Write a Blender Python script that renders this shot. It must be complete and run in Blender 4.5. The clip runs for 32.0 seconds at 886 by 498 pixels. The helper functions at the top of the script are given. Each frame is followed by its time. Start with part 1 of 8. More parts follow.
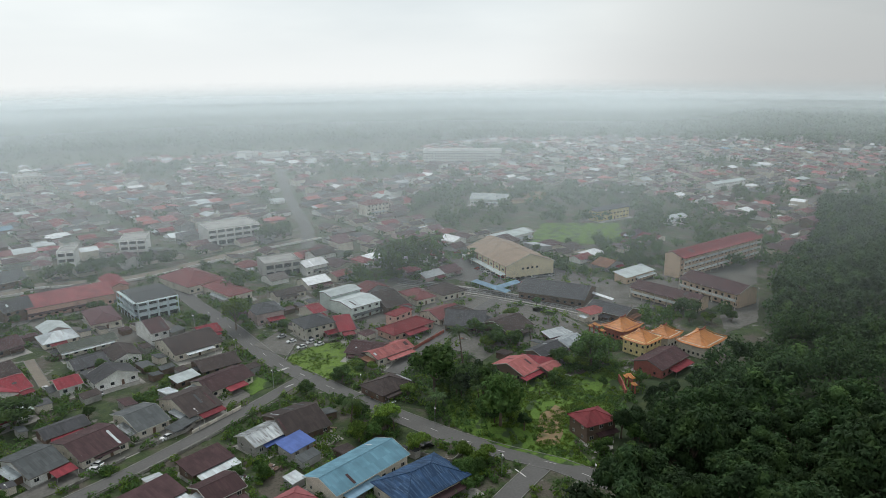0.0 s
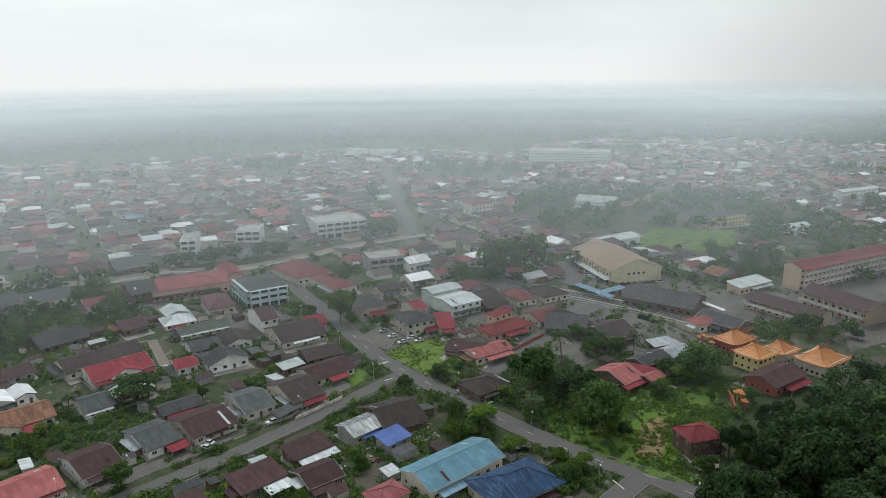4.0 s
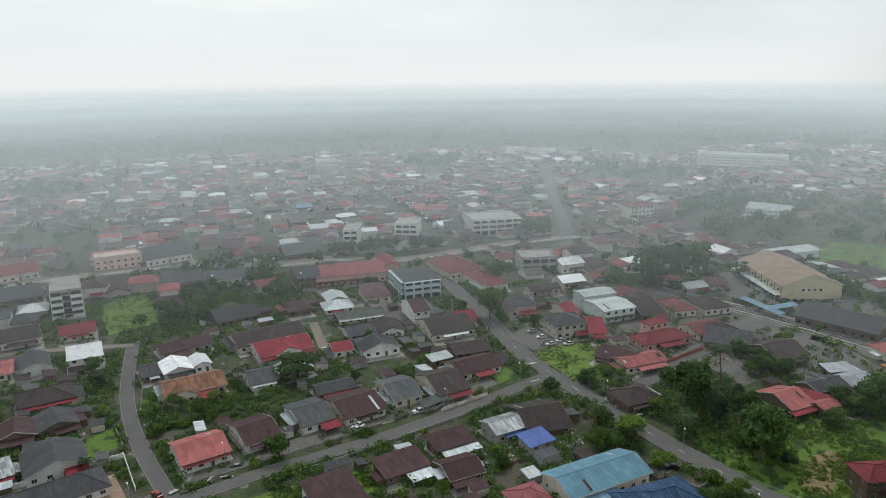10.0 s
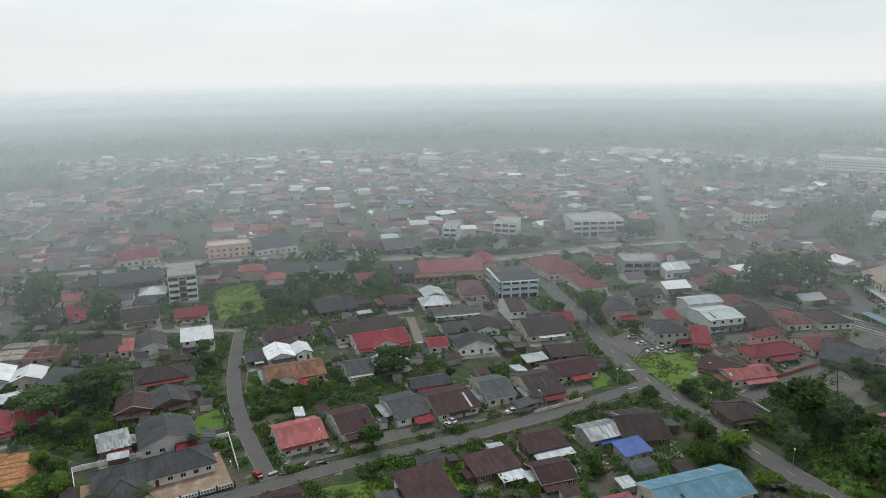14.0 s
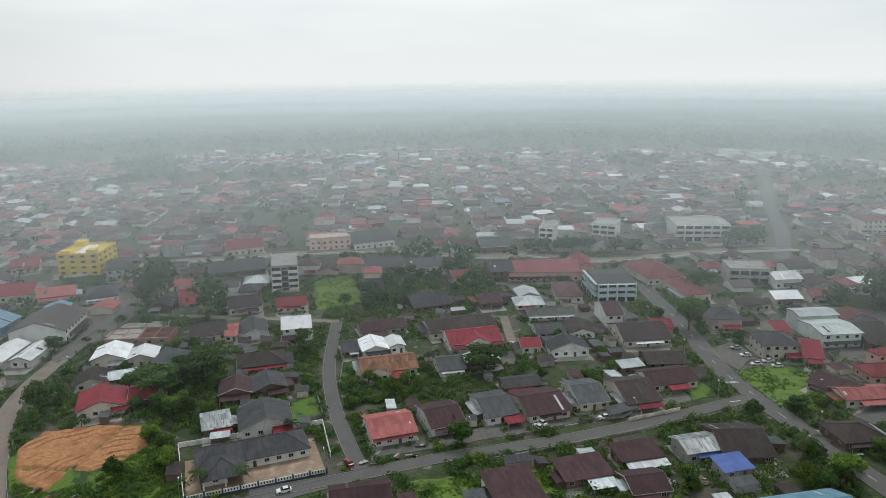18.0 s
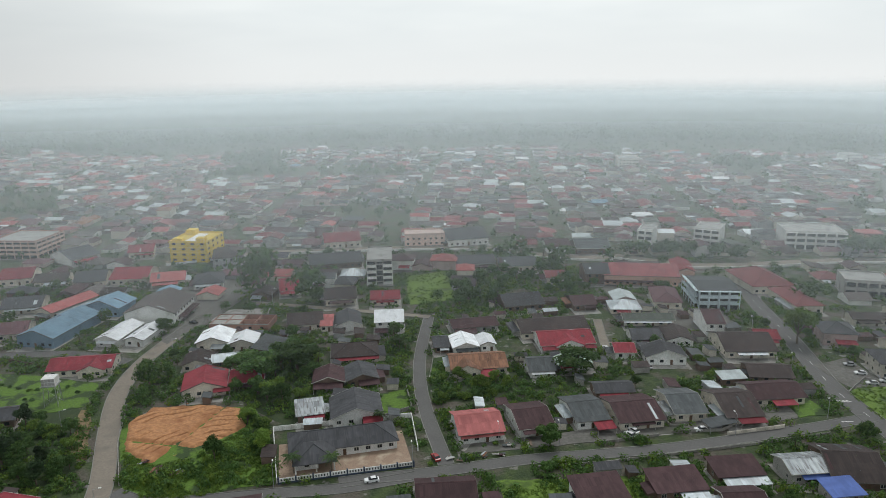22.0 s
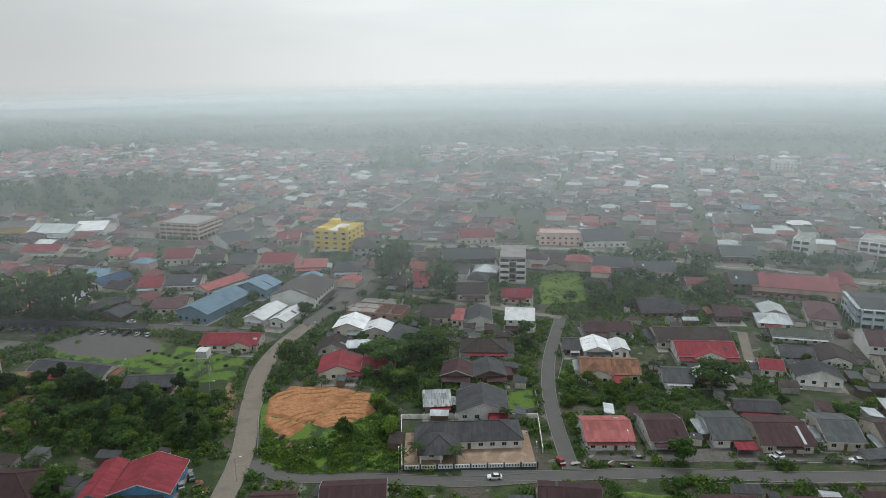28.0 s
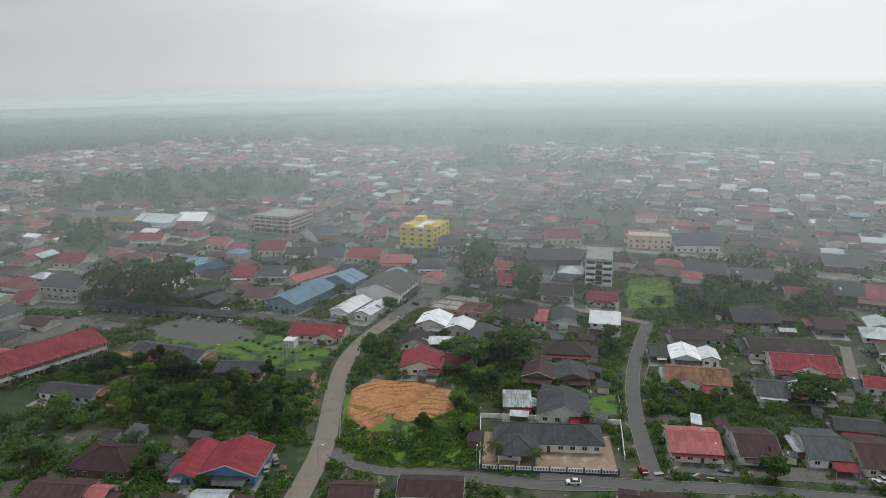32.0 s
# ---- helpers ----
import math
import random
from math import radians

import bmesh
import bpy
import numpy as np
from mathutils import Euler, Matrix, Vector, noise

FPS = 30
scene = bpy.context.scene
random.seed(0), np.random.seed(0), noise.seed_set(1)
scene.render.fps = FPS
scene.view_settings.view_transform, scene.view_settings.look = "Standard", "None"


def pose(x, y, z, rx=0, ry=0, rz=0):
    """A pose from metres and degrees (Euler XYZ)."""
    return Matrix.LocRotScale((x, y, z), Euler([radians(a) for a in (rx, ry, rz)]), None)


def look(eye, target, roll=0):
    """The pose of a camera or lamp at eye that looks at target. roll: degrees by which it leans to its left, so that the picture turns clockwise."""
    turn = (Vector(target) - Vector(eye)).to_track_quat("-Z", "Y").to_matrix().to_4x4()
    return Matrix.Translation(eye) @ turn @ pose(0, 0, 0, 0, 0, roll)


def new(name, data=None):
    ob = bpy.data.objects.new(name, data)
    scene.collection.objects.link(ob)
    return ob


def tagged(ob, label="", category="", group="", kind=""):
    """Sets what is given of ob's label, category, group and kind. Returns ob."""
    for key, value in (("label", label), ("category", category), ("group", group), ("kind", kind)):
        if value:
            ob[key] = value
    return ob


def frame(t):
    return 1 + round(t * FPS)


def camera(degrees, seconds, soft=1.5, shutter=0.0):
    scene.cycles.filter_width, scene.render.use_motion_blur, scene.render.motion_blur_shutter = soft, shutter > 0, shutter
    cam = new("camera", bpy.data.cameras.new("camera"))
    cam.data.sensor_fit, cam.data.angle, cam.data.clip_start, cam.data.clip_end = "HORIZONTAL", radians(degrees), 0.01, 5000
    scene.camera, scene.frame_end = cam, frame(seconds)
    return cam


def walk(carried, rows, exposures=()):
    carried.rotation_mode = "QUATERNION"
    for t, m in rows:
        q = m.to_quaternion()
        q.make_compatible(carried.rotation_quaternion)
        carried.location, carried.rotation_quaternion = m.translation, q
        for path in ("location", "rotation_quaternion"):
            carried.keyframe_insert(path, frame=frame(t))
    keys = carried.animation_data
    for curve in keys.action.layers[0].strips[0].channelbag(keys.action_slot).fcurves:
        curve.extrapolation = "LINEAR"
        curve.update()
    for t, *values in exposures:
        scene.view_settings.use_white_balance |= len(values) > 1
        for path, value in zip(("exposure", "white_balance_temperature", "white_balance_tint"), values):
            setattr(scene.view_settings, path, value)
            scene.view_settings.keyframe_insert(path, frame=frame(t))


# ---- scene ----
# ---- the camera and its flight: a slow turn to the left, high over the town ----
cam = camera(64.0, 32.0, soft=0.5)
FLIGHT = [
    (0, -1.950, -2.157, 115.656, -63.329, -14.405, -0.667),
    (2, -1.514, -1.910, 115.663, -59.022, -14.383, -0.656),
    (4, -1.163, -1.687, 115.662, -54.777, -14.361, -0.671),
    (6, -0.879, -1.467, 115.642, -50.522, -14.343, -0.683),
    (8, -0.646, -1.236, 115.592, -46.273, -14.332, -0.687),
    (10, -0.451, -0.980, 115.506, -42.066, -14.327, -0.685),
    (12, -0.284, -0.691, 115.379, -37.933, -14.328, -0.682),
    (14, -0.136, -0.365, 115.210, -33.882, -14.334, -0.682),
    (16, -0.000, 0.000, 115.000, -29.900, -14.341, -0.685),
    (18, 0.127, 0.400, 114.754, -25.965, -14.350, -0.687),
    (20, 0.248, 0.828, 114.479, -22.059, -14.358, -0.687),
    (22, 0.362, 1.273, 114.184, -18.185, -14.364, -0.683),
    (24, 0.468, 1.721, 113.882, -14.366, -14.369, -0.677),
    (26, 0.559, 2.154, 113.588, -10.643, -14.373, -0.672),
    (28, 0.630, 2.548, 113.321, -7.048, -14.375, -0.674),
    (30, 0.671, 2.879, 113.101, -3.555, -14.379, -0.678),
    (32, 0.671, 3.116, 112.952, 0.000, -14.386, -0.665),
]


def aim(x, y, z, yaw, pitch, roll):
    yw, pt = radians(yaw), radians(pitch)
    ahead = Vector((-math.sin(yw) * math.cos(pt), math.cos(yw) * math.cos(pt), math.sin(pt)))
    eye = Vector((x, y, z))
    return look(eye, eye + 100 * ahead, roll)


walk(cam, [(row[0], aim(*row[1:])) for row in FLIGHT], exposures=[(0.0, 0.17), (9.0, 0.11), (32.0, 0.08)])

# ---- overcast sky and a veiled sun ----
SUN_YAW, SUN_HIGH = -40.0, 58.0
world = bpy.data.worlds.new("overcast_sky")
scene.world = world
world.use_nodes = True
wn, wl = world.node_tree.nodes, world.node_tree.links
wn.clear()
w_out = wn.new("ShaderNodeOutputWorld")
w_bg = wn.new("ShaderNodeBackground")
w_bg.inputs["Strength"].default_value = 0.1
sky = wn.new("ShaderNodeTexSky")
sky.sky_type, sky.sun_disc = "NISHITA", False
sky.sun_elevation, sky.sun_rotation = radians(SUN_HIGH), radians(-SUN_YAW)
sky.dust_density = 4.0
w_dir = wn.new("ShaderNodeTexCoord")
w_map = wn.new("ShaderNodeMapping")
w_map.inputs["Scale"].default_value = (1.0, 1.0, 5.0)
w_noise = wn.new("ShaderNodeTexNoise")
w_noise.inputs["Scale"].default_value, w_noise.inputs["Detail"].default_value = 1.7, 4.0
w_ramp = wn.new("ShaderNodeValToRGB")
w_ramp.color_ramp.elements[0].position, w_ramp.color_ramp.elements[1].position = 0.34, 0.66
w_ramp.color_ramp.elements[0].color = (6.5, 7.1, 7.35, 1)
w_ramp.color_ramp.elements[1].color = (8.3, 8.75, 8.8, 1)
w_mix = wn.new("ShaderNodeMix")
w_mix.data_type = "RGBA"
w_mix.inputs["Factor"].default_value = 0.94
wl.new(w_dir.outputs["Generated"], w_map.inputs["Vector"])
wl.new(w_map.outputs["Vector"], w_noise.inputs["Vector"])
wl.new(w_noise.outputs["Fac"], w_ramp.inputs["Fac"])
wl.new(sky.outputs["Color"], w_mix.inputs["A"])
# the cloud is thinner, and so brighter, low over the horizon
w_sep = wn.new("ShaderNodeSeparateXYZ")
w_high = wn.new("ShaderNodeMapRange")
for key, value in (("From Min", 0.0), ("From Max", 0.45), ("To Min", 1.04), ("To Max", 0.90)):
    w_high.inputs[key].default_value = value
w_scale = wn.new("ShaderNodeVectorMath")
w_scale.operation = "SCALE"


def cloud_light(n, l, way):
    """How bright the cloud stands in a direction: brightest under the veiled sun, heavier over the hill and in the west."""
    out = None
    for bearing, lo, hi, at_lo, at_hi in ((38, 0.15, 0.97, 0.80, 1.03), (104, 0.80, 0.99, 1.0, 0.66), (-46, 0.60, 1.0, 1.0, 0.79)):
        d = n.new("ShaderNodeVectorMath")
        d.operation = "DOT_PRODUCT"
        d.inputs[1].default_value = (math.sin(radians(bearing)), math.cos(radians(bearing)), 0)
        l.new(way, d.inputs[0])
        r = n.new("ShaderNodeMapRange")
        r.interpolation_type = "SMOOTHSTEP"
        for key, value in (("From Min", lo), ("From Max", hi), ("To Min", at_lo), ("To Max", at_hi)):
            r.inputs[key].default_value = value
        l.new(d.outputs["Value"], r.inputs["Value"])
        if out is None:
            out = r.outputs["Result"]
        else:
            k = n.new("ShaderNodeMath")
            k.operation = "MULTIPLY"
            l.new(out, k.inputs[0])
            l.new(r.outputs["Result"], k.inputs[1])
            out = k.outputs[0]
    return out


w_both = wn.new("ShaderNodeMath")
w_both.operation = "MULTIPLY"
wl.new(w_dir.outputs["Generated"], w_sep.inputs["Vector"])
wl.new(w_sep.outputs["Z"], w_high.inputs["Value"])
wl.new(w_high.outputs["Result"], w_both.inputs[0])
wl.new(cloud_light(wn, wl, w_dir.outputs["Generated"]), w_both.inputs[1])
wl.new(w_ramp.outputs["Color"], w_scale.inputs[0])
wl.new(w_both.outputs[0], w_scale.inputs["Scale"])
wl.new(w_scale.outputs["Vector"], w_mix.inputs["B"])
wl.new(w_mix.outputs["Result"], w_bg.inputs["Color"])
wl.new(w_bg.outputs["Background"], w_out.inputs["Surface"])

sun = new("sun", bpy.data.lights.new("sun", "SUN"))
sun.data.energy, sun.data.angle, sun.data.color = 1.15, radians(20), (0.98, 0.97, 0.94)
_a, _e = radians(SUN_YAW), radians(SUN_HIGH)
sun.matrix_world = look((-math.sin(_a) * math.cos(_e) * 900, math.cos(_a) * math.cos(_e) * 900, math.sin(_e) * 900), (0, 0, 0))

# ---- materials ----
MATS = {}


def node_mat(name):
    m = bpy.data.materials.new(name)
    m.use_nodes = True
    n, l = m.node_tree.nodes, m.node_tree.links
    return m, n, l, n["Principled BSDF"]


def mixed(n, l, a, b, fac, blend="MIX"):
    """A colour mix; a, b and fac are sockets or values."""
    x = n.new("ShaderNodeMix")
    x.data_type, x.blend_type = "RGBA", blend
    for key, v in (("A", a), ("B", b), ("Factor", fac)):
        if isinstance(v, bpy.types.NodeSocket):
            l.new(v, x.inputs[key])
        else:
            x.inputs[key].default_value = v if key == "Factor" else (*v, 1)
    return x.outputs["Result"]


def noise_fac(n, l, vec, scale, detail, lo, hi):
    t = n.new("ShaderNodeTexNoise")
    t.inputs["Scale"].default_value, t.inputs["Detail"].default_value = scale, detail
    l.new(vec, t.inputs["Vector"])
    r = n.new("ShaderNodeMapRange")
    r.inputs["From Min"].default_value, r.inputs["From Max"].default_value = lo, hi
    l.new(t.outputs["Fac"], r.inputs["Value"])
    return r.outputs["Result"]


def shade(c, k):
    return tuple(min(1.0, v * k) for v in c)


def plain(name, base, rough=0.8, metal=0.0, vary=0.25, coarse=0.25, fine=4.0, stain=None, stain_amount=0.4, world_space=False, bump=0.15, random_tint=0.15):
    """Paint, plaster, concrete or soil: two scales of variation, stains and a fine relief."""
    if name in MATS:
        return MATS[name]
    m, n, l, p = node_mat(name)
    if world_space:
        vec = n.new("ShaderNodeNewGeometry").outputs["Position"]
    else:
        vec = n.new("ShaderNodeTexCoord").outputs["Object"]
    c = mixed(n, l, shade(base, 1 - vary), shade(base, 1 + vary), noise_fac(n, l, vec, fine, 5, 0.3, 0.7))
    c = mixed(n, l, c, stain or shade(base, 0.55), noise_fac(n, l, vec, coarse, 6, 0.5, 0.5 + 0.5 * (1.1 - stain_amount)))
    if random_tint:
        info = n.new("ShaderNodeObjectInfo")
        hsv = n.new("ShaderNodeHueSaturation")
        r = n.new("ShaderNodeMapRange")
        r.inputs["To Min"].default_value, r.inputs["To Max"].default_value = 1 - random_tint, 1 + random_tint
        l.new(info.outputs["Random"], r.inputs["Value"])
        l.new(r.outputs["Result"], hsv.inputs["Value"])
        l.new(c, hsv.inputs["Color"])
        c = hsv.outputs["Color"]
    l.new(c, p.inputs["Base Color"])
    p.inputs["Roughness"].default_value, p.inputs["Metallic"].default_value = rough, metal
    if bump:
        b = n.new("ShaderNodeBump")
        b.inputs["Strength"].default_value, b.inputs["Distance"].default_value = bump, 0.05
        l.new(noise_fac(n, l, vec, fine * 2.5, 4, 0.2, 0.8), b.inputs["Height"])
        l.new(b.outputs["Normal"], p.inputs["Normal"])
    MATS[name] = m
    return m


def roofing(name, base, rough=0.75, metal=0.0, pitch=0.9, worn=(0.16, 0.09, 0.06), worn_amount=0.35, stripe=0.18, ribs=5.0):
    """Corrugated sheet or tile: sheet-wide strips of their own tint, ribs, streaks down the slope, and wear."""
    if name in MATS:
        return MATS[name]
    m, n, l, p = node_mat(name)
    obj = n.new("ShaderNodeTexCoord").outputs["Object"]
    sep = n.new("ShaderNodeSeparateXYZ")
    l.new(obj, sep.inputs["Vector"])
    info = n.new("ShaderNodeObjectInfo")
    # strips one sheet wide, cut once along the slope
    def cell(out, width, shift):
        a = n.new("ShaderNodeMath")
        a.operation = "MULTIPLY_ADD"
        a.inputs[1].default_value, a.inputs[2].default_value = 1 / width, shift
        l.new(out, a.inputs[0])
        f = n.new("ShaderNodeMath")
        f.operation = "FLOOR"
        l.new(a.outputs[0], f.inputs[0])
        return f.outputs[0]
    comb = n.new("ShaderNodeCombineXYZ")
    l.new(cell(sep.outputs["X"], pitch, 0.3), comb.inputs["X"])
    l.new(cell(sep.outputs["Y"], 3.3, 0.2), comb.inputs["Y"])
    l.new(info.outputs["Random"], comb.inputs["Z"])
    wn_ = n.new("ShaderNodeTexWhiteNoise")
    l.new(comb.outputs["Vector"], wn_.inputs["Vector"])
    c = mixed(n, l, shade(base, 1 - stripe), shade(base, 1 + stripe), wn_.outputs["Value"])
    # streaks run down the slope
    mp = n.new("ShaderNodeMapping")
    mp.inputs["Scale"].default_value = (2.2, 0.25, 0.25)
    l.new(obj, mp.inputs["Vector"])
    add = n.new("ShaderNodeVectorMath")
    l.new(mp.outputs["Vector"], add.inputs[0])
    sc = n.new("ShaderNodeVectorMath")
    sc.operation = "SCALE"
    sc.inputs["Scale"].default_value = 37.0
    l.new(comb.outputs["Vector"], sc.inputs[0])
    off = n.new("ShaderNodeCombineXYZ")
    l.new(info.outputs["Random"], off.inputs["X"])
    l.new(info.outputs["Random"], off.inputs["Y"])
    sc2 = n.new("ShaderNodeVectorMath")
    sc2.operation = "SCALE"
    sc2.inputs["Scale"].default_value = 53.0
    l.new(off.outputs["Vector"], sc2.inputs[0])
    l.new(sc2.outputs["Vector"], add.inputs[1])
    c = mixed(n, l, c, worn, noise_fac(n, l, add.outputs["Vector"], 1.0, 6, 0.5, 0.5 + 0.5 * (1.15 - worn_amount)))
    add2 = n.new("ShaderNodeVectorMath")
    l.new(obj, add2.inputs[0])
    l.new(sc2.outputs["Vector"], add2.inputs[1])
    c = mixed(n, l, c, shade(base, 0.6), noise_fac(n, l, add2.outputs["Vector"], 0.22, 5, 0.45, 0.85))
    hsv = n.new("ShaderNodeHueSaturation")
    r = n.new("ShaderNodeMapRange")
    r.inputs["To Min"].default_value, r.inputs["To Max"].default_value = 0.8, 1.2
    l.new(info.outputs["Random"], r.inputs["Value"])
    l.new(r.outputs["Result"], hsv.inputs["Value"])
    l.new(c, hsv.inputs["Color"])
    l.new(hsv.outputs["Color"], p.inputs["Base Color"])
    p.inputs["Roughness"].default_value, p.inputs["Metallic"].default_value = rough, metal
    p.inputs["Specular IOR Level"].default_value = 0.25
    wave = n.new("ShaderNodeMath")
    wave.operation = "SINE"
    k = n.new("ShaderNodeMath")
    k.operation = "MULTIPLY"
    k.inputs[1].default_value = 2 * math.pi * ribs / pitch
    l.new(sep.outputs["X"], k.inputs[0])
    l.new(k.outputs[0], wave.inputs[0])
    b = n.new("ShaderNodeBump")
    b.inputs["Strength"].default_value, b.inputs["Distance"].default_value = 0.35, 0.03
    l.new(wave.outputs[0], b.inputs["Height"])
    l.new(b.outputs["Normal"], p.inputs["Normal"])
    MATS[name] = m
    return m


def leafy(name, base, spread=0.45, crowns=0.0):
    if name in MATS:
        return MATS[name]
    m, n, l, p = node_mat(name)
    geo = n.new("ShaderNodeNewGeometry")
    info = n.new("ShaderNodeObjectInfo")
    c = mixed(n, l, shade(base, 1 - spread), shade(base, 1 + spread), geo.outputs["Random Per Island"])
    c = mixed(n, l, c, (base[0] * 1.7, base[1] * 1.35, base[2] * 0.9), noise_fac(n, l, n.new("ShaderNodeTexCoord").outputs["Object"], 0.5, 3, 0.5, 0.85))
    if crowns:
        # one tree's leaves are paler, the next one's darker
        c = mixed(n, l, c, shade(base, 1 - crowns * 0.6), noise_fac(n, l, geo.outputs["Position"], 0.09, 2, 0.50, 0.64))
        c = mixed(n, l, c, (base[0] * 2.1, base[1] * 1.9, base[2] * 1.5), noise_fac(n, l, geo.outputs["Position"], 0.13, 1, 0.56, 0.78))
    hsv = n.new("ShaderNodeHueSaturation")
    r = n.new("ShaderNodeMapRange")
    r.inputs["To Min"].default_value, r.inputs["To Max"].default_value = 0.65, 1.3
    l.new(info.outputs["Random"], r.inputs["Value"])
    l.new(r.outputs["Result"], hsv.inputs["Value"])
    l.new(c, hsv.inputs["Color"])
    l.new(hsv.outputs["Color"], p.inputs["Base Color"])
    p.inputs["Roughness"].default_value = 0.75
    p.inputs["Specular IOR Level"].default_value = 0.2
    through_leaf, both = n.new("ShaderNodeBsdfTranslucent"), n.new("ShaderNodeMixShader")
    both.inputs["Fac"].default_value = 0.35
    l.new(hsv.outputs["Color"], through_leaf.inputs["Color"])
    l.new(p.outputs[0], both.inputs[1])
    l.new(through_leaf.outputs[0], both.inputs[2])
    l.new(both.outputs[0], n["Material Output"].inputs["Surface"])
    MATS[name] = m
    return m


ROOF = {
    "maroon": roofing("maroon_roof", (0.066, 0.035, 0.039), worn=(0.095, 0.055, 0.052), worn_amount=0.35),
    "brown": roofing("brown_roof", (0.053, 0.041, 0.040), worn=(0.085, 0.06, 0.052), worn_amount=0.4),
    "black": roofing("charcoal_roof", (0.060, 0.062, 0.069), worn=(0.11, 0.11, 0.115), worn_amount=0.3),
    "grey": roofing("grey_roof", (0.085, 0.095, 0.1), worn=(0.055, 0.055, 0.055), worn_amount=0.4),
    "taupe": roofing("taupe_roof", (0.13, 0.115, 0.11), worn=(0.08, 0.07, 0.07)),
    "red": roofing("red_roof", (0.235, 0.034, 0.048), worn=(0.20, 0.05, 0.05), worn_amount=0.25),
    "redschool": roofing("school_red_roof", (0.19, 0.035, 0.042), worn=(0.16, 0.05, 0.05), worn_amount=0.3),
    "pink": roofing("faded_pink_roof", (0.36, 0.118, 0.115), worn=(0.31, 0.10, 0.10), worn_amount=0.35),
    "brick": roofing("brick_red_tile_roof", (0.175, 0.058, 0.062), pitch=0.35, ribs=1.0, worn=(0.12, 0.06, 0.05)),
    "mauve": roofing("mauve_roof", (0.14, 0.075, 0.085), worn=(0.09, 0.06, 0.06)),
    "rust": roofing("rusty_roof", (0.23, 0.115, 0.070), worn=(0.10, 0.055, 0.040), worn_amount=0.7, stripe=0.3),
    "white": roofing("white_roof", (0.8, 0.83, 0.86), rough=0.45, worn=(0.60, 0.60, 0.60), worn_amount=0.15, stripe=0.05),
    "striped": roofing("patched_zinc_roof", (0.33, 0.36, 0.375), rough=0.4, metal=0.3, worn=(0.10, 0.08, 0.07), worn_amount=0.7, stripe=0.45),
    "zinc": roofing("zinc_roof", (0.42, 0.47, 0.50), rough=0.4, metal=0.3, worn=(0.25, 0.22, 0.2), worn_amount=0.3),
    "lightblue": roofing("light_blue_roof", (0.19, 0.31, 0.41), worn=(0.20, 0.28, 0.34), worn_amount=0.3, stripe=0.1),
    "teal": roofing("teal_blue_roof", (0.13, 0.27, 0.35), worn=(0.13, 0.23, 0.30), worn_amount=0.35, stripe=0.15),
    "deepblue": roofing("deep_blue_roof", (0.022, 0.055, 0.12), worn=(0.10, 0.17, 0.28), worn_amount=0.5, stripe=0.3),
    "royal": roofing("royal_blue_roof", (0.10, 0.16, 0.42), worn=(0.10, 0.14, 0.30), worn_amount=0.2, stripe=0.1),
    "palegreen": roofing("pale_green_roof", (0.52, 0.64, 0.56), worn=(0.42, 0.50, 0.45), worn_amount=0.3, stripe=0.1),
    "darkgreen": roofing("dark_green_grey_roof", (0.085, 0.10, 0.085), worn=(0.12, 0.12, 0.10), worn_amount=0.5),
    "palegrey": roofing("pale_grey_roof", (0.50, 0.56, 0.57), worn=(0.40, 0.44, 0.45), worn_amount=0.3, stripe=0.08),
    "salmonroof": roofing("salmon_roof", (0.27, 0.092, 0.10), worn=(0.25, 0.09, 0.09), worn_amount=0.3),
    "tanroof": roofing("tan_hall_roof", (0.27, 0.205, 0.155), worn=(0.25, 0.18, 0.13), worn_amount=0.5, stripe=0.12, pitch=1.2),
    "orange": roofing("orange_glazed_tile_roof", (0.50, 0.205, 0.065), rough=0.4, pitch=0.3, ribs=1.0, worn=(0.36, 0.12, 0.03)),
    "concrete": plain("weathered_concrete", (0.33, 0.33, 0.32), stain=(0.13, 0.13, 0.12), stain_amount=0.6, coarse=0.15),
    "yellow": plain("yellow_roof_paint", (0.72, 0.52, 0.05)),
    "palepink": plain("pale_pink_slab", (0.55, 0.42, 0.38)),
}
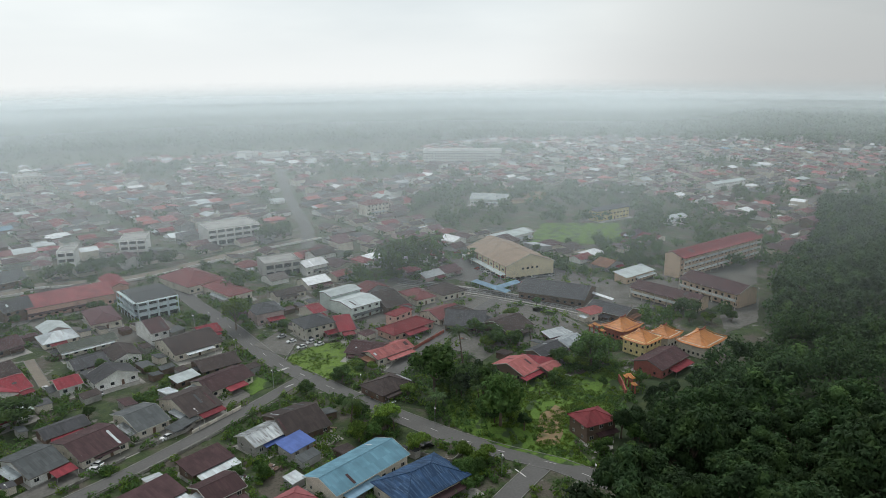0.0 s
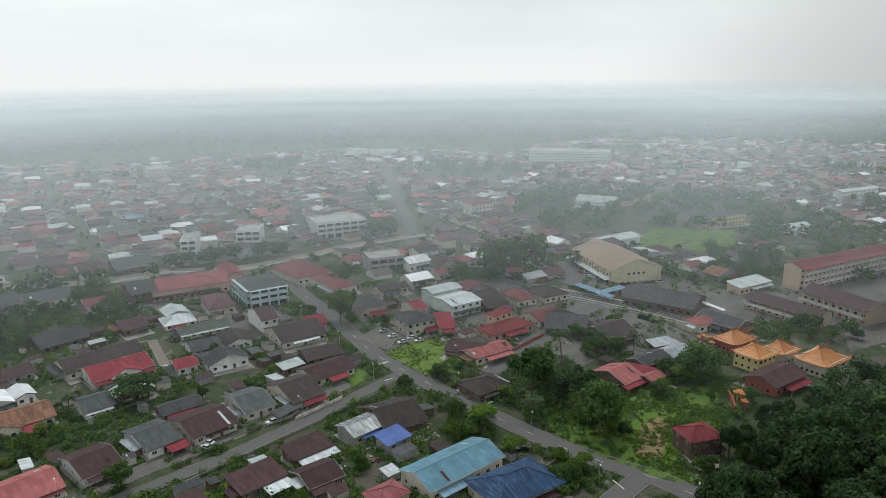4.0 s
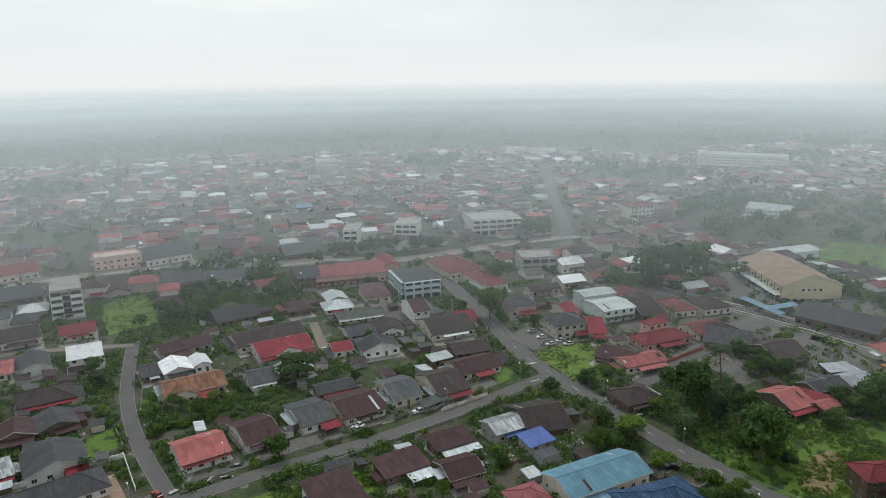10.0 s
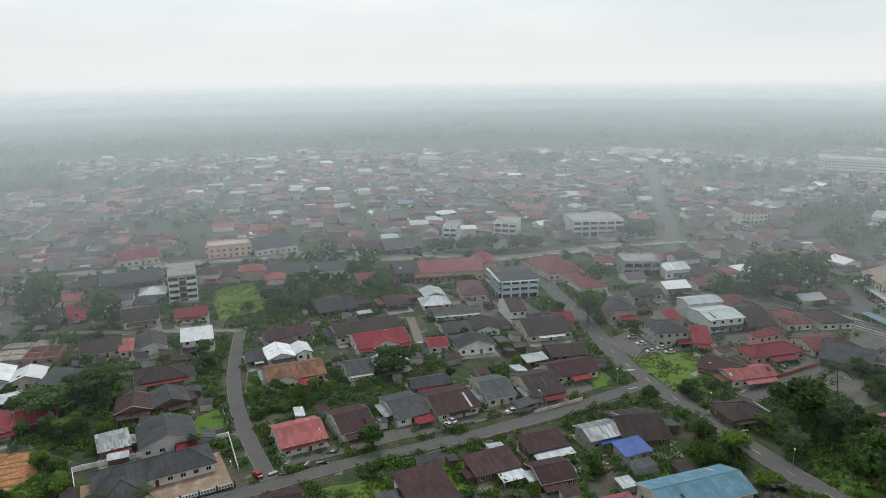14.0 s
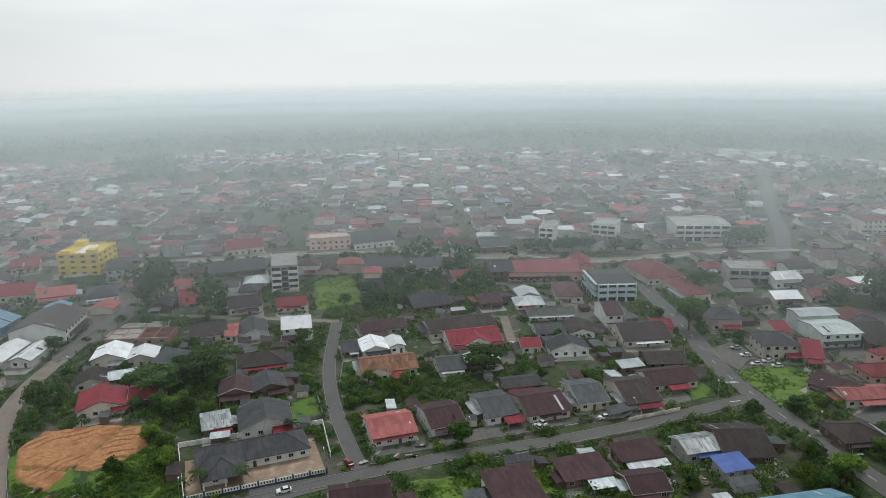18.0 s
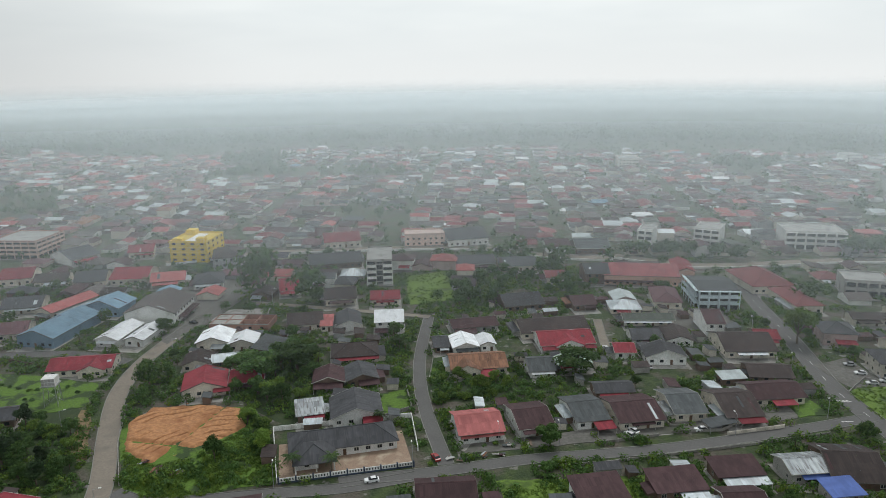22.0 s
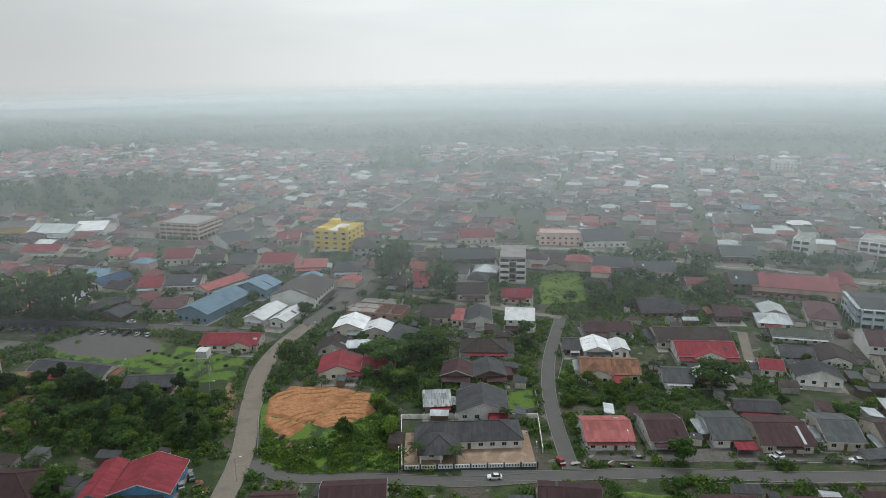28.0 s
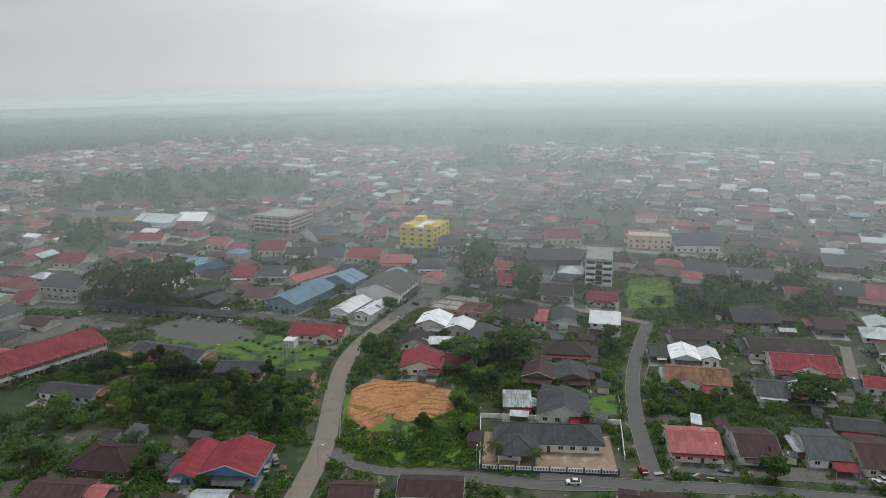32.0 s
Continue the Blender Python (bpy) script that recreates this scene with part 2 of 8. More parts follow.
WALL = {
    "white": plain("white_painted_wall", (0.78, 0.78, 0.76), stain=(0.40, 0.39, 0.35), stain_amount=0.35),
    "cream": plain("cream_painted_wall", (0.66, 0.61, 0.53), stain=(0.33, 0.29, 0.24), stain_amount=0.4),
    "grey": plain("grey_rendered_wall", (0.36, 0.36, 0.36), stain_amount=0.5),
    "beige": plain("beige_wall", (0.47, 0.44, 0.38), stain_amount=0.4),
    "wood": plain("weathered_board_wall", (0.16, 0.11, 0.085), stain=(0.07, 0.05, 0.04), stain_amount=0.6),
    "tan": plain("tan_wall", (0.56, 0.43, 0.32), stain_amount=0.3),
    "salmon": plain("salmon_wall", (0.6, 0.4, 0.33), stain_amount=0.3),
    "pinkish": plain("pinkish_wall", (0.56, 0.44, 0.42), stain_amount=0.35),
    "palepink": plain("pale_pink_wall", (0.72, 0.52, 0.45), stain_amount=0.3),
    "blue": plain("blue_wall", (0.20, 0.30, 0.40), stain_amount=0.35),
    "bluewall": plain("bright_blue_wall", (0.10, 0.24, 0.42), stain_amount=0.35),
    "whiteblue": plain("blue_white_wall", (0.60, 0.70, 0.74), stain_amount=0.25),
    "palegreenw": plain("pale_green_wall", (0.60, 0.68, 0.64), stain_amount=0.25),
    "concretew": plain("raw_concrete_wall", (0.38, 0.37, 0.35), stain=(0.16, 0.16, 0.15), stain_amount=0.6),
    "creamhall": plain("cream_hall_wall", (0.66, 0.58, 0.40), stain_amount=0.25),
    "yellow": plain("bright_yellow_wall", (0.78, 0.56, 0.04), stain=(0.6, 0.42, 0.05), stain_amount=0.3),
    "paleyellow": plain("pale_yellow_wall", (0.72, 0.60, 0.30), stain_amount=0.3),
    "ochre": plain("ochre_yellow_wall", (0.66, 0.44, 0.12), stain_amount=0.3),
    "brickpink": plain("red_brick_wall", (0.36, 0.20, 0.16), stain=(0.26, 0.15, 0.12), stain_amount=0.4),
    "redpaint": plain("red_paint", (0.34, 0.10, 0.075)),
    "redwall": plain("faded_red_wall", (0.40, 0.13, 0.11), stain_amount=0.4),
}
# window glass, and the dark panels that imitate shaded recesses
GLASS = plain("dark_glass_and_recess", (0.030, 0.035, 0.040), rough=0.12, vary=0.2, stain_amount=0.2, bump=0)
FRAME = plain("window_frame_paint", (0.55, 0.54, 0.50), rough=0.6, bump=0)
OLDBOARD = plain("weathered_grey_board", (0.17, 0.155, 0.14), rough=0.8, bump=0)
DOOR = plain("dark_door_wood", (0.12, 0.07, 0.045), rough=0.6)
STEEL = plain("galvanised_steel", (0.42, 0.43, 0.44), rough=0.5, metal=0.6, bump=0)
SLAB = plain("yard_concrete", (0.30, 0.29, 0.27), stain=(0.12, 0.115, 0.10), stain_amount=0.6, coarse=0.3)
KERB = plain("kerb_concrete", (0.21, 0.21, 0.195), stain=(0.11, 0.12, 0.10), stain_amount=0.5)
ASPHALT = plain("asphalt", (0.118, 0.116, 0.113), rough=0.9, stain=(0.092, 0.090, 0.088), stain_amount=0.5, world_space=True, coarse=0.12, fine=1.5, random_tint=0, vary=0.12)
PALEROAD = plain("pale_concrete_road", (0.225, 0.195, 0.160), rough=0.9, stain=(0.155, 0.138, 0.118), stain_amount=0.55, world_space=True, coarse=0.15, fine=1.2, random_tint=0, vary=0.12)
RAILBED = plain("dark_ballast", (0.10, 0.095, 0.09), rough=0.95, world_space=True, random_tint=0)
PAINT = plain("road_paint", (0.70, 0.70, 0.68), rough=0.7, random_tint=0)
PAVING = plain("patchy_paving", (0.140, 0.135, 0.125), rough=0.95, stain=(0.085, 0.088, 0.07), stain_amount=0.75, world_space=True, coarse=0.11, fine=0.8, random_tint=0, bump=0.3)
SOIL = plain("bare_orange_soil", (0.42, 0.205, 0.092), rough=0.95, stain=(0.28, 0.115, 0.05), stain_amount=0.6, world_space=True, coarse=0.16, fine=0.9, random_tint=0, bump=0.6)
# the grooves' shade is painted in as a darker soil colour
_n, _l = SOIL.node_tree.nodes, SOIL.node_tree.links
_track_shade = _n.new("ShaderNodeAttribute")
_track_shade.attribute_name = "track_shade"
_p = _n["Principled BSDF"]
_c = mixed(_n, _l, _p.inputs["Base Color"].links[0].from_socket, (0.17, 0.07, 0.032), _track_shade.outputs["Fac"])
_l.new(_c, _p.inputs["Base Color"])
DIRT = plain("worn_tan_earth", (0.24, 0.17, 0.095), rough=0.95, stain=(0.10, 0.10, 0.045), stain_amount=0.7, world_space=True, coarse=0.25, fine=1.0, random_tint=0, bump=0.5)
GRASS = plain("mown_grass", (0.092, 0.170, 0.022), rough=0.95, stain=(0.034, 0.062, 0.018), stain_amount=0.95, world_space=True, coarse=0.17, fine=1.4, random_tint=0, bump=0.5)
MEADOW = plain("overgrown_meadow", (0.115, 0.19, 0.027), rough=0.95, stain=(0.05, 0.085, 0.02), stain_amount=0.8, world_space=True, coarse=0.2, fine=1.2, random_tint=0, bump=0.6)
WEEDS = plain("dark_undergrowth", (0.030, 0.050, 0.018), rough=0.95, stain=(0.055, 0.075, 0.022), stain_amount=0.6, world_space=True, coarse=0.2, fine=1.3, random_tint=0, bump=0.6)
BARK = plain("bark", (0.13, 0.10, 0.075), rough=0.95, random_tint=0.2)
LEAF = leafy("broad_leaves", (0.072, 0.138, 0.040))
FOREST = leafy("forest_leaves", (0.040, 0.078, 0.031), spread=0.35, crowns=0.75)
PALM = leafy("palm_fronds", (0.068, 0.115, 0.045))
LIGHTLEAF = leafy("bright_leaves", (0.13, 0.215, 0.042))


def ground_material():
    m, n, l, p = node_mat("town_ground")
    pos = n.new("ShaderNodeNewGeometry").outputs["Position"]
    c = mixed(n, l, (0.026, 0.046, 0.017), (0.060, 0.088, 0.028), noise_fac(n, l, pos, 0.25, 6, 0.35, 0.65))
    c = mixed(n, l, c, (0.105, 0.092, 0.075), noise_fac(n, l, pos, 0.085, 6, 0.47, 0.60))
    c = mixed(n, l, c, (0.20, 0.19, 0.175), noise_fac(n, l, pos, 0.19, 4, 0.62, 0.66))
    c = mixed(n, l, c, (0.030, 0.045, 0.020), noise_fac(n, l, pos, 0.9, 5, 0.52, 0.75))
    # leaf litter and undergrowth on the wooded hill, with tree shade painted in
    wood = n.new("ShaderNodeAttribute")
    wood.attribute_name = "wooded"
    shaded_litter = mixed(n, l, (0.018, 0.030, 0.012), (0.036, 0.052, 0.020), noise_fac(n, l, pos, 0.5, 5, 0.35, 0.65))
    c = mixed(n, l, c, shaded_litter, wood.outputs["Fac"])
    l.new(c, p.inputs["Base Color"])
    p.inputs["Roughness"].default_value = 0.95
    b = n.new("ShaderNodeBump")
    b.inputs["Strength"].default_value, b.inputs["Distance"].default_value = 0.7, 0.4
    l.new(noise_fac(n, l, pos, 1.3, 5, 0.2, 0.8), b.inputs["Height"])
    l.new(b.outputs["Normal"], p.inputs["Normal"])
    return m


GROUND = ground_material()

# ---- mesh helpers ----
rnd = random.Random(11)


def mesh_of(name, verts, faces, mats, smooth=False, slots=None):
    me = bpy.data.meshes.new(name)
    me.from_pydata(verts, [], faces)
    for m in (mats if isinstance(mats, (list, tuple)) else [mats]):
        me.materials.append(m)
    if slots:
        me.polygons.foreach_set("material_index", slots)
    if smooth:
        me.polygons.foreach_set("use_smooth", [True] * len(me.polygons))
    me.update()
    return me


def put(name, data, parent=None, at=(0, 0, 0), turn=0.0, label="", scale=None):
    """Links mesh data as a part of parent (or a thing, with none)."""
    ob = new(name, data)
    if parent is not None:
        ob.parent = parent
    ob.location, ob.rotation_euler = at, (0, 0, radians(turn))
    if scale:
        ob.scale = scale
    if label:
        ob["label"] = label
    return ob


def thing(name, x, y, z=0.0, turn=0.0, label="", category="", group="", kind=""):
    ob = new(name)
    ob.location, ob.rotation_euler = (x, y, z), (0, 0, radians(turn))
    ob.empty_display_size = 0.5
    return tagged(ob, label, category, group, kind)


class Geo:
    """Collects boxes and prisms into one mesh."""

    def __init__(self):
        self.v, self.f = [], []

    def box(self, x0, x1, y0, y1, z0, z1):
        k = len(self.v)
        self.v += [(x0, y0, z0), (x1, y0, z0), (x1, y1, z0), (x0, y1, z0), (x0, y0, z1), (x1, y0, z1), (x1, y1, z1), (x0, y1, z1)]
        self.f += [(k + a, k + b, k + c, k + d) for a, b, c, d in ((0, 3, 2, 1), (4, 5, 6, 7), (0, 1, 5, 4), (1, 2, 6, 5), (2, 3, 7, 6), (3, 0, 4, 7))]
        return self

    def prism(self, ring, z0, z1):
        """A ring of (x, y), counter-clockwise, drawn up from z0 to z1."""
        k, n = len(self.v), len(ring)
        self.v += [(x, y, z0) for x, y in ring] + [(x, y, z1) for x, y in ring]
        self.f += [tuple(range(k + n - 1, k - 1, -1)), tuple(range(k + n, k + 2 * n))]
        self.f += [(k + i, k + (i + 1) % n, k + n + (i + 1) % n, k + n + i) for i in range(n)]
        return self

    def slab(self, a, b, c, d, thick):
        """A sheet through four corners, thickened downwards."""
        k = len(self.v)
        self.v += [a, b, c, d] + [(p[0], p[1], p[2] - thick) for p in (a, b, c, d)]
        self.f += [(k, k + 1, k + 2, k + 3), (k + 7, k + 6, k + 5, k + 4)]
        self.f += [(k + i, k + 4 + i, k + 4 + (i + 1) % 4, k + (i + 1) % 4) for i in range(4)]
        return self

    def tube(self, a, b, ra, rb, n=7):
        a, b = Vector(a), Vector(b)
        q = (b - a).to_track_quat("Z", "Y")
        k = len(self.v)
        for c, r in ((a, ra), (b, rb)):
            self.v += [tuple(c + q @ Vector((r * math.cos(2 * math.pi * i / n), r * math.sin(2 * math.pi * i / n), 0))) for i in range(n)]
        self.f += [(k + i, k + (i + 1) % n, k + n + (i + 1) % n, k + n + i) for i in range(n)]
        self.f += [tuple(range(k + n - 1, k - 1, -1)), tuple(range(k + n, k + 2 * n))]
        return self

    def mesh(self, name, mat, smooth=False):
        return mesh_of(name, self.v, self.f, mat, smooth)


def smoothstep(a, b, x):
    t = max(0.0, min(1.0, (x - a) / (b - a)))
    return t * t * (3 - 2 * t)


def wood_edge(x):
    """Where the wooded hill begins: north of this line lies the town."""
    return 34 - 0.045 * (x - 180) + 6 * math.sin(x * 0.021) - 29 * smoothstep(238, 305, x) - 0.18 * max(0.0, x - 560)


def height(x, y):
    """The ground: a flat town, and a wooded hill to the south-east."""
    into = wood_edge(x) - y
    side = smoothstep(120, 210, x) * (1 - 0.9 * smoothstep(430, 800, x))
    z = 42 * smoothstep(0, 170, into) * side
    z += 3.0 * noise.noise(Vector((x * 0.02, y * 0.02, 0))) * smoothstep(10, 60, into) * side
    return z


# ---- ground ----
def ground():
    steps = [(-4950, -800, 250), (-800, -300, 50), (-300, 600, 7.5), (600, 1000, 40), (1000, 4951, 200)]
    xs = [v for a, b, s in steps for v in np.arange(a, b, s)]
    steps_y = [(-1600, -400, 200), (-400, 60, 7.5), (60, 500, 40), (500, 4951, 200)]
    ys = [v for a, b, s in steps_y for v in np.arange(a, b, s)]
    verts = [(float(a), float(b), height(a, b)) for b in ys for a in xs]
    w = len(xs)
    faces = [(j * w + i, j * w + i + 1, (j + 1) * w + i + 1, (j + 1) * w + i) for j in range(len(ys) - 1) for i in range(w - 1)]
    g = new("ground", mesh_of("ground", verts, faces, GROUND, True))
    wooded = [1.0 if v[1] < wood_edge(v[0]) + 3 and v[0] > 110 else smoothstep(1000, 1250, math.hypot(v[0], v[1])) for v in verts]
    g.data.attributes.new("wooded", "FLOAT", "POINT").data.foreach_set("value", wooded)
    tagged(g, "green and earthy town ground rising into a wooded hill", "ground", kind="structure")


ground()


def ribbon(points, width, z0, z1, shift=0.0):
    """A band of the given width along a line of points, drawn up from z0 to z1."""
    g = Geo()
    ps = [Vector((p[0], p[1], 0)) for p in points]
    left, right = [], []
    for i, p in enumerate(ps):
        d = (ps[min(i + 1, len(ps) - 1)] - ps[max(i - 1, 0)]).normalized()
        nrm = Vector((-d.y, d.x, 0))
        left.append(p + nrm * (shift + width / 2))
        right.append(p + nrm * (shift - width / 2))
    n = len(ps)
    for z, (a, b) in ((z1, (left, right)), (z0, (left, right))):
        g.v += [(p.x, p.y, z + height(p.x, p.y)) for p in a] + [(p.x, p.y, z + height(p.x, p.y)) for p in b]
    for i in range(n - 1):
        g.f += [(n + i, n + i + 1, i + 1, i), (2 * n + i, 2 * n + i + 1, i + 1, i)[::-1], (3 * n + i, 3 * n + i + 1, n + i + 1, n + i)]
    g.f += [(0, n, 3 * n, 2 * n), (n - 1, 3 * n - 1, 4 * n - 1, 2 * n - 1)]
    return g


def smooth_line(points, step=6.0):
    """A Catmull-Rom line through the points."""
    ps = [Vector((*p, 0)) for p in points]
    ps = [2 * ps[0] - ps[1]] + ps + [2 * ps[-1] - ps[-2]]
    out = []
    for i in range(1, len(ps) - 2):
        a, b, c, d = ps[i - 1:i + 3]
        n = max(2, int((c - b).length / step))
        for k in range(n):
            t = k / n
            out.append(0.5 * (2 * b + (c - a) * t + (2 * a - 5 * b + 4 * c - d) * t * t + (3 * b - a - 3 * c + d) * t ** 3))
    out.append(ps[-2])
    return [(p.x, p.y) for p in out]


ROADS = []


def road(name, points, width, mat, label, kerbs=True, dashes=False, level=0.06):
    line = smooth_line(points)
    ROADS.append((line, width))
    r = put(name, ribbon(line, width, -0.3, level).mesh(name, mat))
    tagged(r, label, "road", kind="structure")
    if kerbs:
        for s in (-1, 1):
            k = put("kerb", ribbon(line, 0.22, -0.3, level + 0.12, s * (width / 2 + 0.12)).mesh("kerb", KERB), r)
    if dashes:
        g = Geo()
        for i in range(0, len(line) - 1, 2):
            a, b = Vector(line[i]), Vector(line[i + 1])
            a2 = a + (b - a) * 0.5
            d = (b - a).normalized() * 0.06
            o = Vector((-d.y, d.x)) * 1.2
            g.slab((a.x + o.x, a.y + o.y, level + 0.008), (a.x - o.x, a.y - o.y, level + 0.008), (a2.x - o.x, a2.y - o.y, level + 0.008), (a2.x + o.x, a2.y + o.y, level + 0.008), 0.005)
        put("lane_mark", g.mesh("lane_mark", PAINT), r, label="white dashed centre line")
    return r


# ---- houses ----
def window_mesh(w, h):
    """A frame of two lights in one piece."""
    g, t = Geo(), 0.09
    xs, zs = (-w / 2, -w / 2 + t, -t / 2, t / 2, w / 2 - t, w / 2), (0, t, h - t, h)
    at = lambda i, k, deep: (deep * 4 + k) * 6 + i
    for deep in (-0.06, 0.02):
        g.v += [(x, deep, z) for z in zs for x in xs]
    solid = {(i, k) for i in range(5) for k in range(3)} - {(1, 1), (3, 1)}
    for i, k in solid:
        g.f += [(at(i, k, 0), at(i + 1, k, 0), at(i + 1, k + 1, 0), at(i, k + 1, 0))]
        for (di, dk), (p, q) in (((-1, 0), ((0, 1), (0, 0))), ((1, 0), ((1, 0), (1, 1))), ((0, -1), ((0, 0), (1, 0))), ((0, 1), ((1, 1), (0, 1)))):
            if (i + di, k + dk) not in solid:
                g.f += [(at(i + q[0], k + q[1], 0), at(i + p[0], k + p[1], 0), at(i + p[0], k + p[1], 1), at(i + q[0], k + q[1], 1))]
    return g.mesh("window", FRAME)


WINDOWS = {k: (window_mesh(*k), Geo().box(-k[0] / 2 + 0.05, k[0] / 2 - 0.05, -0.025, 0.015, 0.05, k[1] - 0.05).mesh("pane", GLASS)) for k in ((1.5, 1.25), (1.0, 1.1), (2.4, 1.3))}
DOOR_MESH = Geo().box(-0.5, 0.5, -0.05, 0.02, 0, 2.05).mesh("door", DOOR)


def window(parent, at, turn, size=(1.5, 1.25)):
    if parent.location.xy.length > 250:
        return put("window", WINDOWS[size][1], parent, at, turn)
    w = put("window", WINDOWS[size][0], parent, at, turn)
    put("pane", WINDOWS[size][1], w)
    return w


def walls_of(w, d, ze, roof, rh):
    g = Geo()
    x, y = w / 2, d / 2
    if roof == "g":
        ring = [(-y, 0), (y, 0), (y, ze), (0, ze + rh), (-y, ze)]
        k = len(g.v)
        g.v += [(-x, a, b) for a, b in ring] + [(x, a, b) for a, b in ring]
    elif roof == "G":
        ring = [(-x, 0), (x, 0), (x, ze), (0, ze + rh), (-x, ze)]
        g.v += [(a, -y, b) for a, b in ring] + [(a, y, b) for a, b in ring]
    elif roof == "s":
        ring = [(-y, 0), (y, 0), (y, ze + rh), (-y, ze)]
        g.v += [(-x, a, b) for a, b in ring] + [(x, a, b) for a, b in ring]
    else:
        g.box(-x, x, -y, y, 0, ze)
        return g
    n = len(ring)
    g.f += [tuple(range(n)), tuple(range(2 * n - 1, n - 1, -1))]
    g.f += [(i, n + i, n + (i + 1) % n, (i + 1) % n) for i in range(n)]
    return g


def gable_roof(w, d, rh, thick=0.14):
    """Ridge along x, eaves at z = 0."""
    g = Geo()
    x, y = w / 2, d / 2
    g.slab((-x, -y, 0), (x, -y, 0), (x, 0, rh), (-x, 0, rh), thick)
    g.slab((x, y, 0), (-x, y, 0), (-x, 0, rh), (x, 0, rh), thick)
    return g


def hip_roof(w, d, rh, thick=0.14):
    g = Geo()
    x, y = w / 2, d / 2
    if w >= d:
        a, b = (-(x - y), 0, rh), (x - y + 0.01, 0, rh)
        top = [(0, 1, 5, 4), (1, 2, 5), (2, 3, 4, 5), (3, 0, 4)]
    else:
        a, b = (0, -(y - x), rh), (0, y - x + 0.01, rh)
        top = [(0, 1, 4), (1, 2, 5, 4), (2, 3, 5), (3, 0, 4, 5)]
    g.v += [(-x, -y, 0), (x, -y, 0), (x, y, 0), (-x, y, 0), a, b]
    g.f += top
    g.v += [(-x, -y, -thick), (x, -y, -thick), (x, y, -thick), (-x, y, -thick)]
    g.f += [(0, 6, 7, 1), (1, 7, 8, 2), (2, 8, 9, 3), (3, 9, 6, 0), (9, 8, 7, 6)]
    return g


SLOPE = {"g": 0.34, "h": 0.42, "G": 0.36, "s": 0.16, "f": 0.0}
HOUSES = []
ROOF_WORDS = {"maroon": "dark maroon metal", "brown": "dark brown metal", "black": "charcoal metal", "grey": "weathered grey metal", "taupe": "taupe metal", "red": "bright red metal", "redschool": "long red metal", "pink": "faded pink metal", "brick": "brick-red tiled", "mauve": "mauve tiled", "rust": "patched rusty brown", "white": "bright white metal", "striped": "patched zinc", "zinc": "pale zinc", "lightblue": "light blue metal", "teal": "teal-blue metal", "deepblue": "deep blue metal", "royal": "royal blue metal", "palegreen": "pale green metal", "darkgreen": "dark green-grey metal", "palegrey": "pale grey metal", "salmonroof": "salmon-red metal", "tanroof": "tan metal", "orange": "orange glazed tile", "concrete": "flat concrete", "yellow": "flat yellow", "palepink": "flat pale pink"}
WALL_WORDS = {"white": "white", "cream": "cream", "grey": "grey", "beige": "beige", "wood": "dark board", "tan": "tan", "salmon": "salmon", "pinkish": "pinkish", "palepink": "pale pink", "blue": "blue", "bluewall": "blue", "whiteblue": "pale blue", "palegreenw": "pale green", "concretew": "raw concrete", "creamhall": "cream", "yellow": "yellow", "paleyellow": "pale yellow", "brickpink": "red brick", "redwall": "faded red", "ochre": "ochre yellow"}


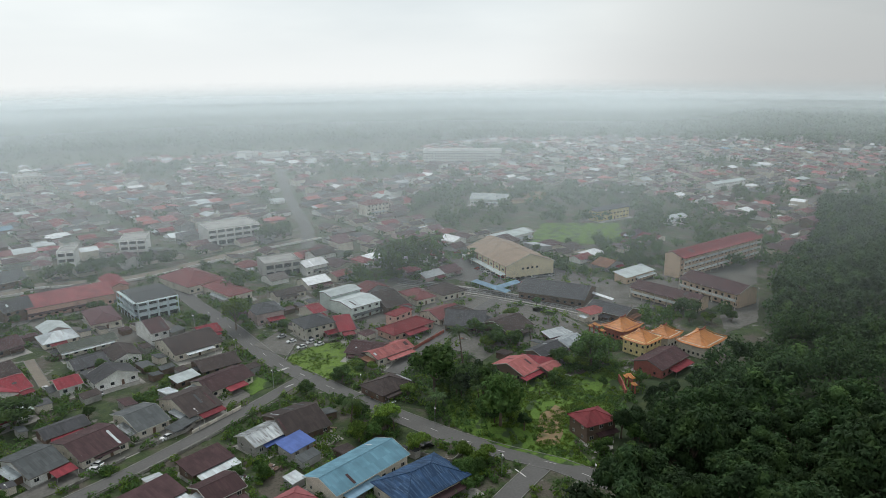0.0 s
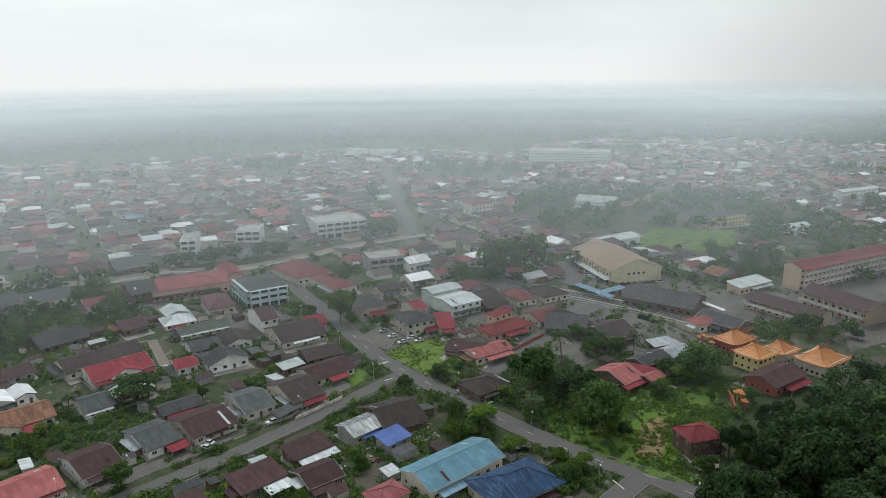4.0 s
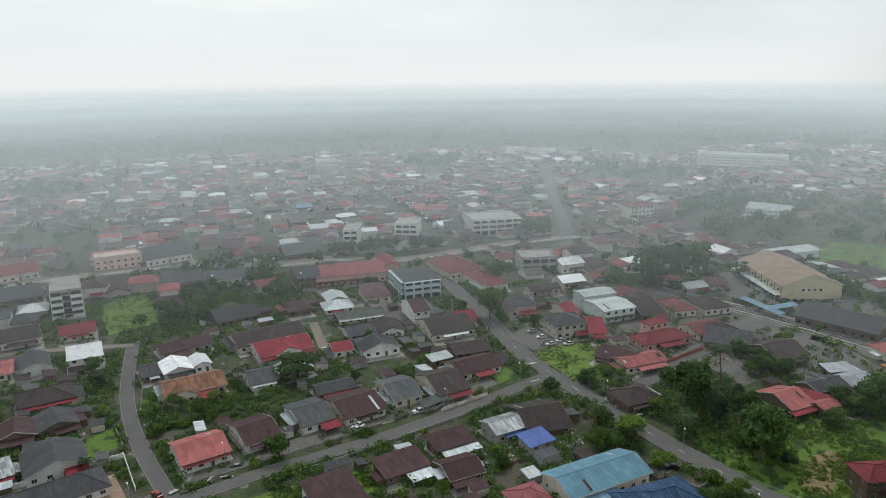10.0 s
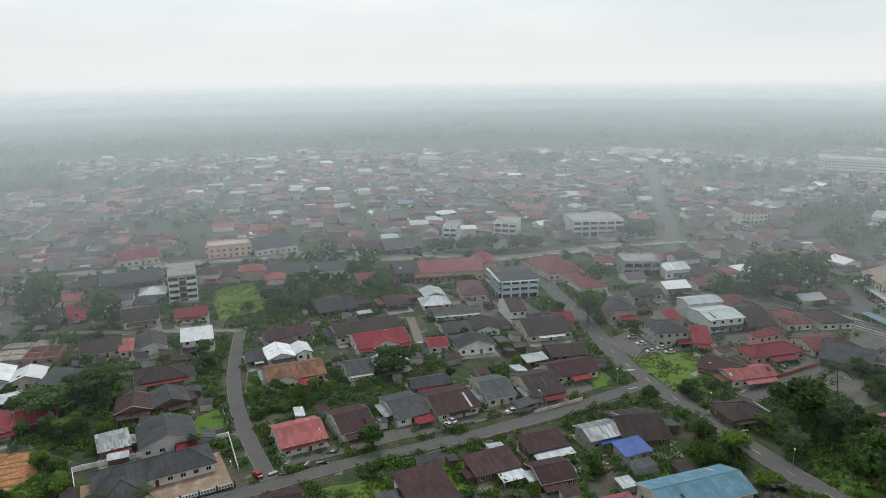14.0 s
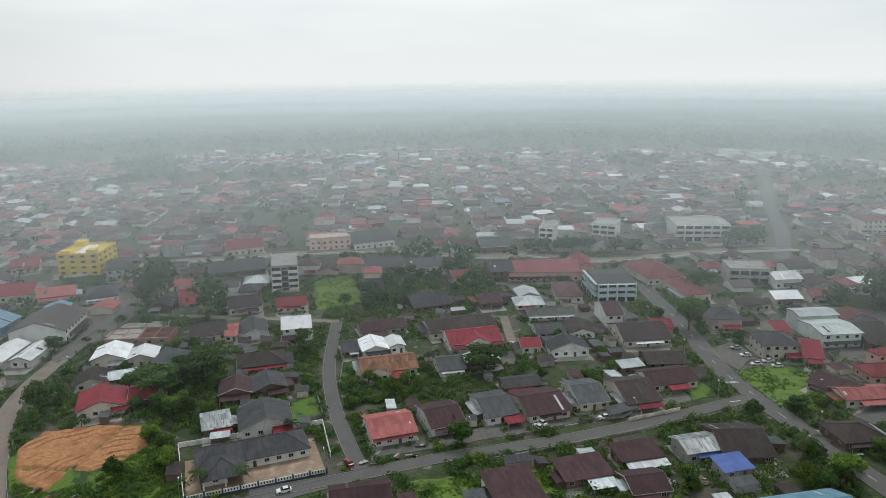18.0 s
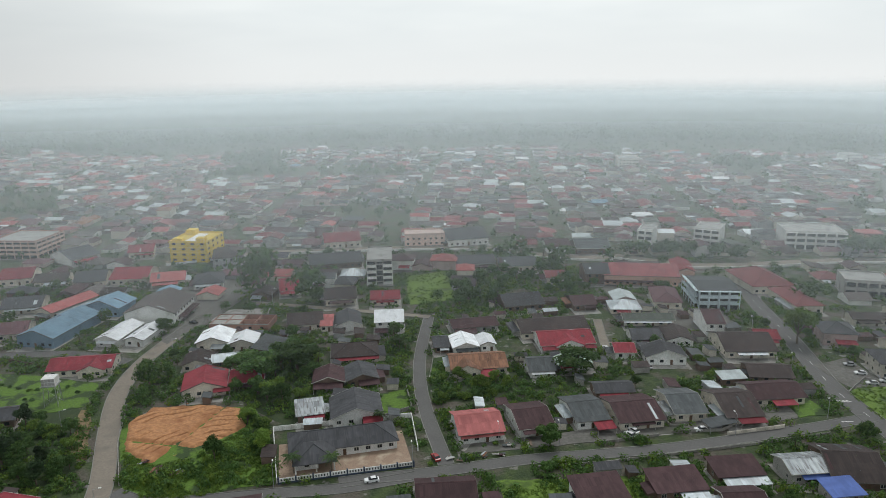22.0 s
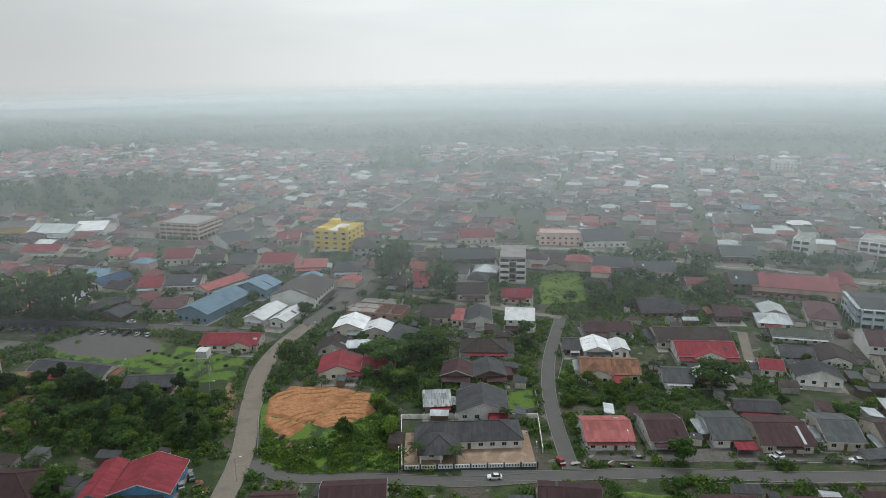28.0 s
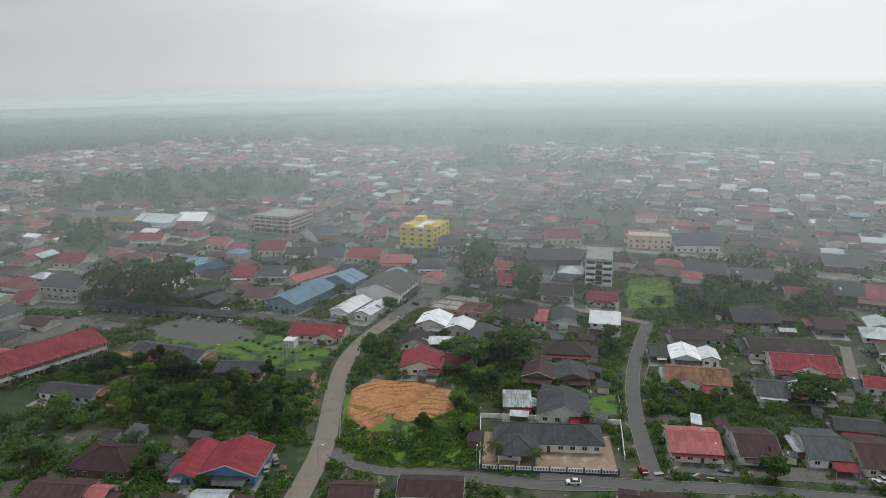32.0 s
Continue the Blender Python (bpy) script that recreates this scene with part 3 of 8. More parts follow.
def house(x, y, turn, w, d, ze, roof, roof_mat, wall_mat, name="house", porch=None, patches=2, annex=None, bands=0, eave=0.7, yard=True, near=True, rh=None, openings=True, label="", cross=()):
    """A house whose roof covers w by d, with its eaves at height ze. roof: g ridge along the front, G gable to the front, h hipped, s lean-to, f flat."""
    HOUSES.append((x, y, max(w, d) / 2, turn, w, d))
    storeys = max(1, int(round(ze / 3.3)))
    label = label or "%s house with %s walls and a %s roof" % (("single-storey", "two-storey", "three-storey", "four-storey")[min(storeys, 4) - 1], WALL_WORDS[wall_mat], ROOF_WORDS[roof_mat])
    h = thing(name, x, y, height(x, y), turn, label, "house" if name == "house" else name.split("_")[-1], group="houses of the town" if name == "house" else "")
    run = {"g": d, "h": min(w, d), "G": w, "s": d, "f": 0}[roof]
    if rh is None:
        rh = SLOPE[roof] * run * (1 if roof == "s" else 0.5)
    e = 0.12 if roof == "f" else min(eave, 0.1 * min(w, d))
    ww, dd = w - 2 * e, d - 2 * e
    # the walls stop under the sheets
    k = {"g": dd / d, "G": ww / w, "s": dd / d}.get(roof, 1)
    lift = {"g": rh * (1 - dd / d), "G": rh * (1 - ww / w), "s": rh * e / d}.get(roof, 0)
    put("wall", walls_of(ww, dd, ze + lift - 0.16, roof, rh * k).mesh("wall", WALL[wall_mat]), h)
    if roof == "g":
        r = put("roof", gable_roof(w, d, rh).mesh("roof", ROOF[roof_mat]), h, (0, 0, ze))
    elif roof == "G":
        r = put("roof", gable_roof(d, w, rh).mesh("roof", ROOF[roof_mat]), h, (0, 0, ze), 90)
    elif roof == "h":
        r = put("roof", hip_roof(w, d, rh).mesh("roof", ROOF[roof_mat]), h, (0, 0, ze))
    elif roof == "s":
        r = put("roof", Geo().slab((-w / 2, -d / 2, 0), (w / 2, -d / 2, 0), (w / 2, d / 2, rh), (-w / 2, d / 2, rh), 0.14).mesh("roof", ROOF[roof_mat]), h, (0, 0, ze))
    else:
        r = put("roof", Geo().box(-w / 2, w / 2, -d / 2, d / 2, -0.16, 0.1).mesh("roof", ROOF[roof_mat]), h, (0, 0, ze))
        g = Geo()
        g.box(-w / 2, w / 2, -d / 2, -d / 2 + 0.2, 0.1, 0.9).box(-w / 2, w / 2, d / 2 - 0.2, d / 2, 0.1, 0.9)
        g.box(-w / 2, -w / 2 + 0.2, -d / 2 + 0.2, d / 2 - 0.2, 0.1, 0.9).box(w / 2 - 0.2, w / 2, -d / 2 + 0.2, d / 2 - 0.2, 0.1, 0.9)
        put("parapet", g.mesh("parapet", WALL[wall_mat]), h, (0, 0, ze))
    if roof == "h" and near:
        # rounded caps over the ridge and the four hips
        m = max(w, d) / 2 - min(w, d) / 2
        e0, e1 = (Vector((-m, 0, rh)), Vector((m, 0, rh))) if w >= d else (Vector((0, -m, rh)), Vector((0, m, rh)))
        g = Geo().tube(e0, e1, 0.16, 0.16, 6)
        for sx in (-1, 1):
            for sy in (-1, 1):
                far = e1 if (sx > 0 if w >= d else sy > 0) else e0
                g.tube(far, (sx * w / 2, sy * d / 2, 0.02), 0.15, 0.13, 6)
        put("ridge_cap", g.mesh("ridge_cap", ROOF[roof_mat if roof_mat != "black" else "grey"]), r)
    if roof in "gG":
        a, b = (w, d) if roof == "g" else (d, w)
        s = rh / (b / 2)
        g = Geo()
        g.slab((-a / 2, -0.3, rh - 0.3 * s + 0.05), (a / 2, -0.3, rh - 0.3 * s + 0.05), (a / 2, 0, rh + 0.06), (-a / 2, 0, rh + 0.06), 0.03)
        g.slab((a / 2, 0.3, rh - 0.3 * s + 0.05), (-a / 2, 0.3, rh - 0.3 * s + 0.05), (-a / 2, 0, rh + 0.06), (a / 2, 0, rh + 0.06), 0.03)
        put("ridge_cap", g.mesh("ridge_cap", ROOF[roof_mat]), r)
        if near:
            for _ in range(patches):
                # odd sheets that were laid over the old ones
                px, side, pw = rnd.uniform(-a / 2 + 1, a / 2 - 1), rnd.choice((-1, 1)), rnd.choice((0.8, 0.9, 1.6))
                y0, y1 = sorted((rnd.uniform(0.08, 0.5), rnd.uniform(0.5, 0.97)))
                z = lambda v: rh - abs(v) * s + 0.03
                ya, yb = side * y1 * b / 2, side * y0 * b / 2
                if side < 0:
                    corners = ((px - pw / 2, ya, z(ya)), (px + pw / 2, ya, z(ya)), (px + pw / 2, yb, z(yb)), (px - pw / 2, yb, z(yb)))
                else:
                    corners = ((px + pw / 2, ya, z(ya)), (px - pw / 2, ya, z(ya)), (px - pw / 2, yb, z(yb)), (px + pw / 2, yb, z(yb)))
                put("roof_sheet", Geo().slab(*corners, 0.025).mesh("roof_sheet", ROOF[rnd.choice((roof_mat, roof_mat, roof_mat, "zinc", "grey", "maroon"))]), r)
        if near:
            g = Geo().box(-a / 2, a / 2, -b / 2 - 0.03, -b / 2, -0.2, 0.02)
            for sx in (-1, 1):
                # boards up both gables
                x0, x1 = sorted((sx * a / 2, sx * (a / 2 + 0.06)))
                g.slab((x0, -b / 2, 0.04), (x1, -b / 2, 0.04), (x1, 0, rh + 0.07), (x0, 0, rh + 0.07), 0.32)
                g.slab((x1, b / 2, 0.04), (x0, b / 2, 0.04), (x0, 0, rh + 0.07), (x1, 0, rh + 0.07), 0.32)
            put("fascia", g.mesh("fascia", FRAME if rnd.random() < 0.3 else OLDBOARD), r)
    for px, cw, out in cross:
        # a gable that stands out of the front slope: its own roof, and a wall below it
        s = rh / (d / 2)
        ch = min(cw / 2 * 0.42, rh * 0.9)
        y0, y1 = -d / 2 - out, -d / 2 + ch / s
        g = Geo()
        g.slab((px - cw / 2, y0, 0), (px, y0, ch), (px, y1, ch + 0.02), (px - cw / 2, -d / 2 + 0.05, 0.03), 0.12)
        g.slab((px, y0, ch), (px + cw / 2, y0, 0), (px + cw / 2, -d / 2 + 0.05, 0.03), (px, y1, ch + 0.02), 0.12)
        put("gable_roof", g.mesh("gable_roof", ROOF[roof_mat]), h, (0, 0, ze + 0.04))
        g, q = Geo(), cw / 2 - 0.45
        ring = [(-q, 0), (q, 0), (q, ze - 0.12), (0, ze + ch * q / (cw / 2) - 0.14), (-q, ze - 0.12)]
        g.v += [(px + u, y0 + 0.5, v) for u, v in ring] + [(px + u, -d / 2 + e + 0.3, v) for u, v in ring]
        g.f += [tuple(range(5)), tuple(range(9, 4, -1))] + [(i, 5 + i, 5 + (i + 1) % 5, (i + 1) % 5) for i in range(5)]
        put("gable_wall", g.mesh("gable_wall", WALL[wall_mat]), h)
        for u in (-q / 2, q / 2):
            window(h, (px + u, y0 + 0.5, 0.95), 0, (1.5, 1.25))
    if openings:
        for s in range(storeys):
            z = 0.95 + 3.2 * s
            if z + 1.5 > ze:
                break
            n = max(2, int(ww / 3.4))
            gap = ww / n
            for i in range(n):
                px = -ww / 2 + gap * (i + 0.5)
                if s == 0 and i == n // 2:
                    put("door", DOOR_MESH, h, (px, -dd / 2, 0.02))
                else:
                    window(h, (px, -dd / 2, z), 0, (1.5, 1.25))
            m = max(1, int(dd / 4.5))
            for i in range(m if math.hypot(x, y) < 320 else 0):
                py = -dd / 2 + dd / m * (i + 0.5)
                window(h, (-ww / 2, py, z), -90, (1.0, 1.1))
                if near:
                    window(h, (ww / 2, py, z), 90, (1.0, 1.1))
    if porch is None and near and yard and roof != "f" and rnd.random() < 0.6:
        pw = w * rnd.uniform(0.45, 0.98)
        porch = (rnd.choice((roof_mat, roof_mat, "zinc", "maroon", "grey", "red")), rnd.uniform(-1, 1) * (w - pw) / 2, pw, rnd.uniform(2.0, 4.2))
    if porch:
        pm, px, pw, pd = porch
        g = Geo()
        za, zb = min(ze - 0.3, 2.9), min(ze - 0.3, 2.9) - 0.35 - 0.05 * pd
        y0 = -d / 2 + e
        p = put("awning", Geo().slab((px - pw / 2, y0 - pd, zb), (px + pw / 2, y0 - pd, zb), (px + pw / 2, y0, za), (px - pw / 2, y0, za), 0.08).mesh("awning", ROOF[pm]), h, label=ROOF_WORDS[pm] + " awning")
        for sx in (-1, 1):
            q = px + sx * (pw / 2 - 0.15)
            put("post", Geo().box(q - 0.06, q + 0.06, y0 - pd + 0.1, y0 - pd + 0.22, 0, zb - 0.07).mesh("post", FRAME), h)
    for s in range(bands):
        # open corridors along the front: a slab with a solid parapet, on posts
        z = ze / bands * s
        if s:
            put("corridor", Geo().box(-ww / 2, ww / 2, -dd / 2 - 2.4, -dd / 2 - 0.01, z - 0.2, z).mesh("corridor", WALL[wall_mat]), h)
            put("parapet", Geo().box(-ww / 2, ww / 2, -dd / 2 - 2.52, -dd / 2 - 2.4, z - 0.35, z + 0.95).mesh("parapet", WALL["white"]), h)
    if bands:
        for i in range(int(ww / 6) + 1):
            q = -ww / 2 + 0.2 + (ww - 0.4) * i / int(ww / 6)
            put("post", Geo().box(q - 0.15, q + 0.15, -dd / 2 - 2.75, -dd / 2 - 2.53, 0, ze - 0.2).mesh("post", WALL["cream"]), h)
        put("verandah_roof", Geo().slab((-w / 2, -d / 2 - 2.6, -0.4), (w / 2, -d / 2 - 2.6, -0.4), (w / 2, -d / 2 - 0.01, 0.02), (-w / 2, -d / 2 - 0.01, 0.02), 0.1).mesh("verandah_roof", ROOF[roof_mat]), h, (0, 0, ze))
    if annex is None and near and storeys == 1 and yard:
        annex = rnd.random() < 0.75
    if annex:
        # a lean-to against the side or the back, under odd sheets
        am = rnd.choice(("zinc", "rust", "maroon", "black", "grey", "striped"))
        aw, ad, az = rnd.uniform(2.2, 3.6), rnd.uniform(0.4, 0.75) * d, min(ze, 2.7)
        side = rnd.choice((-1, 1))
        ya = rnd.uniform(-d / 2 + e, d / 2 - ad - e)
        xa = side * (ww / 2 + 0.01)
        xb = side * (ww / 2 + aw)
        x0, x1 = min(xa, xb), max(xa, xb)
        za, zb = (az, az - 0.5) if side > 0 else (az - 0.5, az)
        lean = put("lean_to", Geo().box(x0 + (0 if side > 0 else 0.3), x1 - (0.3 if side > 0 else 0), ya + 0.3, ya + ad - 0.3, 0, az - 0.62).mesh("lean_to", WALL[rnd.choice(("wood", "concretew", wall_mat))]), h)
        put("lean_to_roof", Geo().slab((x0, ya, za), (x1, ya, zb), (x1, ya + ad, zb), (x0, ya + ad, za), 0.07).mesh("lean_to_roof", ROOF[am]), lean)
    if yard and near:
        g = Geo().box(-w / 2 - 0.4, w / 2 + 0.4, -d / 2 - rnd.uniform(3.0, 6.5), d / 2 + 0.5, -0.3, 0.045)
        put("apron", g.mesh("apron", SLAB), h, label="stained concrete apron")
    return h

# ---- trees ----
def leaf_cloud(g, centre, radius, count, size, flat=0.75, seed=0):
    """Small bent leaf clumps over an uneven ball."""
    r = random.Random(seed)
    cx, cy, cz = centre
    for _ in range(count):
        u, a = r.uniform(-0.75, 1), r.uniform(0, 2 * math.pi)
        q = math.sqrt(1 - u * u)
        k = radius * (r.random() ** 0.35) * r.uniform(0.8, 1.15)
        p = Vector((cx + k * q * math.cos(a), cy + k * q * math.sin(a), cz + k * u * flat))
        nrm = Vector((q * math.cos(a) + r.uniform(-0.9, 0.9), q * math.sin(a) + r.uniform(-0.9, 0.9), u + r.uniform(-0.3, 1.0))).normalized()
        t = nrm.orthogonal().normalized()
        t = Matrix.Rotation(r.uniform(0, 6.28), 3, nrm) @ t
        b = nrm.cross(t)
        s = size * r.uniform(0.6, 1.3)
        i = len(g.v)
        g.v += [tuple(p - t * s), tuple(p + b * s * 0.55 - nrm * s * 0.2), tuple(p + t * s), tuple(p - b * s * 0.55 - nrm * s * 0.2)]
        g.f += [(i, i + 1, i + 2), (i, i + 2, i + 3)]


def tree_meshes(seed, tall, spread, clumps, leaves, size, mat):
    """Unit tree about `tall` high: trunk with limbs, and a crown of clumps."""
    r = random.Random(seed)
    tr, cr = Geo(), Geo()
    fork = tall * 0.35
    tr.tube((0, 0, -0.5), (0.1, 0.05, fork), tall * 0.035, tall * 0.024)
    for i in range(clumps):
        a = 2 * math.pi * i / clumps + r.uniform(-0.5, 0.5)
        far = spread * (0.15 if i == 0 else r.uniform(0.35, 0.72))
        c = (far * math.cos(a), far * math.sin(a), tall * (0.86 if i == 0 else r.uniform(0.5, 0.8)))
        tr.tube((0.1, 0.05, fork * r.uniform(0.8, 1.0)), (c[0] * 0.8, c[1] * 0.8, c[2] - 0.1 * tall), tall * 0.016, tall * 0.006, 5)
        leaf_cloud(cr, c, spread * r.uniform(0.36, 0.6), leaves, size, 0.72, seed * 31 + i)
    return tr.mesh("trunk", BARK), cr.mesh("crown", mat)


def palm_meshes(seed, tall):
    r = random.Random(seed)
    tr, cr = Geo(), Geo()
    top = Vector((r.uniform(-0.8, 0.8), r.uniform(-0.8, 0.8), tall))
    tr.tube((0, 0, -0.5), top * 0.5, 0.2, 0.16)
    tr.tube(top * 0.5, top, 0.16, 0.12)
    for i in range(22):
        a, lift = 2 * math.pi * i / 22 + r.uniform(-0.2, 0.2), r.uniform(-0.35, 0.9)
        d = Vector((math.cos(a), math.sin(a), 0))
        side = Vector((-d.y, d.x, 0))
        length = r.uniform(2.6, 3.6)
        prev = None
        for k in range(8):
            t = k / 7
            c = top + d * length * t + Vector((0, 0, length * (lift * t - 0.75 * t * t)))
            wide = 0.75 * math.sin(math.pi * (0.12 + 0.86 * t)) + 0.05
            if prev is not None:
                # two pairs of drooping leaflets on each length of the midrib
                for u in (0.15, 0.65):
                    root = prev + (c - prev) * u
                    for sgn in (-1, 1):
                        i0 = len(cr.v)
                        tip = root + d * wide * 0.55 + side * sgn * wide - Vector((0, 0, wide * 0.55))
                        cr.v += [tuple(root - d * 0.10), tuple(root + d * 0.14), tuple(tip)]
                        cr.f += [(i0, i0 + 1, i0 + 2)]
            prev = c
    return tr.mesh("trunk", BARK), cr.mesh("crown", PALM)


TREES = {
    "round": [tree_meshes(s, 7.0, 3.4, 7, 260, 0.34, LEAF) for s in (1, 2, 3)],
    "bright": [tree_meshes(s, 6.0, 3.2, 7, 240, 0.32, LIGHTLEAF) for s in (4, 5)],
    "forest": [tree_meshes(s, 13.0, 5.2, 8, 330, 0.48, FOREST) for s in (6, 7, 8, 9)],
    "bush": [tree_meshes(s, 1.9, 2.3, 6, 120, 0.25, LEAF) for s in (10, 11, 12)] + [tree_meshes(13, 1.7, 2.4, 6, 120, 0.25, LIGHTLEAF)],
    "palm": [palm_meshes(s, t) for s, t in ((1, 6.5), (2, 8.0), (3, 5.0))],
}
TREE_WORDS = {"round": ("broad-leaved tree with a dense dark green crown", "tree", "trees of the town"), "bright": ("leafy tree with a fresh green crown", "tree", "trees of the town"), "forest": ("tall forest tree with a dark green crown", "tree", "forest trees on the hill"), "bush": ("low green bush beside the houses", "bush", "bushes of the town"), "palm": ("palm tree with arching green fronds", "palm", "palms of the town")}
TREE_NAMES = {"round": "tree", "bright": "tree", "forest": "forest_tree", "bush": "bush", "palm": "palm_tree"}


FAR_CROWNS = Geo()


def tree(x, y, kind="round", size=1.0, high=None, z=None):
    if math.hypot(x, y) > 335 and kind not in ("palm", "bush"):
        s = size * (4.8 if kind == "forest" else 3.7)
        leaf_cloud(FAR_CROWNS, (x, y, height(x, y) + s * 1.2), s, 170, s * 0.19, 0.9, int(x * 7 + y))
        leaf_cloud(FAR_CROWNS, (x + s * 0.4, y - s * 0.3, height(x, y) + s * 1.5), s * 0.65, 70, s * 0.19, 0.85, int(x + y * 7))
        return None
    trunk, crown = rnd.choice(TREES[kind])
    label, category, group = TREE_WORDS[kind]
    t = thing(TREE_NAMES[kind], x, y, height(x, y) if z is None else z, rnd.uniform(0, 360), label, category, group)
    t.scale = (size, size, size * (high or rnd.uniform(0.9, 1.15)))
    put("trunk", trunk, t)
    put("crown", crown, t)
    return t


# ---- roads ----
road("road_1", [(27.3, 180.9), (36.3, 179.9), (55.5, 176.9), (82.7, 174.3), (102.5, 170.3), (123.2, 166.3), (149.1, 163.3), (177.8, 161.1), (193.4, 160.4), (201.5, 159.9)], 5.0, ASPHALT, "narrow grey asphalt street with concrete edges", level=0.066)
road("road_2", [(-33.4, 196.8), (-24.0, 188.4), (-13.8, 185.8), (6.8, 182.2), (27.7, 177.8), (49.3, 176.8)], 4.8, ASPHALT, "narrow grey asphalt street with concrete edges", level=0.072)
road("road_3", [(176.7, 11.5), (179.3, 28.4), (180.2, 42.3), (182.4, 53.2), (182.1, 69.6), (183.7, 88.0), (187.4, 106.6), (191.4, 125.5), (196.5, 143.6), (201.2, 160.4), (207.4, 180.7), (217.0, 200.1), (226.5, 218.2), (235.7, 237.2), (248.4, 265.5), (265.5, 297.4), (275.0, 312.8)], 7.6, ASPHALT, "grey asphalt main road with white lane marks", dashes=True, level=0.078)
road("road_4", [(59.2, 179.7), (62.8, 209.9), (67.6, 234.8), (75.7, 262.1), (92.6, 304.7)], 4.6, ASPHALT, "narrow dark asphalt lane between houses", level=0.084)
road("road_5", [(-40.1, 170.4), (-37.0, 200.2), (-38.6, 235.3), (-38.5, 265.3), (-32.6, 291.4), (-21.9, 316.1), (-6.5, 346.6), (7.8, 370.5)], 6.5, PALEROAD, "pale concrete-grey road with kerbs", level=0.090)
road("road_6", [(-37.9, 294.9), (-63.5, 312.9), (-97.3, 321.8), (-131.7, 327.8), (-173.4, 335.1), (-213.2, 336.5)], 6.0, ASPHALT, "grey asphalt road past parked cars", level=0.096)
road("road_7", [(-30.3, 452.4), (25.2, 455.8), (79.3, 445.7), (129.9, 431.8), (168.8, 413.8), (195.6, 384.7), (228.4, 364.9)], 10, PALEROAD, "wide grey street before the shophouses", level=0.102)
road("road_8", [(233.2, 370.8), (263.1, 336.4), (299.8, 324.3), (347.7, 314.8), (394.2, 296.9)], 10, PALEROAD, "wide grey street before the shophouses", level=0.108)
road("road_9", [(661.6, 546.7), (513.7, 415.4), (421.1, 327.1), (365.3, 282.5)], 9, ASPHALT, "long straight grey road into the town", kerbs=False, level=0.114)
road("road_10", [(164.9, 274.1), (149.7, 240.4)], 3.6, PALEROAD, "short pale concrete lane", level=0.120)
road("road_11", [(154.5, 60.9), (166.4, 59.3), (178.5, 57.2)], 6.5, ASPHALT, "asphalt side road with white markings", level=0.126)
road("road_12", [(325.2, 188.6), (326.7, 136.6), (321.8, 93.8), (315.2, 67.8), (310.5, 54.8)], 7, RAILBED, "railway trackbed of dark ballast", kerbs=False, level=0.132)
road("road_13", [(217.9, 131.0), (236.7, 132.1), (260.2, 132.1), (289.8, 130.8), (322.8, 127.6)], 7, ASPHALT, "dark asphalt back road by the railway", level=0.138)
road("road_14", [(11.7, 356.8), (34.1, 343.0), (57.4, 327.9), (80.2, 312.9), (92.7, 304.0)], 4.2, PALEROAD, "pale concrete lane across the lots", level=0.144)

# ---- plots of grass, soil and paving ----
PAVED = []
PLOTS = []


def plot(name, ring, mat, label, level=0.03, category="ground"):
    """A patch of ground of its own, with a ragged edge."""
    r = random.Random(len(name) + int(ring[0][0]))
    pts = []
    for i, p in enumerate(ring):
        q = ring[(i + 1) % len(ring)]
        n = max(1, int(math.dist(p, q) / 3))
        for k in range(n):
            t = k / n
            pts.append((p[0] + (q[0] - p[0]) * t + r.uniform(-0.5, 0.5), p[1] + (q[1] - p[1]) * t + r.uniform(-0.5, 0.5)))
    area = sum(a[0] * b[1] - b[0] * a[1] for a, b in zip(pts, pts[1:] + pts[:1]))
    if area < 0:
        pts.reverse()
    PLOTS.append(ring)
    if mat in (ASPHALT, SLAB, PAVING):
        PAVED.append(ring)
    ob = put(name, Geo().prism(pts, -0.3, level + 0.004 * len(PLOTS)).mesh(name, mat))
    return tagged(ob, label, category, kind="structure")


def in_ring(x, y, ring):
    inside = False
    for (ax, ay), (bx, by) in zip(ring, ring[1:] + ring[:1]):
        if (ay > y) != (by > y) and x < (bx - ax) * (y - ay) / (by - ay) + ax:
            inside = not inside
    return inside


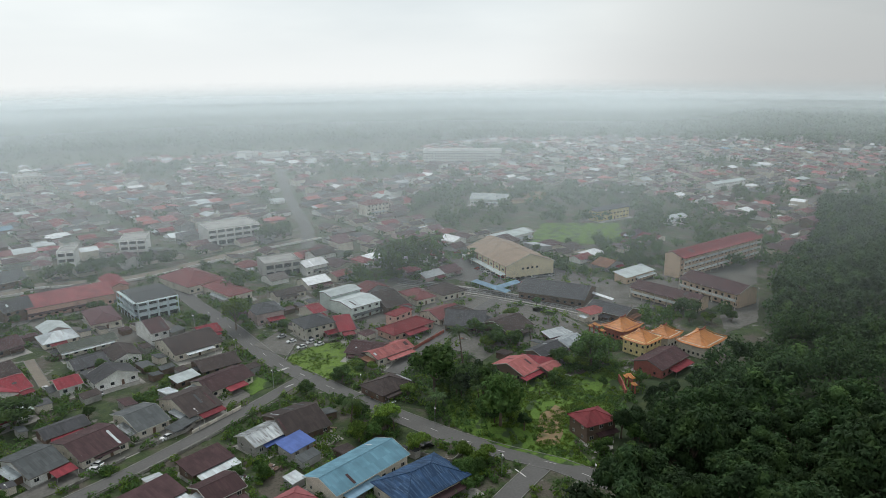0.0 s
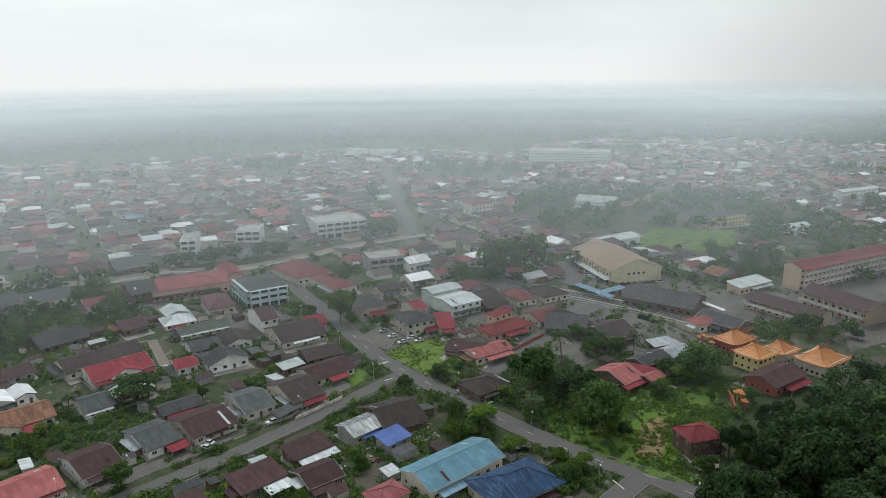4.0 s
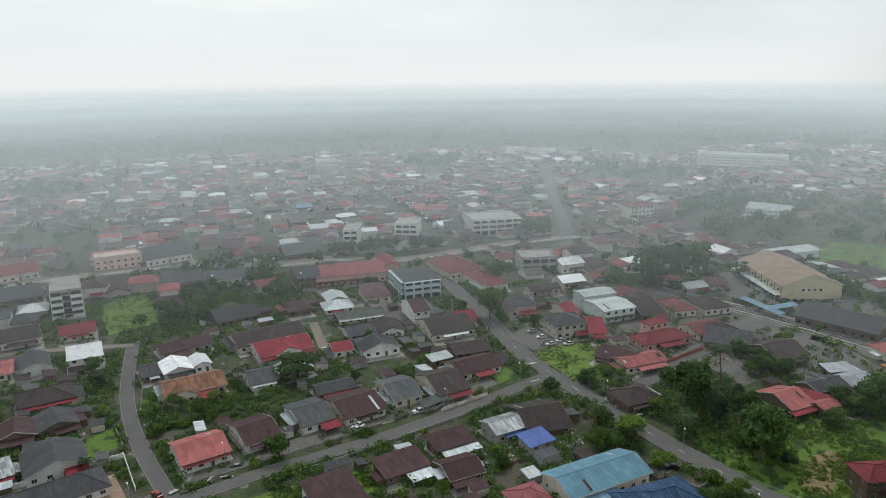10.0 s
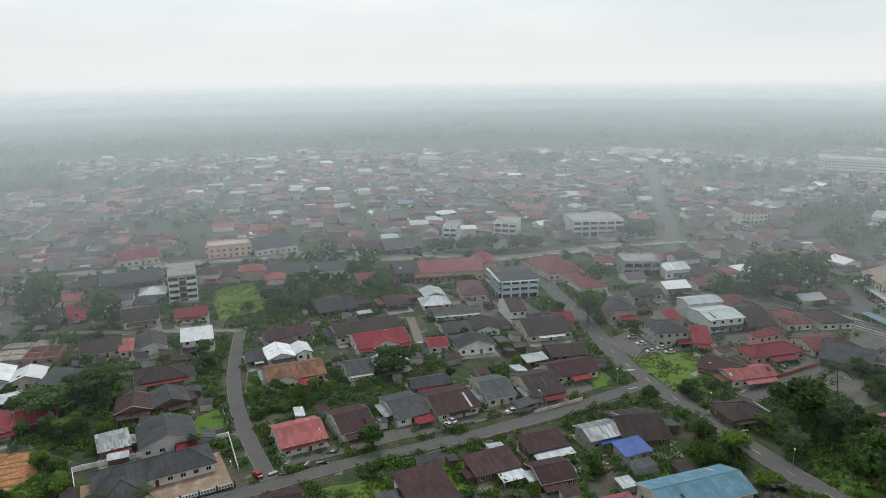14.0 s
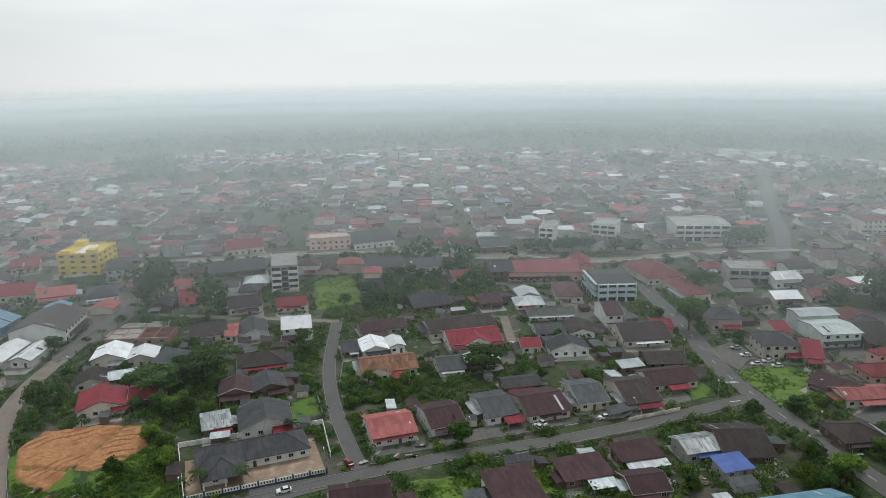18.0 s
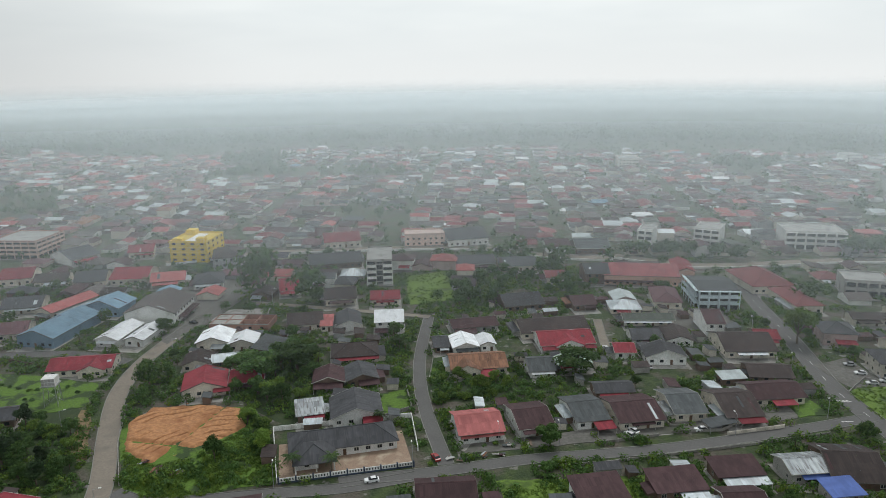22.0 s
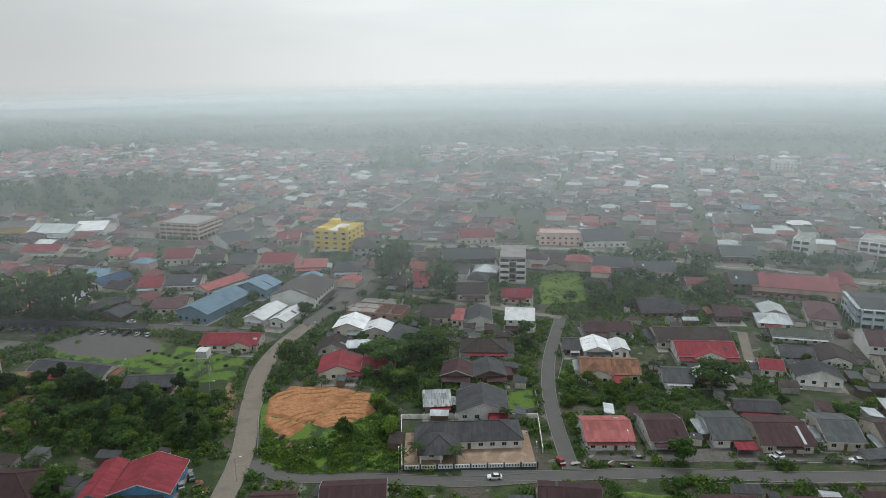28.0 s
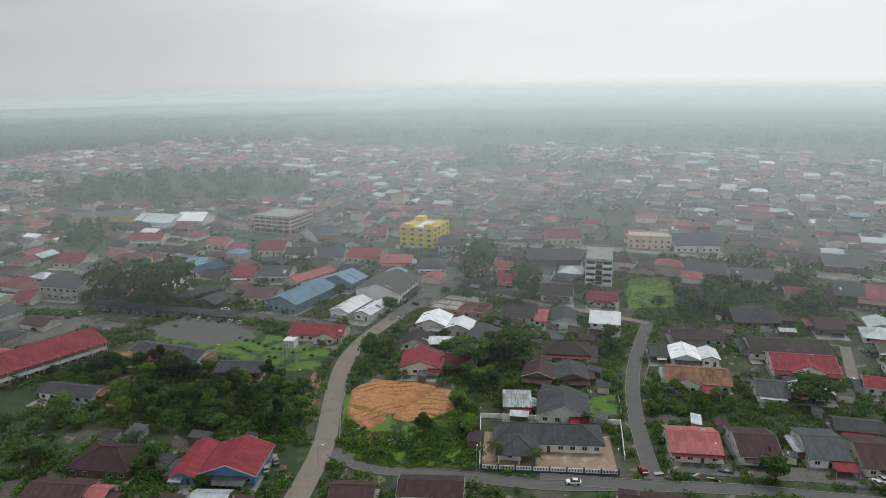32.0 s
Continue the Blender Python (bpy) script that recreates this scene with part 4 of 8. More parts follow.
plot("grass_plot", [(209.3, 176.5), (222.9, 182.9), (236.5, 168.9), (223.0, 147.2), (211.0, 140.8), (201.1, 149.7)], MEADOW, "fenced plot of bright green grass")
def furrowed(name, ring, mat, label):
    """Bare earth with the curved tracks of a digger pressed into it."""
    xs, ys = [p[0] for p in ring], [p[1] for p in ring]
    x0, x1, y0, y1 = min(xs), max(xs), min(ys), max(ys)
    n, m = int((x1 - x0) / 0.3), int((y1 - y0) / 0.3)
    cx, cy = (x0 + x1) / 2 + 9, y0 - 14
    verts, track_shade = [], []
    for j in range(m + 1):
        for i in range(n + 1):
            x, y = x0 + (x1 - x0) * i / n, y0 + (y1 - y0) * j / m
            edge = min(abs((x - a[0]) * (b[1] - a[1]) - (y - a[1]) * (b[0] - a[0])) / math.dist(a, b) for a, b in zip(ring, ring[1:] + ring[:1]))
            inside = 1 if in_ring(x, y, ring) else -1
            r = math.hypot(x - cx, y - cy) + 2.2 * noise.noise(Vector((x * 0.09, y * 0.09, 0)))
            track = max(0.0, math.sin(r * 1.9)) ** 12 * smoothstep(-0.15, 0.2, noise.noise(Vector((x * 0.11, y * 0.11, 7))))
            rough = 0.22 * noise.noise(Vector((x * 0.35, y * 0.35, 2))) + 0.1 * noise.noise(Vector((x * 1.1, y * 1.1, 4)))
            lift = smoothstep(-0.6, 1.6, edge * inside + 0.8 * noise.noise(Vector((x * 0.3, y * 0.3, 9))))
            # mask that darkens the groove bottoms as shade would
            track_shade.append(track)
            verts.append((x, y, -0.3 + lift * (1.15 + 1.3 * rough - 1.15 * track)))
    w = n + 1
    faces = [(j * w + i, j * w + i + 1, (j + 1) * w + i + 1, (j + 1) * w + i) for j in range(m) for i in range(n)]
    faces = [f for f in faces if max(verts[k][2] for k in f) > -0.25]
    me = mesh_of(name, verts, faces, mat, True)
    me.attributes.new("track_shade", "FLOAT", "POINT").data.foreach_set("value", track_shade)
    ob = new(name, me)
    return tagged(ob, label, "soil", kind="structure")


furrowed("bare_plot", [(-33.1, 239.7), (-26.1, 248.2), (-9.1, 244.8), (3.3, 237.8), (4.3, 223.4), (-2.6, 218.4), (-11.9, 214.7), (-17.7, 218.0), (-24.3, 208.7), (-32.6, 220.3)], SOIL, "cleared plot of bare orange soil with curved tracks")
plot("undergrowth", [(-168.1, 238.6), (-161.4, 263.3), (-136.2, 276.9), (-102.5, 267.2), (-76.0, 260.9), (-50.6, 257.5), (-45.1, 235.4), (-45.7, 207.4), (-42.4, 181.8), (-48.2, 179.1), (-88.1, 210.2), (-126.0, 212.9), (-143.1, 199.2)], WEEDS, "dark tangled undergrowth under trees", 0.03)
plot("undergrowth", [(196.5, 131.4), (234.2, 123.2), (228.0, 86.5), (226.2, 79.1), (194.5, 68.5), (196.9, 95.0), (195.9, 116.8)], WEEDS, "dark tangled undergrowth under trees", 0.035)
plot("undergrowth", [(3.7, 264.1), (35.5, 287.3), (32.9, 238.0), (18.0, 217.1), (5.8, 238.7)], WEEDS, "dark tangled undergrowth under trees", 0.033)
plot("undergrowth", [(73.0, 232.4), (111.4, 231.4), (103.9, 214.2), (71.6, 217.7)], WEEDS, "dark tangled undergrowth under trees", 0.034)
plot("weed_plot", [(-35.8, 235.2), (-25.7, 244.2), (3.3, 238.7), (8.9, 234.0), (11.1, 209.7), (10.5, 188.0), (-13.8, 186.4), (-30.1, 192.9)], GRASS, "weedy green plot beside the bare soil", 0.04)
plot("lawn", [(51.8, 232.0), (61.5, 232.7), (59.2, 216.9), (48.6, 214.4)], GRASS, "small mown lawn behind a wall", 0.04)
plot("lawn", [(72.3, 236.9), (78.8, 256.5), (86.7, 257.4), (78.7, 236.8)], GRASS, "small mown lawn behind a wall", 0.04)
plot("green_field", [(100.0, 372.1), (126.5, 376.4), (112.9, 324.9), (88.2, 323.4)], MEADOW, "overgrown green field", 0.03)
plot("sports_field", [(435.2, 155.5), (502.1, 166.3), (524.9, 113.9), (462.6, 93.8)], GRASS, "flat green sports field", 0.03)
plot("slope_grass", [(213.4, 110.0), (244.3, 98.6), (236.2, 72.9), (261.7, 54.9), (248.1, 44.6), (217.8, 46.7), (197.6, 52.6), (185.7, 42.4), (182.9, 51.3), (185.4, 75.4), (190.1, 91.4)], GRASS, "bright grass on a bank", 0.05)
plot("lawn", [(289.6, 138.1), (307.9, 131.6), (294.7, 122.0), (272.1, 123.9)], GRASS, "rough green grass beside the road", 0.06)
plot("lawn", [(273.8, 110.6), (285.2, 102.5), (274.4, 92.1), (261.7, 100.9)], GRASS, "rough green grass beside the road", 0.06)
plot("lawn", [(321.5, 109.1), (322.2, 96.6), (308.5, 94.8), (309.0, 106.0)], GRASS, "rough green grass beside the railway", 0.06)
plot("dirt_strip", [(-48.7, 219.5), (-49.5, 255.0), (-45.7, 252.7), (-43.1, 219.0)], DIRT, "strip of tan rubble beside the road", 0.05)
plot("dirt_yard", [(-142.3, 278.5), (-127.3, 277.1), (-103.3, 225.4), (-114.7, 224.5), (-131.9, 251.6)], DIRT, "bare tan earth behind the school", 0.05)
plot("building_site", [(-5.2, 335.4), (3.3, 347.9), (23.2, 343.2), (16.0, 315.4), (-2.4, 317.2)], SLAB, "pale rubble and slabs of a building site", 0.06)
plot("roadside_slab", [(-15.3, 279.8), (-5.0, 309.8), (3.4, 318.2), (-1.2, 295.2), (-9.6, 266.3), (-15.2, 251.9)], SLAB, "pale concrete strip beside the road", 0.05)
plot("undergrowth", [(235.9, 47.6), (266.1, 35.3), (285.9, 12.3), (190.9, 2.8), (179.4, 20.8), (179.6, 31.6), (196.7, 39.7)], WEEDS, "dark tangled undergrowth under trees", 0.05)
plot("dirt_track", [(209.7, 67.9), (219.0, 64.9), (217.4, 61.3), (192.8, 55.6), (191.4, 62.6)], DIRT, "worn track of tan earth", 0.09)
plot("car_park", [(-133.5, 304.9), (-121.2, 321.0), (-93.7, 308.7), (-81.7, 292.2), (-96.3, 283.7), (-118.5, 292.1)], ASPHALT, "grey asphalt car park", 0.05)
plot("hall_yard", [(342.6, 169.0), (336.8, 135.6), (356.8, 104.1), (383.3, 112.2), (390.7, 172.9), (378.8, 182.9)], ASPHALT, "asphalt yard round the hall", 0.04)
plot("grass_plot", [(-125.4, 301.0), (-97.1, 305.0), (-70.9, 293.0), (-46.2, 276.2), (-48.6, 257.2), (-66.7, 256.5), (-98.0, 276.0), (-125.2, 290.7)], GRASS, "park lawn with hedges", 0.03)
plot("grass_verge", [(192.8, 181.9), (190.8, 166.3), (179.3, 167.9), (184.2, 183.8)], GRASS, "rough green verge at the street corner", 0.05)
plot("rubble_patch", [(-137.4, 270.5), (-133.1, 276.1), (-120.9, 267.1), (-119.1, 258.2), (-132.6, 263.8)], DIRT, "bare earth with pale rubble", 0.06)
plot("ball_court", [(442.6, 182.1), (482.8, 171.6), (474.3, 161.4), (435.6, 171.8)], SLAB, "pale concrete ball court beside the sports field", 0.05)
plot("bare_lot", [(581.9, 262.9), (641.0, 255.6), (633.2, 205.5), (586.5, 192.2), (560.4, 222.7)], DIRT, "pale bare building lot", 0.05)
plot("weed_plot", [(69.3, 167.1), (96.6, 158.8), (115.9, 154.8), (106.4, 142.8), (89.3, 147.9), (68.6, 157.5)], MEADOW, "weedy green plot below the street", 0.04)

plot("paved_yard", [(242.3, 158.0), (245.2, 182.7), (267.6, 209.0), (305.6, 216.6), (330.7, 195.3), (334.8, 165.1), (325.3, 137.3), (309.0, 89.4), (293.9, 69.2), (277.2, 79.7), (264.6, 100.8), (242.9, 104.5), (252.3, 127.2)], PAVING, "patchy grey paving and hard earth between houses", 0.0)
plot("paved_yard", [(178.4, 302.1), (201.1, 323.7), (199.4, 273.3), (229.2, 262.8), (214.7, 240.2), (183.2, 232.5), (171.2, 258.1)], PAVING, "patchy grey paving and hard earth between houses", 0.0)
plot("paved_yard", [(349.0, 133.9), (383.3, 112.2), (375.8, 74.7), (322.3, 60.3), (300.8, 71.0), (316.1, 103.1)], PAVING, "grey yard beside the railway", 0.0)
plot("school_yard", [(374.5, 77.5), (408.6, 56.1), (447.8, 13.4), (404.8, 10.9), (345.1, 30.0), (334.6, 62.9)], PAVING, "pale hard school yard", 0.0)
plot("school_yard", [(339.5, 23.0), (374.2, 7.8), (338.4, 7.0), (317.4, 18.5)], PAVING, "grey bare clearing by the trees", 0.0)
plot("paved_yard", [(-20.2, 393.7), (5.9, 404.5), (14.5, 370.3), (-6.3, 333.4), (-24.1, 310.1), (-27.3, 317.8), (-12.4, 351.5)], PAVING, "grey roadside paving", 0.0)
plot("paved_yard", [(64.7, 183.6), (115.8, 174.6), (128.7, 173.9), (130.5, 179.6), (115.0, 183.8), (70.1, 188.1)], PAVING, "concrete and earth front yards", 0.0)
plot("paved_yard", [(128.7, 173.9), (178.1, 167.4), (183.1, 172.5), (154.3, 175.8), (130.5, 179.6)], PAVING, "concrete and earth front yards", 0.0)
plot("paved_yard", [(216.9, 199.8), (234.6, 200.7), (229.2, 175.8), (213.2, 178.6)], PAVING, "concrete forecourt with parked cars", 0.0)
plot("bus_yard", [(-211.4, 324.1), (-178.4, 322.9), (-143.4, 310.3), (-151.5, 299.9), (-162.7, 307.3), (-183.8, 278.3)], PAVING, "grey yard by the school", 0.0)


# ---- houses near and far ----
house(75.0, 195.7, -8, 15.3, 16.7, 3.4, "g", "pink", "white", porch=("pink", 0.0, 14.0, 1.2), annex=False)
house(93.0, 194.6, -7, 12.4, 18.4, 3.0, "g", "maroon", "white", rh=2.5, porch=("maroon", 0.0, 10.0, 2.5))
house(112.3, 193.2, -8, 11.9, 19.1, 3.0, "g", "grey", "white", rh=2.5, porch=("red", 3.0, 6.5, 5.0))
house(127.5, 187.7, -10, 16.0, 19.7, 3.0, "g", "maroon", "cream", rh=2.6, porch=("maroon", 0.0, 8.0, 1.5))
house(146.0, 186.7, -14, 11.7, 19.4, 3.0, "g", "grey", "cream", rh=2.6)
house(161.3, 180.0, -13, 13.1, 21.4, 3.0, "g", "brown", "cream", porch=("red", 1.5, 9.0, 3.5))
house(180.8, 183.4, -13, 19.4, 14.8, 3.0, "g", "maroon", "cream", porch=("red", 0.5, 8.0, 4.0))
house(94.5, 262.0, -10, 11.4, 14.2, 3.4, "G", "white", "white")
house(104.0, 261.0, -10, 7.4, 11.8, 3.2, "G", "white", "white", annex=False, porch=False)
house(92.7, 242.0, -12, 22.4, 16.5, 3.2, "g", "rust", "cream", porch=("red", 3.2, 6.5, 6.0), cross=[(-5.0, 11.5, 1.8)])
house(106.5, 282.9, -7, 21.4, 12.8, 3.0, "g", "maroon", "grey")
house(135.8, 252.6, -12, 23.5, 17.6, 3.2, "g", "red", "white", cross=[(0.5, 12.5, 1.6)])
house(137.9, 268.8, -9, 31.0, 18.4, 3.0, "g", "brown", "cream")
house(114.5, 231.5, -13, 10.7, 14.7, 2.9, "g", "grey", "white", porch=("white", 0.0, 9.0, 1.6))
house(128.4, 230.3, -11, 14.0, 8.3, 2.9, "G", "palegreen", "white")
house(32.3, 201.1, -5, 33.6, 13.4, 3.0, "h", "black", "white", rh=3.3, name="bungalow", yard=False, label="wide white bungalow under a charcoal hipped roof")
house(40.3, 219.8, -8, 17.6, 16.7, 3.2, "G", "black", "white", porch=("red", 5.0, 6.5, 4.0))
house(25.3, 224.0, -4, 9.8, 9.9, 2.8, "s", "striped", "wood")
house(49.9, 269.1, -10, 19.2, 15.1, 3.2, "h", "brown", "cream")
house(36.0, 247.9, -13, 12.3, 12.6, 3.0, "G", "maroon", "wood")
house(47.5, 246.6, -4, 12.5, 13.6, 3.0, "G", "black", "wood")
house(70.8, 294.3, -14, 13.4, 12.0, 5.8, "s", "white", "white")
house(78.8, 334.1, -14, 15.1, 15.2, 3.4, "g", "red", "cream", porch=("red", 0.0, 9.0, 2.0))
house(86.8, 378.7, -14, 14.0, 29.7, 13.0, "f", "concrete", "concretew", openings=False)
house(54.8, 306.6, -9, 11.4, 18.3, 3.3, "G", "black", "white")
house(36.0, 314.4, -6, 16.2, 17.9, 3.0, "g", "brown", "cream")
house(57.8, 344.5, -9, 16.3, 20.0, 3.4, "g", "brown", "cream")
house(-8.1, 258.9, -4, 16.1, 16.5, 3.2, "G", "red", "cream", porch=("red", 6.0, 6.0, 2.5))
house(7.3, 258.8, -11, 12.9, 13.5, 2.9, "g", "red", "wood")
house(-10.6, 281.2, -9, 11.8, 12.2, 3.0, "G", "brown", "cream", porch=("zinc", 3.0, 6.0, 3.5))
house(-3.5, 302.9, -14, 14.3, 15.6, 3.6, "G", "white", "cream")
house(-43.6, 325.0, -25, 11.4, 22.0, 3.4, "G", "white", "white", annex=False)
house(-33.0, 320.6, -25, 9.4, 20.0, 3.2, "G", "white", "white", porch=False, annex=False)
house(-27.9, 350.2, 71, 27.3, 24.7, 6.0, "g", "taupe", "white")
house(-69.5, 340.0, -27, 18.5, 34.0, 4.8, "G", "lightblue", "blue", porch=False, annex=False)
house(-52.0, 366.0, -27, 20.0, 16.0, 4.6, "G", "lightblue", "blue", porch=False, annex=False)
house(-53.3, 293.2, -10, 24.5, 14.7, 3.0, "g", "red", "cream", porch=False, annex=False, cross=[(5.0, 10.5, 2.2)])
house(-72.5, 376.5, 51, 29.1, 12.5, 3.6, "g", "pink", "cream")
house(-59.8, 187.6, -5, 17.1, 17.2, 3.4, "G", "red", "bluewall")
house(-72.6, 189.1, -4, 7.5, 19.7, 2.9, "G", "red", "bluewall")
house(-97.9, 190.4, -8, 19.9, 15.4, 3.0, "h", "maroon", "wood")
house(-161.8, 262.1, 52, 51.2, 19.8, 6.2, "g", "red", "tan", name="school_block", bands=2, yard=False, label="long two-storey school block under a red-brown roof")
house(-132.2, 236.4, -13, 22.5, 9.8, 3.0, "g", "black", "white")
house(-109.4, 271.2, -20, 33.4, 12.2, 3.0, "g", "black", "white")
house(-76.7, 254.9, -4, 18.0, 11.7, 3.0, "g", "black", "wood")
house(-24.3, 172.5, -4, 12.1, 8.5, 2.8, "g", "maroon", "wood")
house(-3.3, 173.6, -4, 18.0, 11.0, 2.8, "g", "maroon", "wood")
house(134.9, 146.5, -13, 14.4, 9.0, 2.8, "s", "maroon", "wood", porch=("zinc", 0.6, 13.0, 4.0))
house(91.8, 146.7, -9, 14.6, 15.4, 2.8, "s", "maroon", "white")
house(153.7, 141.2, -13, 13.0, 11.2, 3.6, "g", "striped", "concretew", porch=("royal", 1.5, 9.5, 1.8), annex=False, patches=0)
house(154.6, 128.6, -11, 10.2, 7.6, 2.9, "s", "royal", "concretew", porch=False, annex=False)
house(129.5, 110.5, -15, 11.0, 9.0, 3.2, "h", "salmonroof", "cream", porch=False, annex=False)
house(167.0, 138.1, -25, 15.7, 21.1, 2.8, "g", "brown", "wood", patches=9)
house(150.9, 103.2, -15, 28.5, 15.1, 4.0, "g", "teal", "cream", porch=("lightblue", -5.0, 13.0, 3.0))
house(152.8, 83.2, -22, 23.5, 16.4, 4.0, "h", "deepblue", "cream")
house(114.8, 146.3, -11, 15.3, 10.2, 2.8, "s", "maroon", "wood", porch=("zinc", 3.0, 8.0, 5.0))
house(259.0, 148.2, -19, 24.8, 12.5, 3.3, "h", "redschool", "salmon", porch=("red", 0.0, 12.0, 4.0))
house(231.2, 140.8, -20, 19.9, 11.3, 3.2, "g", "pink", "cream")
house(300.7, 164.8, -30, 12.4, 18.0, 3.4, "h", "brick", "cream")
house(284.5, 135.7, -19, 16.8, 14.7, 3.3, "h", "brown", "cream")
house(272.1, 183.5, -21, 18.1, 18.8, 6.2, "g", "palegrey", "palegreenw", rh=1.3)
house(239.4, 184.6, -26, 15.3, 15.0, 6.2, "h", "black", "beige", porch=("red", 5.0, 7.0, 4.0))
house(258.9, 199.8, -18, 7.8, 14.0, 3.4, "g", "red", "cream")
house(245.7, 217.1, -30, 14.3, 14.7, 5.6, "h", "black", "pinkish", porch=("red", 2.0, 8.0, 4.0))
house(272.6, 292.0, -14, 23.0, 32.3, 4.2, "h", "brick", "cream")
house(265.6, 259.7, -17, 14.0, 29.1, 4.2, "h", "brick", "cream")
house(312.4, 263.5, -35, 20.9, 18.7, 8.0, "f", "concrete", "concretew", openings=False)
house(321.8, 247.7, -20, 15.9, 15.0, 5.0, "g", "white", "white")
house(298.4, 228.2, -23, 14.8, 14.2, 3.4, "g", "white", "cream")
house(230.7, 277.8, -23, 19.4, 25.5, 9.6, "g", "grey", "whiteblue", rh=1.2, openings=False)
house(218.5, 322.2, -26, 39.8, 23.8, 5.5, "g", "salmonroof", "salmon")
house(243.5, 318.5, -26, 10.5, 25.0, 6.6, "G", "redschool", "salmon", openings=False, porch=False, annex=False)
house(209.8, 286.0, -27, 13.8, 24.7, 3.4, "h", "mauve", "cream")
house(204.6, 246.5, -20, 8.6, 20.7, 6.0, "g", "maroon", "white")
house(202.7, 223.3, -19, 21.2, 22.5, 3.2, "g", "brown", "cream", porch=("zinc", 0.0, 12.0, 2.5))
house(217.0, 226.7, -23, 10.3, 12.6, 3.2, "g", "red", "cream")
house(165.6, 224.3, -20, 16.7, 11.8, 3.4, "G", "black", "white")
house(153.5, 234.5, -20, 9.0, 11.5, 3.0, "g", "red", "white")
house(183.4, 262.3, -21, 23.3, 10.2, 3.2, "g", "darkgreen", "cream")
house(203.1, 124.6, -18, 15.7, 13.5, 3.0, "h", "brown", "wood")
house(238.3, 87.3, -18, 11.6, 16.4, 3.2, "g", "pink", "wood", porch=("red", 0.0, 14.0, 3.0))
house(243.1, 76.0, -18, 8.8, 6.5, 3.2, "g", "pink", "wood")
house(205.0, 48.6, -38, 12.4, 10.6, 6.0, "h", "redschool", "wood", porch=("maroon", 2.0, 8.0, 2.2), annex=False)
house(381.1, 146.2, -40, 32.4, 51.0, 7.5, "G", "tanroof", "creamhall", name="sports_hall", openings=False, yard=False, label="large cream hall with a shallow tan gabled roof")
house(430.5, 37.0, -27, 78.9, 11.5, 13.0, "g", "redschool", "tan", name="school_block", bands=4, yard=False, label="long four-storey school block under a red-brown roof")
house(350.8, 48.3, -112, 37.1, 12.3, 6.0, "g", "maroon", "tan", name="school_block", bands=2, yard=False, label="long two-storey school block under a red-brown roof")
house(369.0, 27.3, -120, 35.0, 15.5, 8.0, "g", "maroon", "tan", name="school_block", bands=2, yard=False, label="long two-storey school block under a red-brown roof")
house(336.3, 101.9, -90, 35.3, 24.4, 4.0, "g", "black", "wood")
house(318.0, 69.3, -105, 20.7, 15.0, 4.0, "g", "black", "wood")
house(364.5, 350.2, -30, 35.6, 25.4, 11.0, "f", "concrete", "white", openings=False)
house(309.1, 378.1, -49, 15.8, 19.7, 11.0, "f", "concrete", "white", openings=False)
house(268.7, 388.8, -45, 9.7, 15.6, 11.0, "f", "concrete", "white", openings=False)
house(811.0, 377.0, -69, 97.6, 30.0, 14.0, "f", "concrete", "white")
house(482.0, 303.8, -24, 22.5, 14.2, 9.0, "h", "brick", "cream")
house(-11.2, 461.6, 67, 27.3, 23.7, 12.5, "f", "yellow", "yellow", name="yellow_building", openings=False, yard=False, label="bright yellow four-storey block with a stepped flat roof")
house(-115.7, 511.6, -22, 30.6, 30.0, 11.0, "f", "concrete", "brickpink", openings=False)
house(133.0, 444.5, -14, 26.6, 14.3, 7.5, "f", "palepink", "palepink")
house(159.4, 441.4, -4, 28.5, 28.8, 4.5, "g", "black", "white")
house(-222.0, 418.7, -4, 18.0, 21.6, 3.2, "g", "red", "cream")
house(-182.0, 405.0, 12, 22.0, 16.0, 6.4, "h", "mauve", "ochre")
house(-172.8, 374.7, -4, 24.7, 14.8, 3.2, "g", "pink", "cream")
house(-144.4, 366.6, 37, 16.2, 8.0, 6.2, "s", "white", "white")
house(-142.8, 406.1, -4, 12.1, 18.2, 3.4, "g", "lightblue", "cream")
house(-135.0, 393.7, 55, 20.5, 14.8, 3.4, "g", "deepblue", "cream")
house(-108.9, 383.9, -4, 12.7, 19.4, 3.2, "g", "red", "cream")
house(-92.4, 385.7, -4, 18.6, 19.0, 3.2, "g", "black", "cream")
house(-90.4, 346.5, -4, 16.9, 17.4, 3.2, "g", "mauve", "cream")
house(-125.0, 348.8, 46, 24.7, 8.1, 3.2, "g", "black", "wood")
house(-193.8, 359.4, -14, 24.6, 22.1, 6.2, "g", "black", "beige")
house(-209.6, 346.5, -4, 10.3, 14.5, 3.0, "g", "red", "cream")
house(-197.9, 470.1, -4, 24.1, 17.4, 4.0, "g", "red", "cream")
house(-146.3, 457.7, -4, 14.5, 17.4, 3.2, "g", "pink", "cream")
house(-106.3, 441.6, -4, 17.4, 21.6, 4.0, "g", "red", "cream")
house(-210.2, 524.4, -14, 32.1, 24.7, 5.0, "g", "palegrey", "white")
house(-186.3, 528.8, -4, 21.8, 25.8, 5.0, "g", "white", "white")
house(-254.0, 536.0, 12, 48.4, 26.0, 7.0, "g", "taupe", "ochre", openings=False, rh=2.2)
house(-104.5, 174.2, -6, 16.8, 10.7, 2.8, "g", "maroon", "wood")
house(-93.1, 173.1, -10, 6.7, 6.5, 2.8, "g", "pink", "wood")
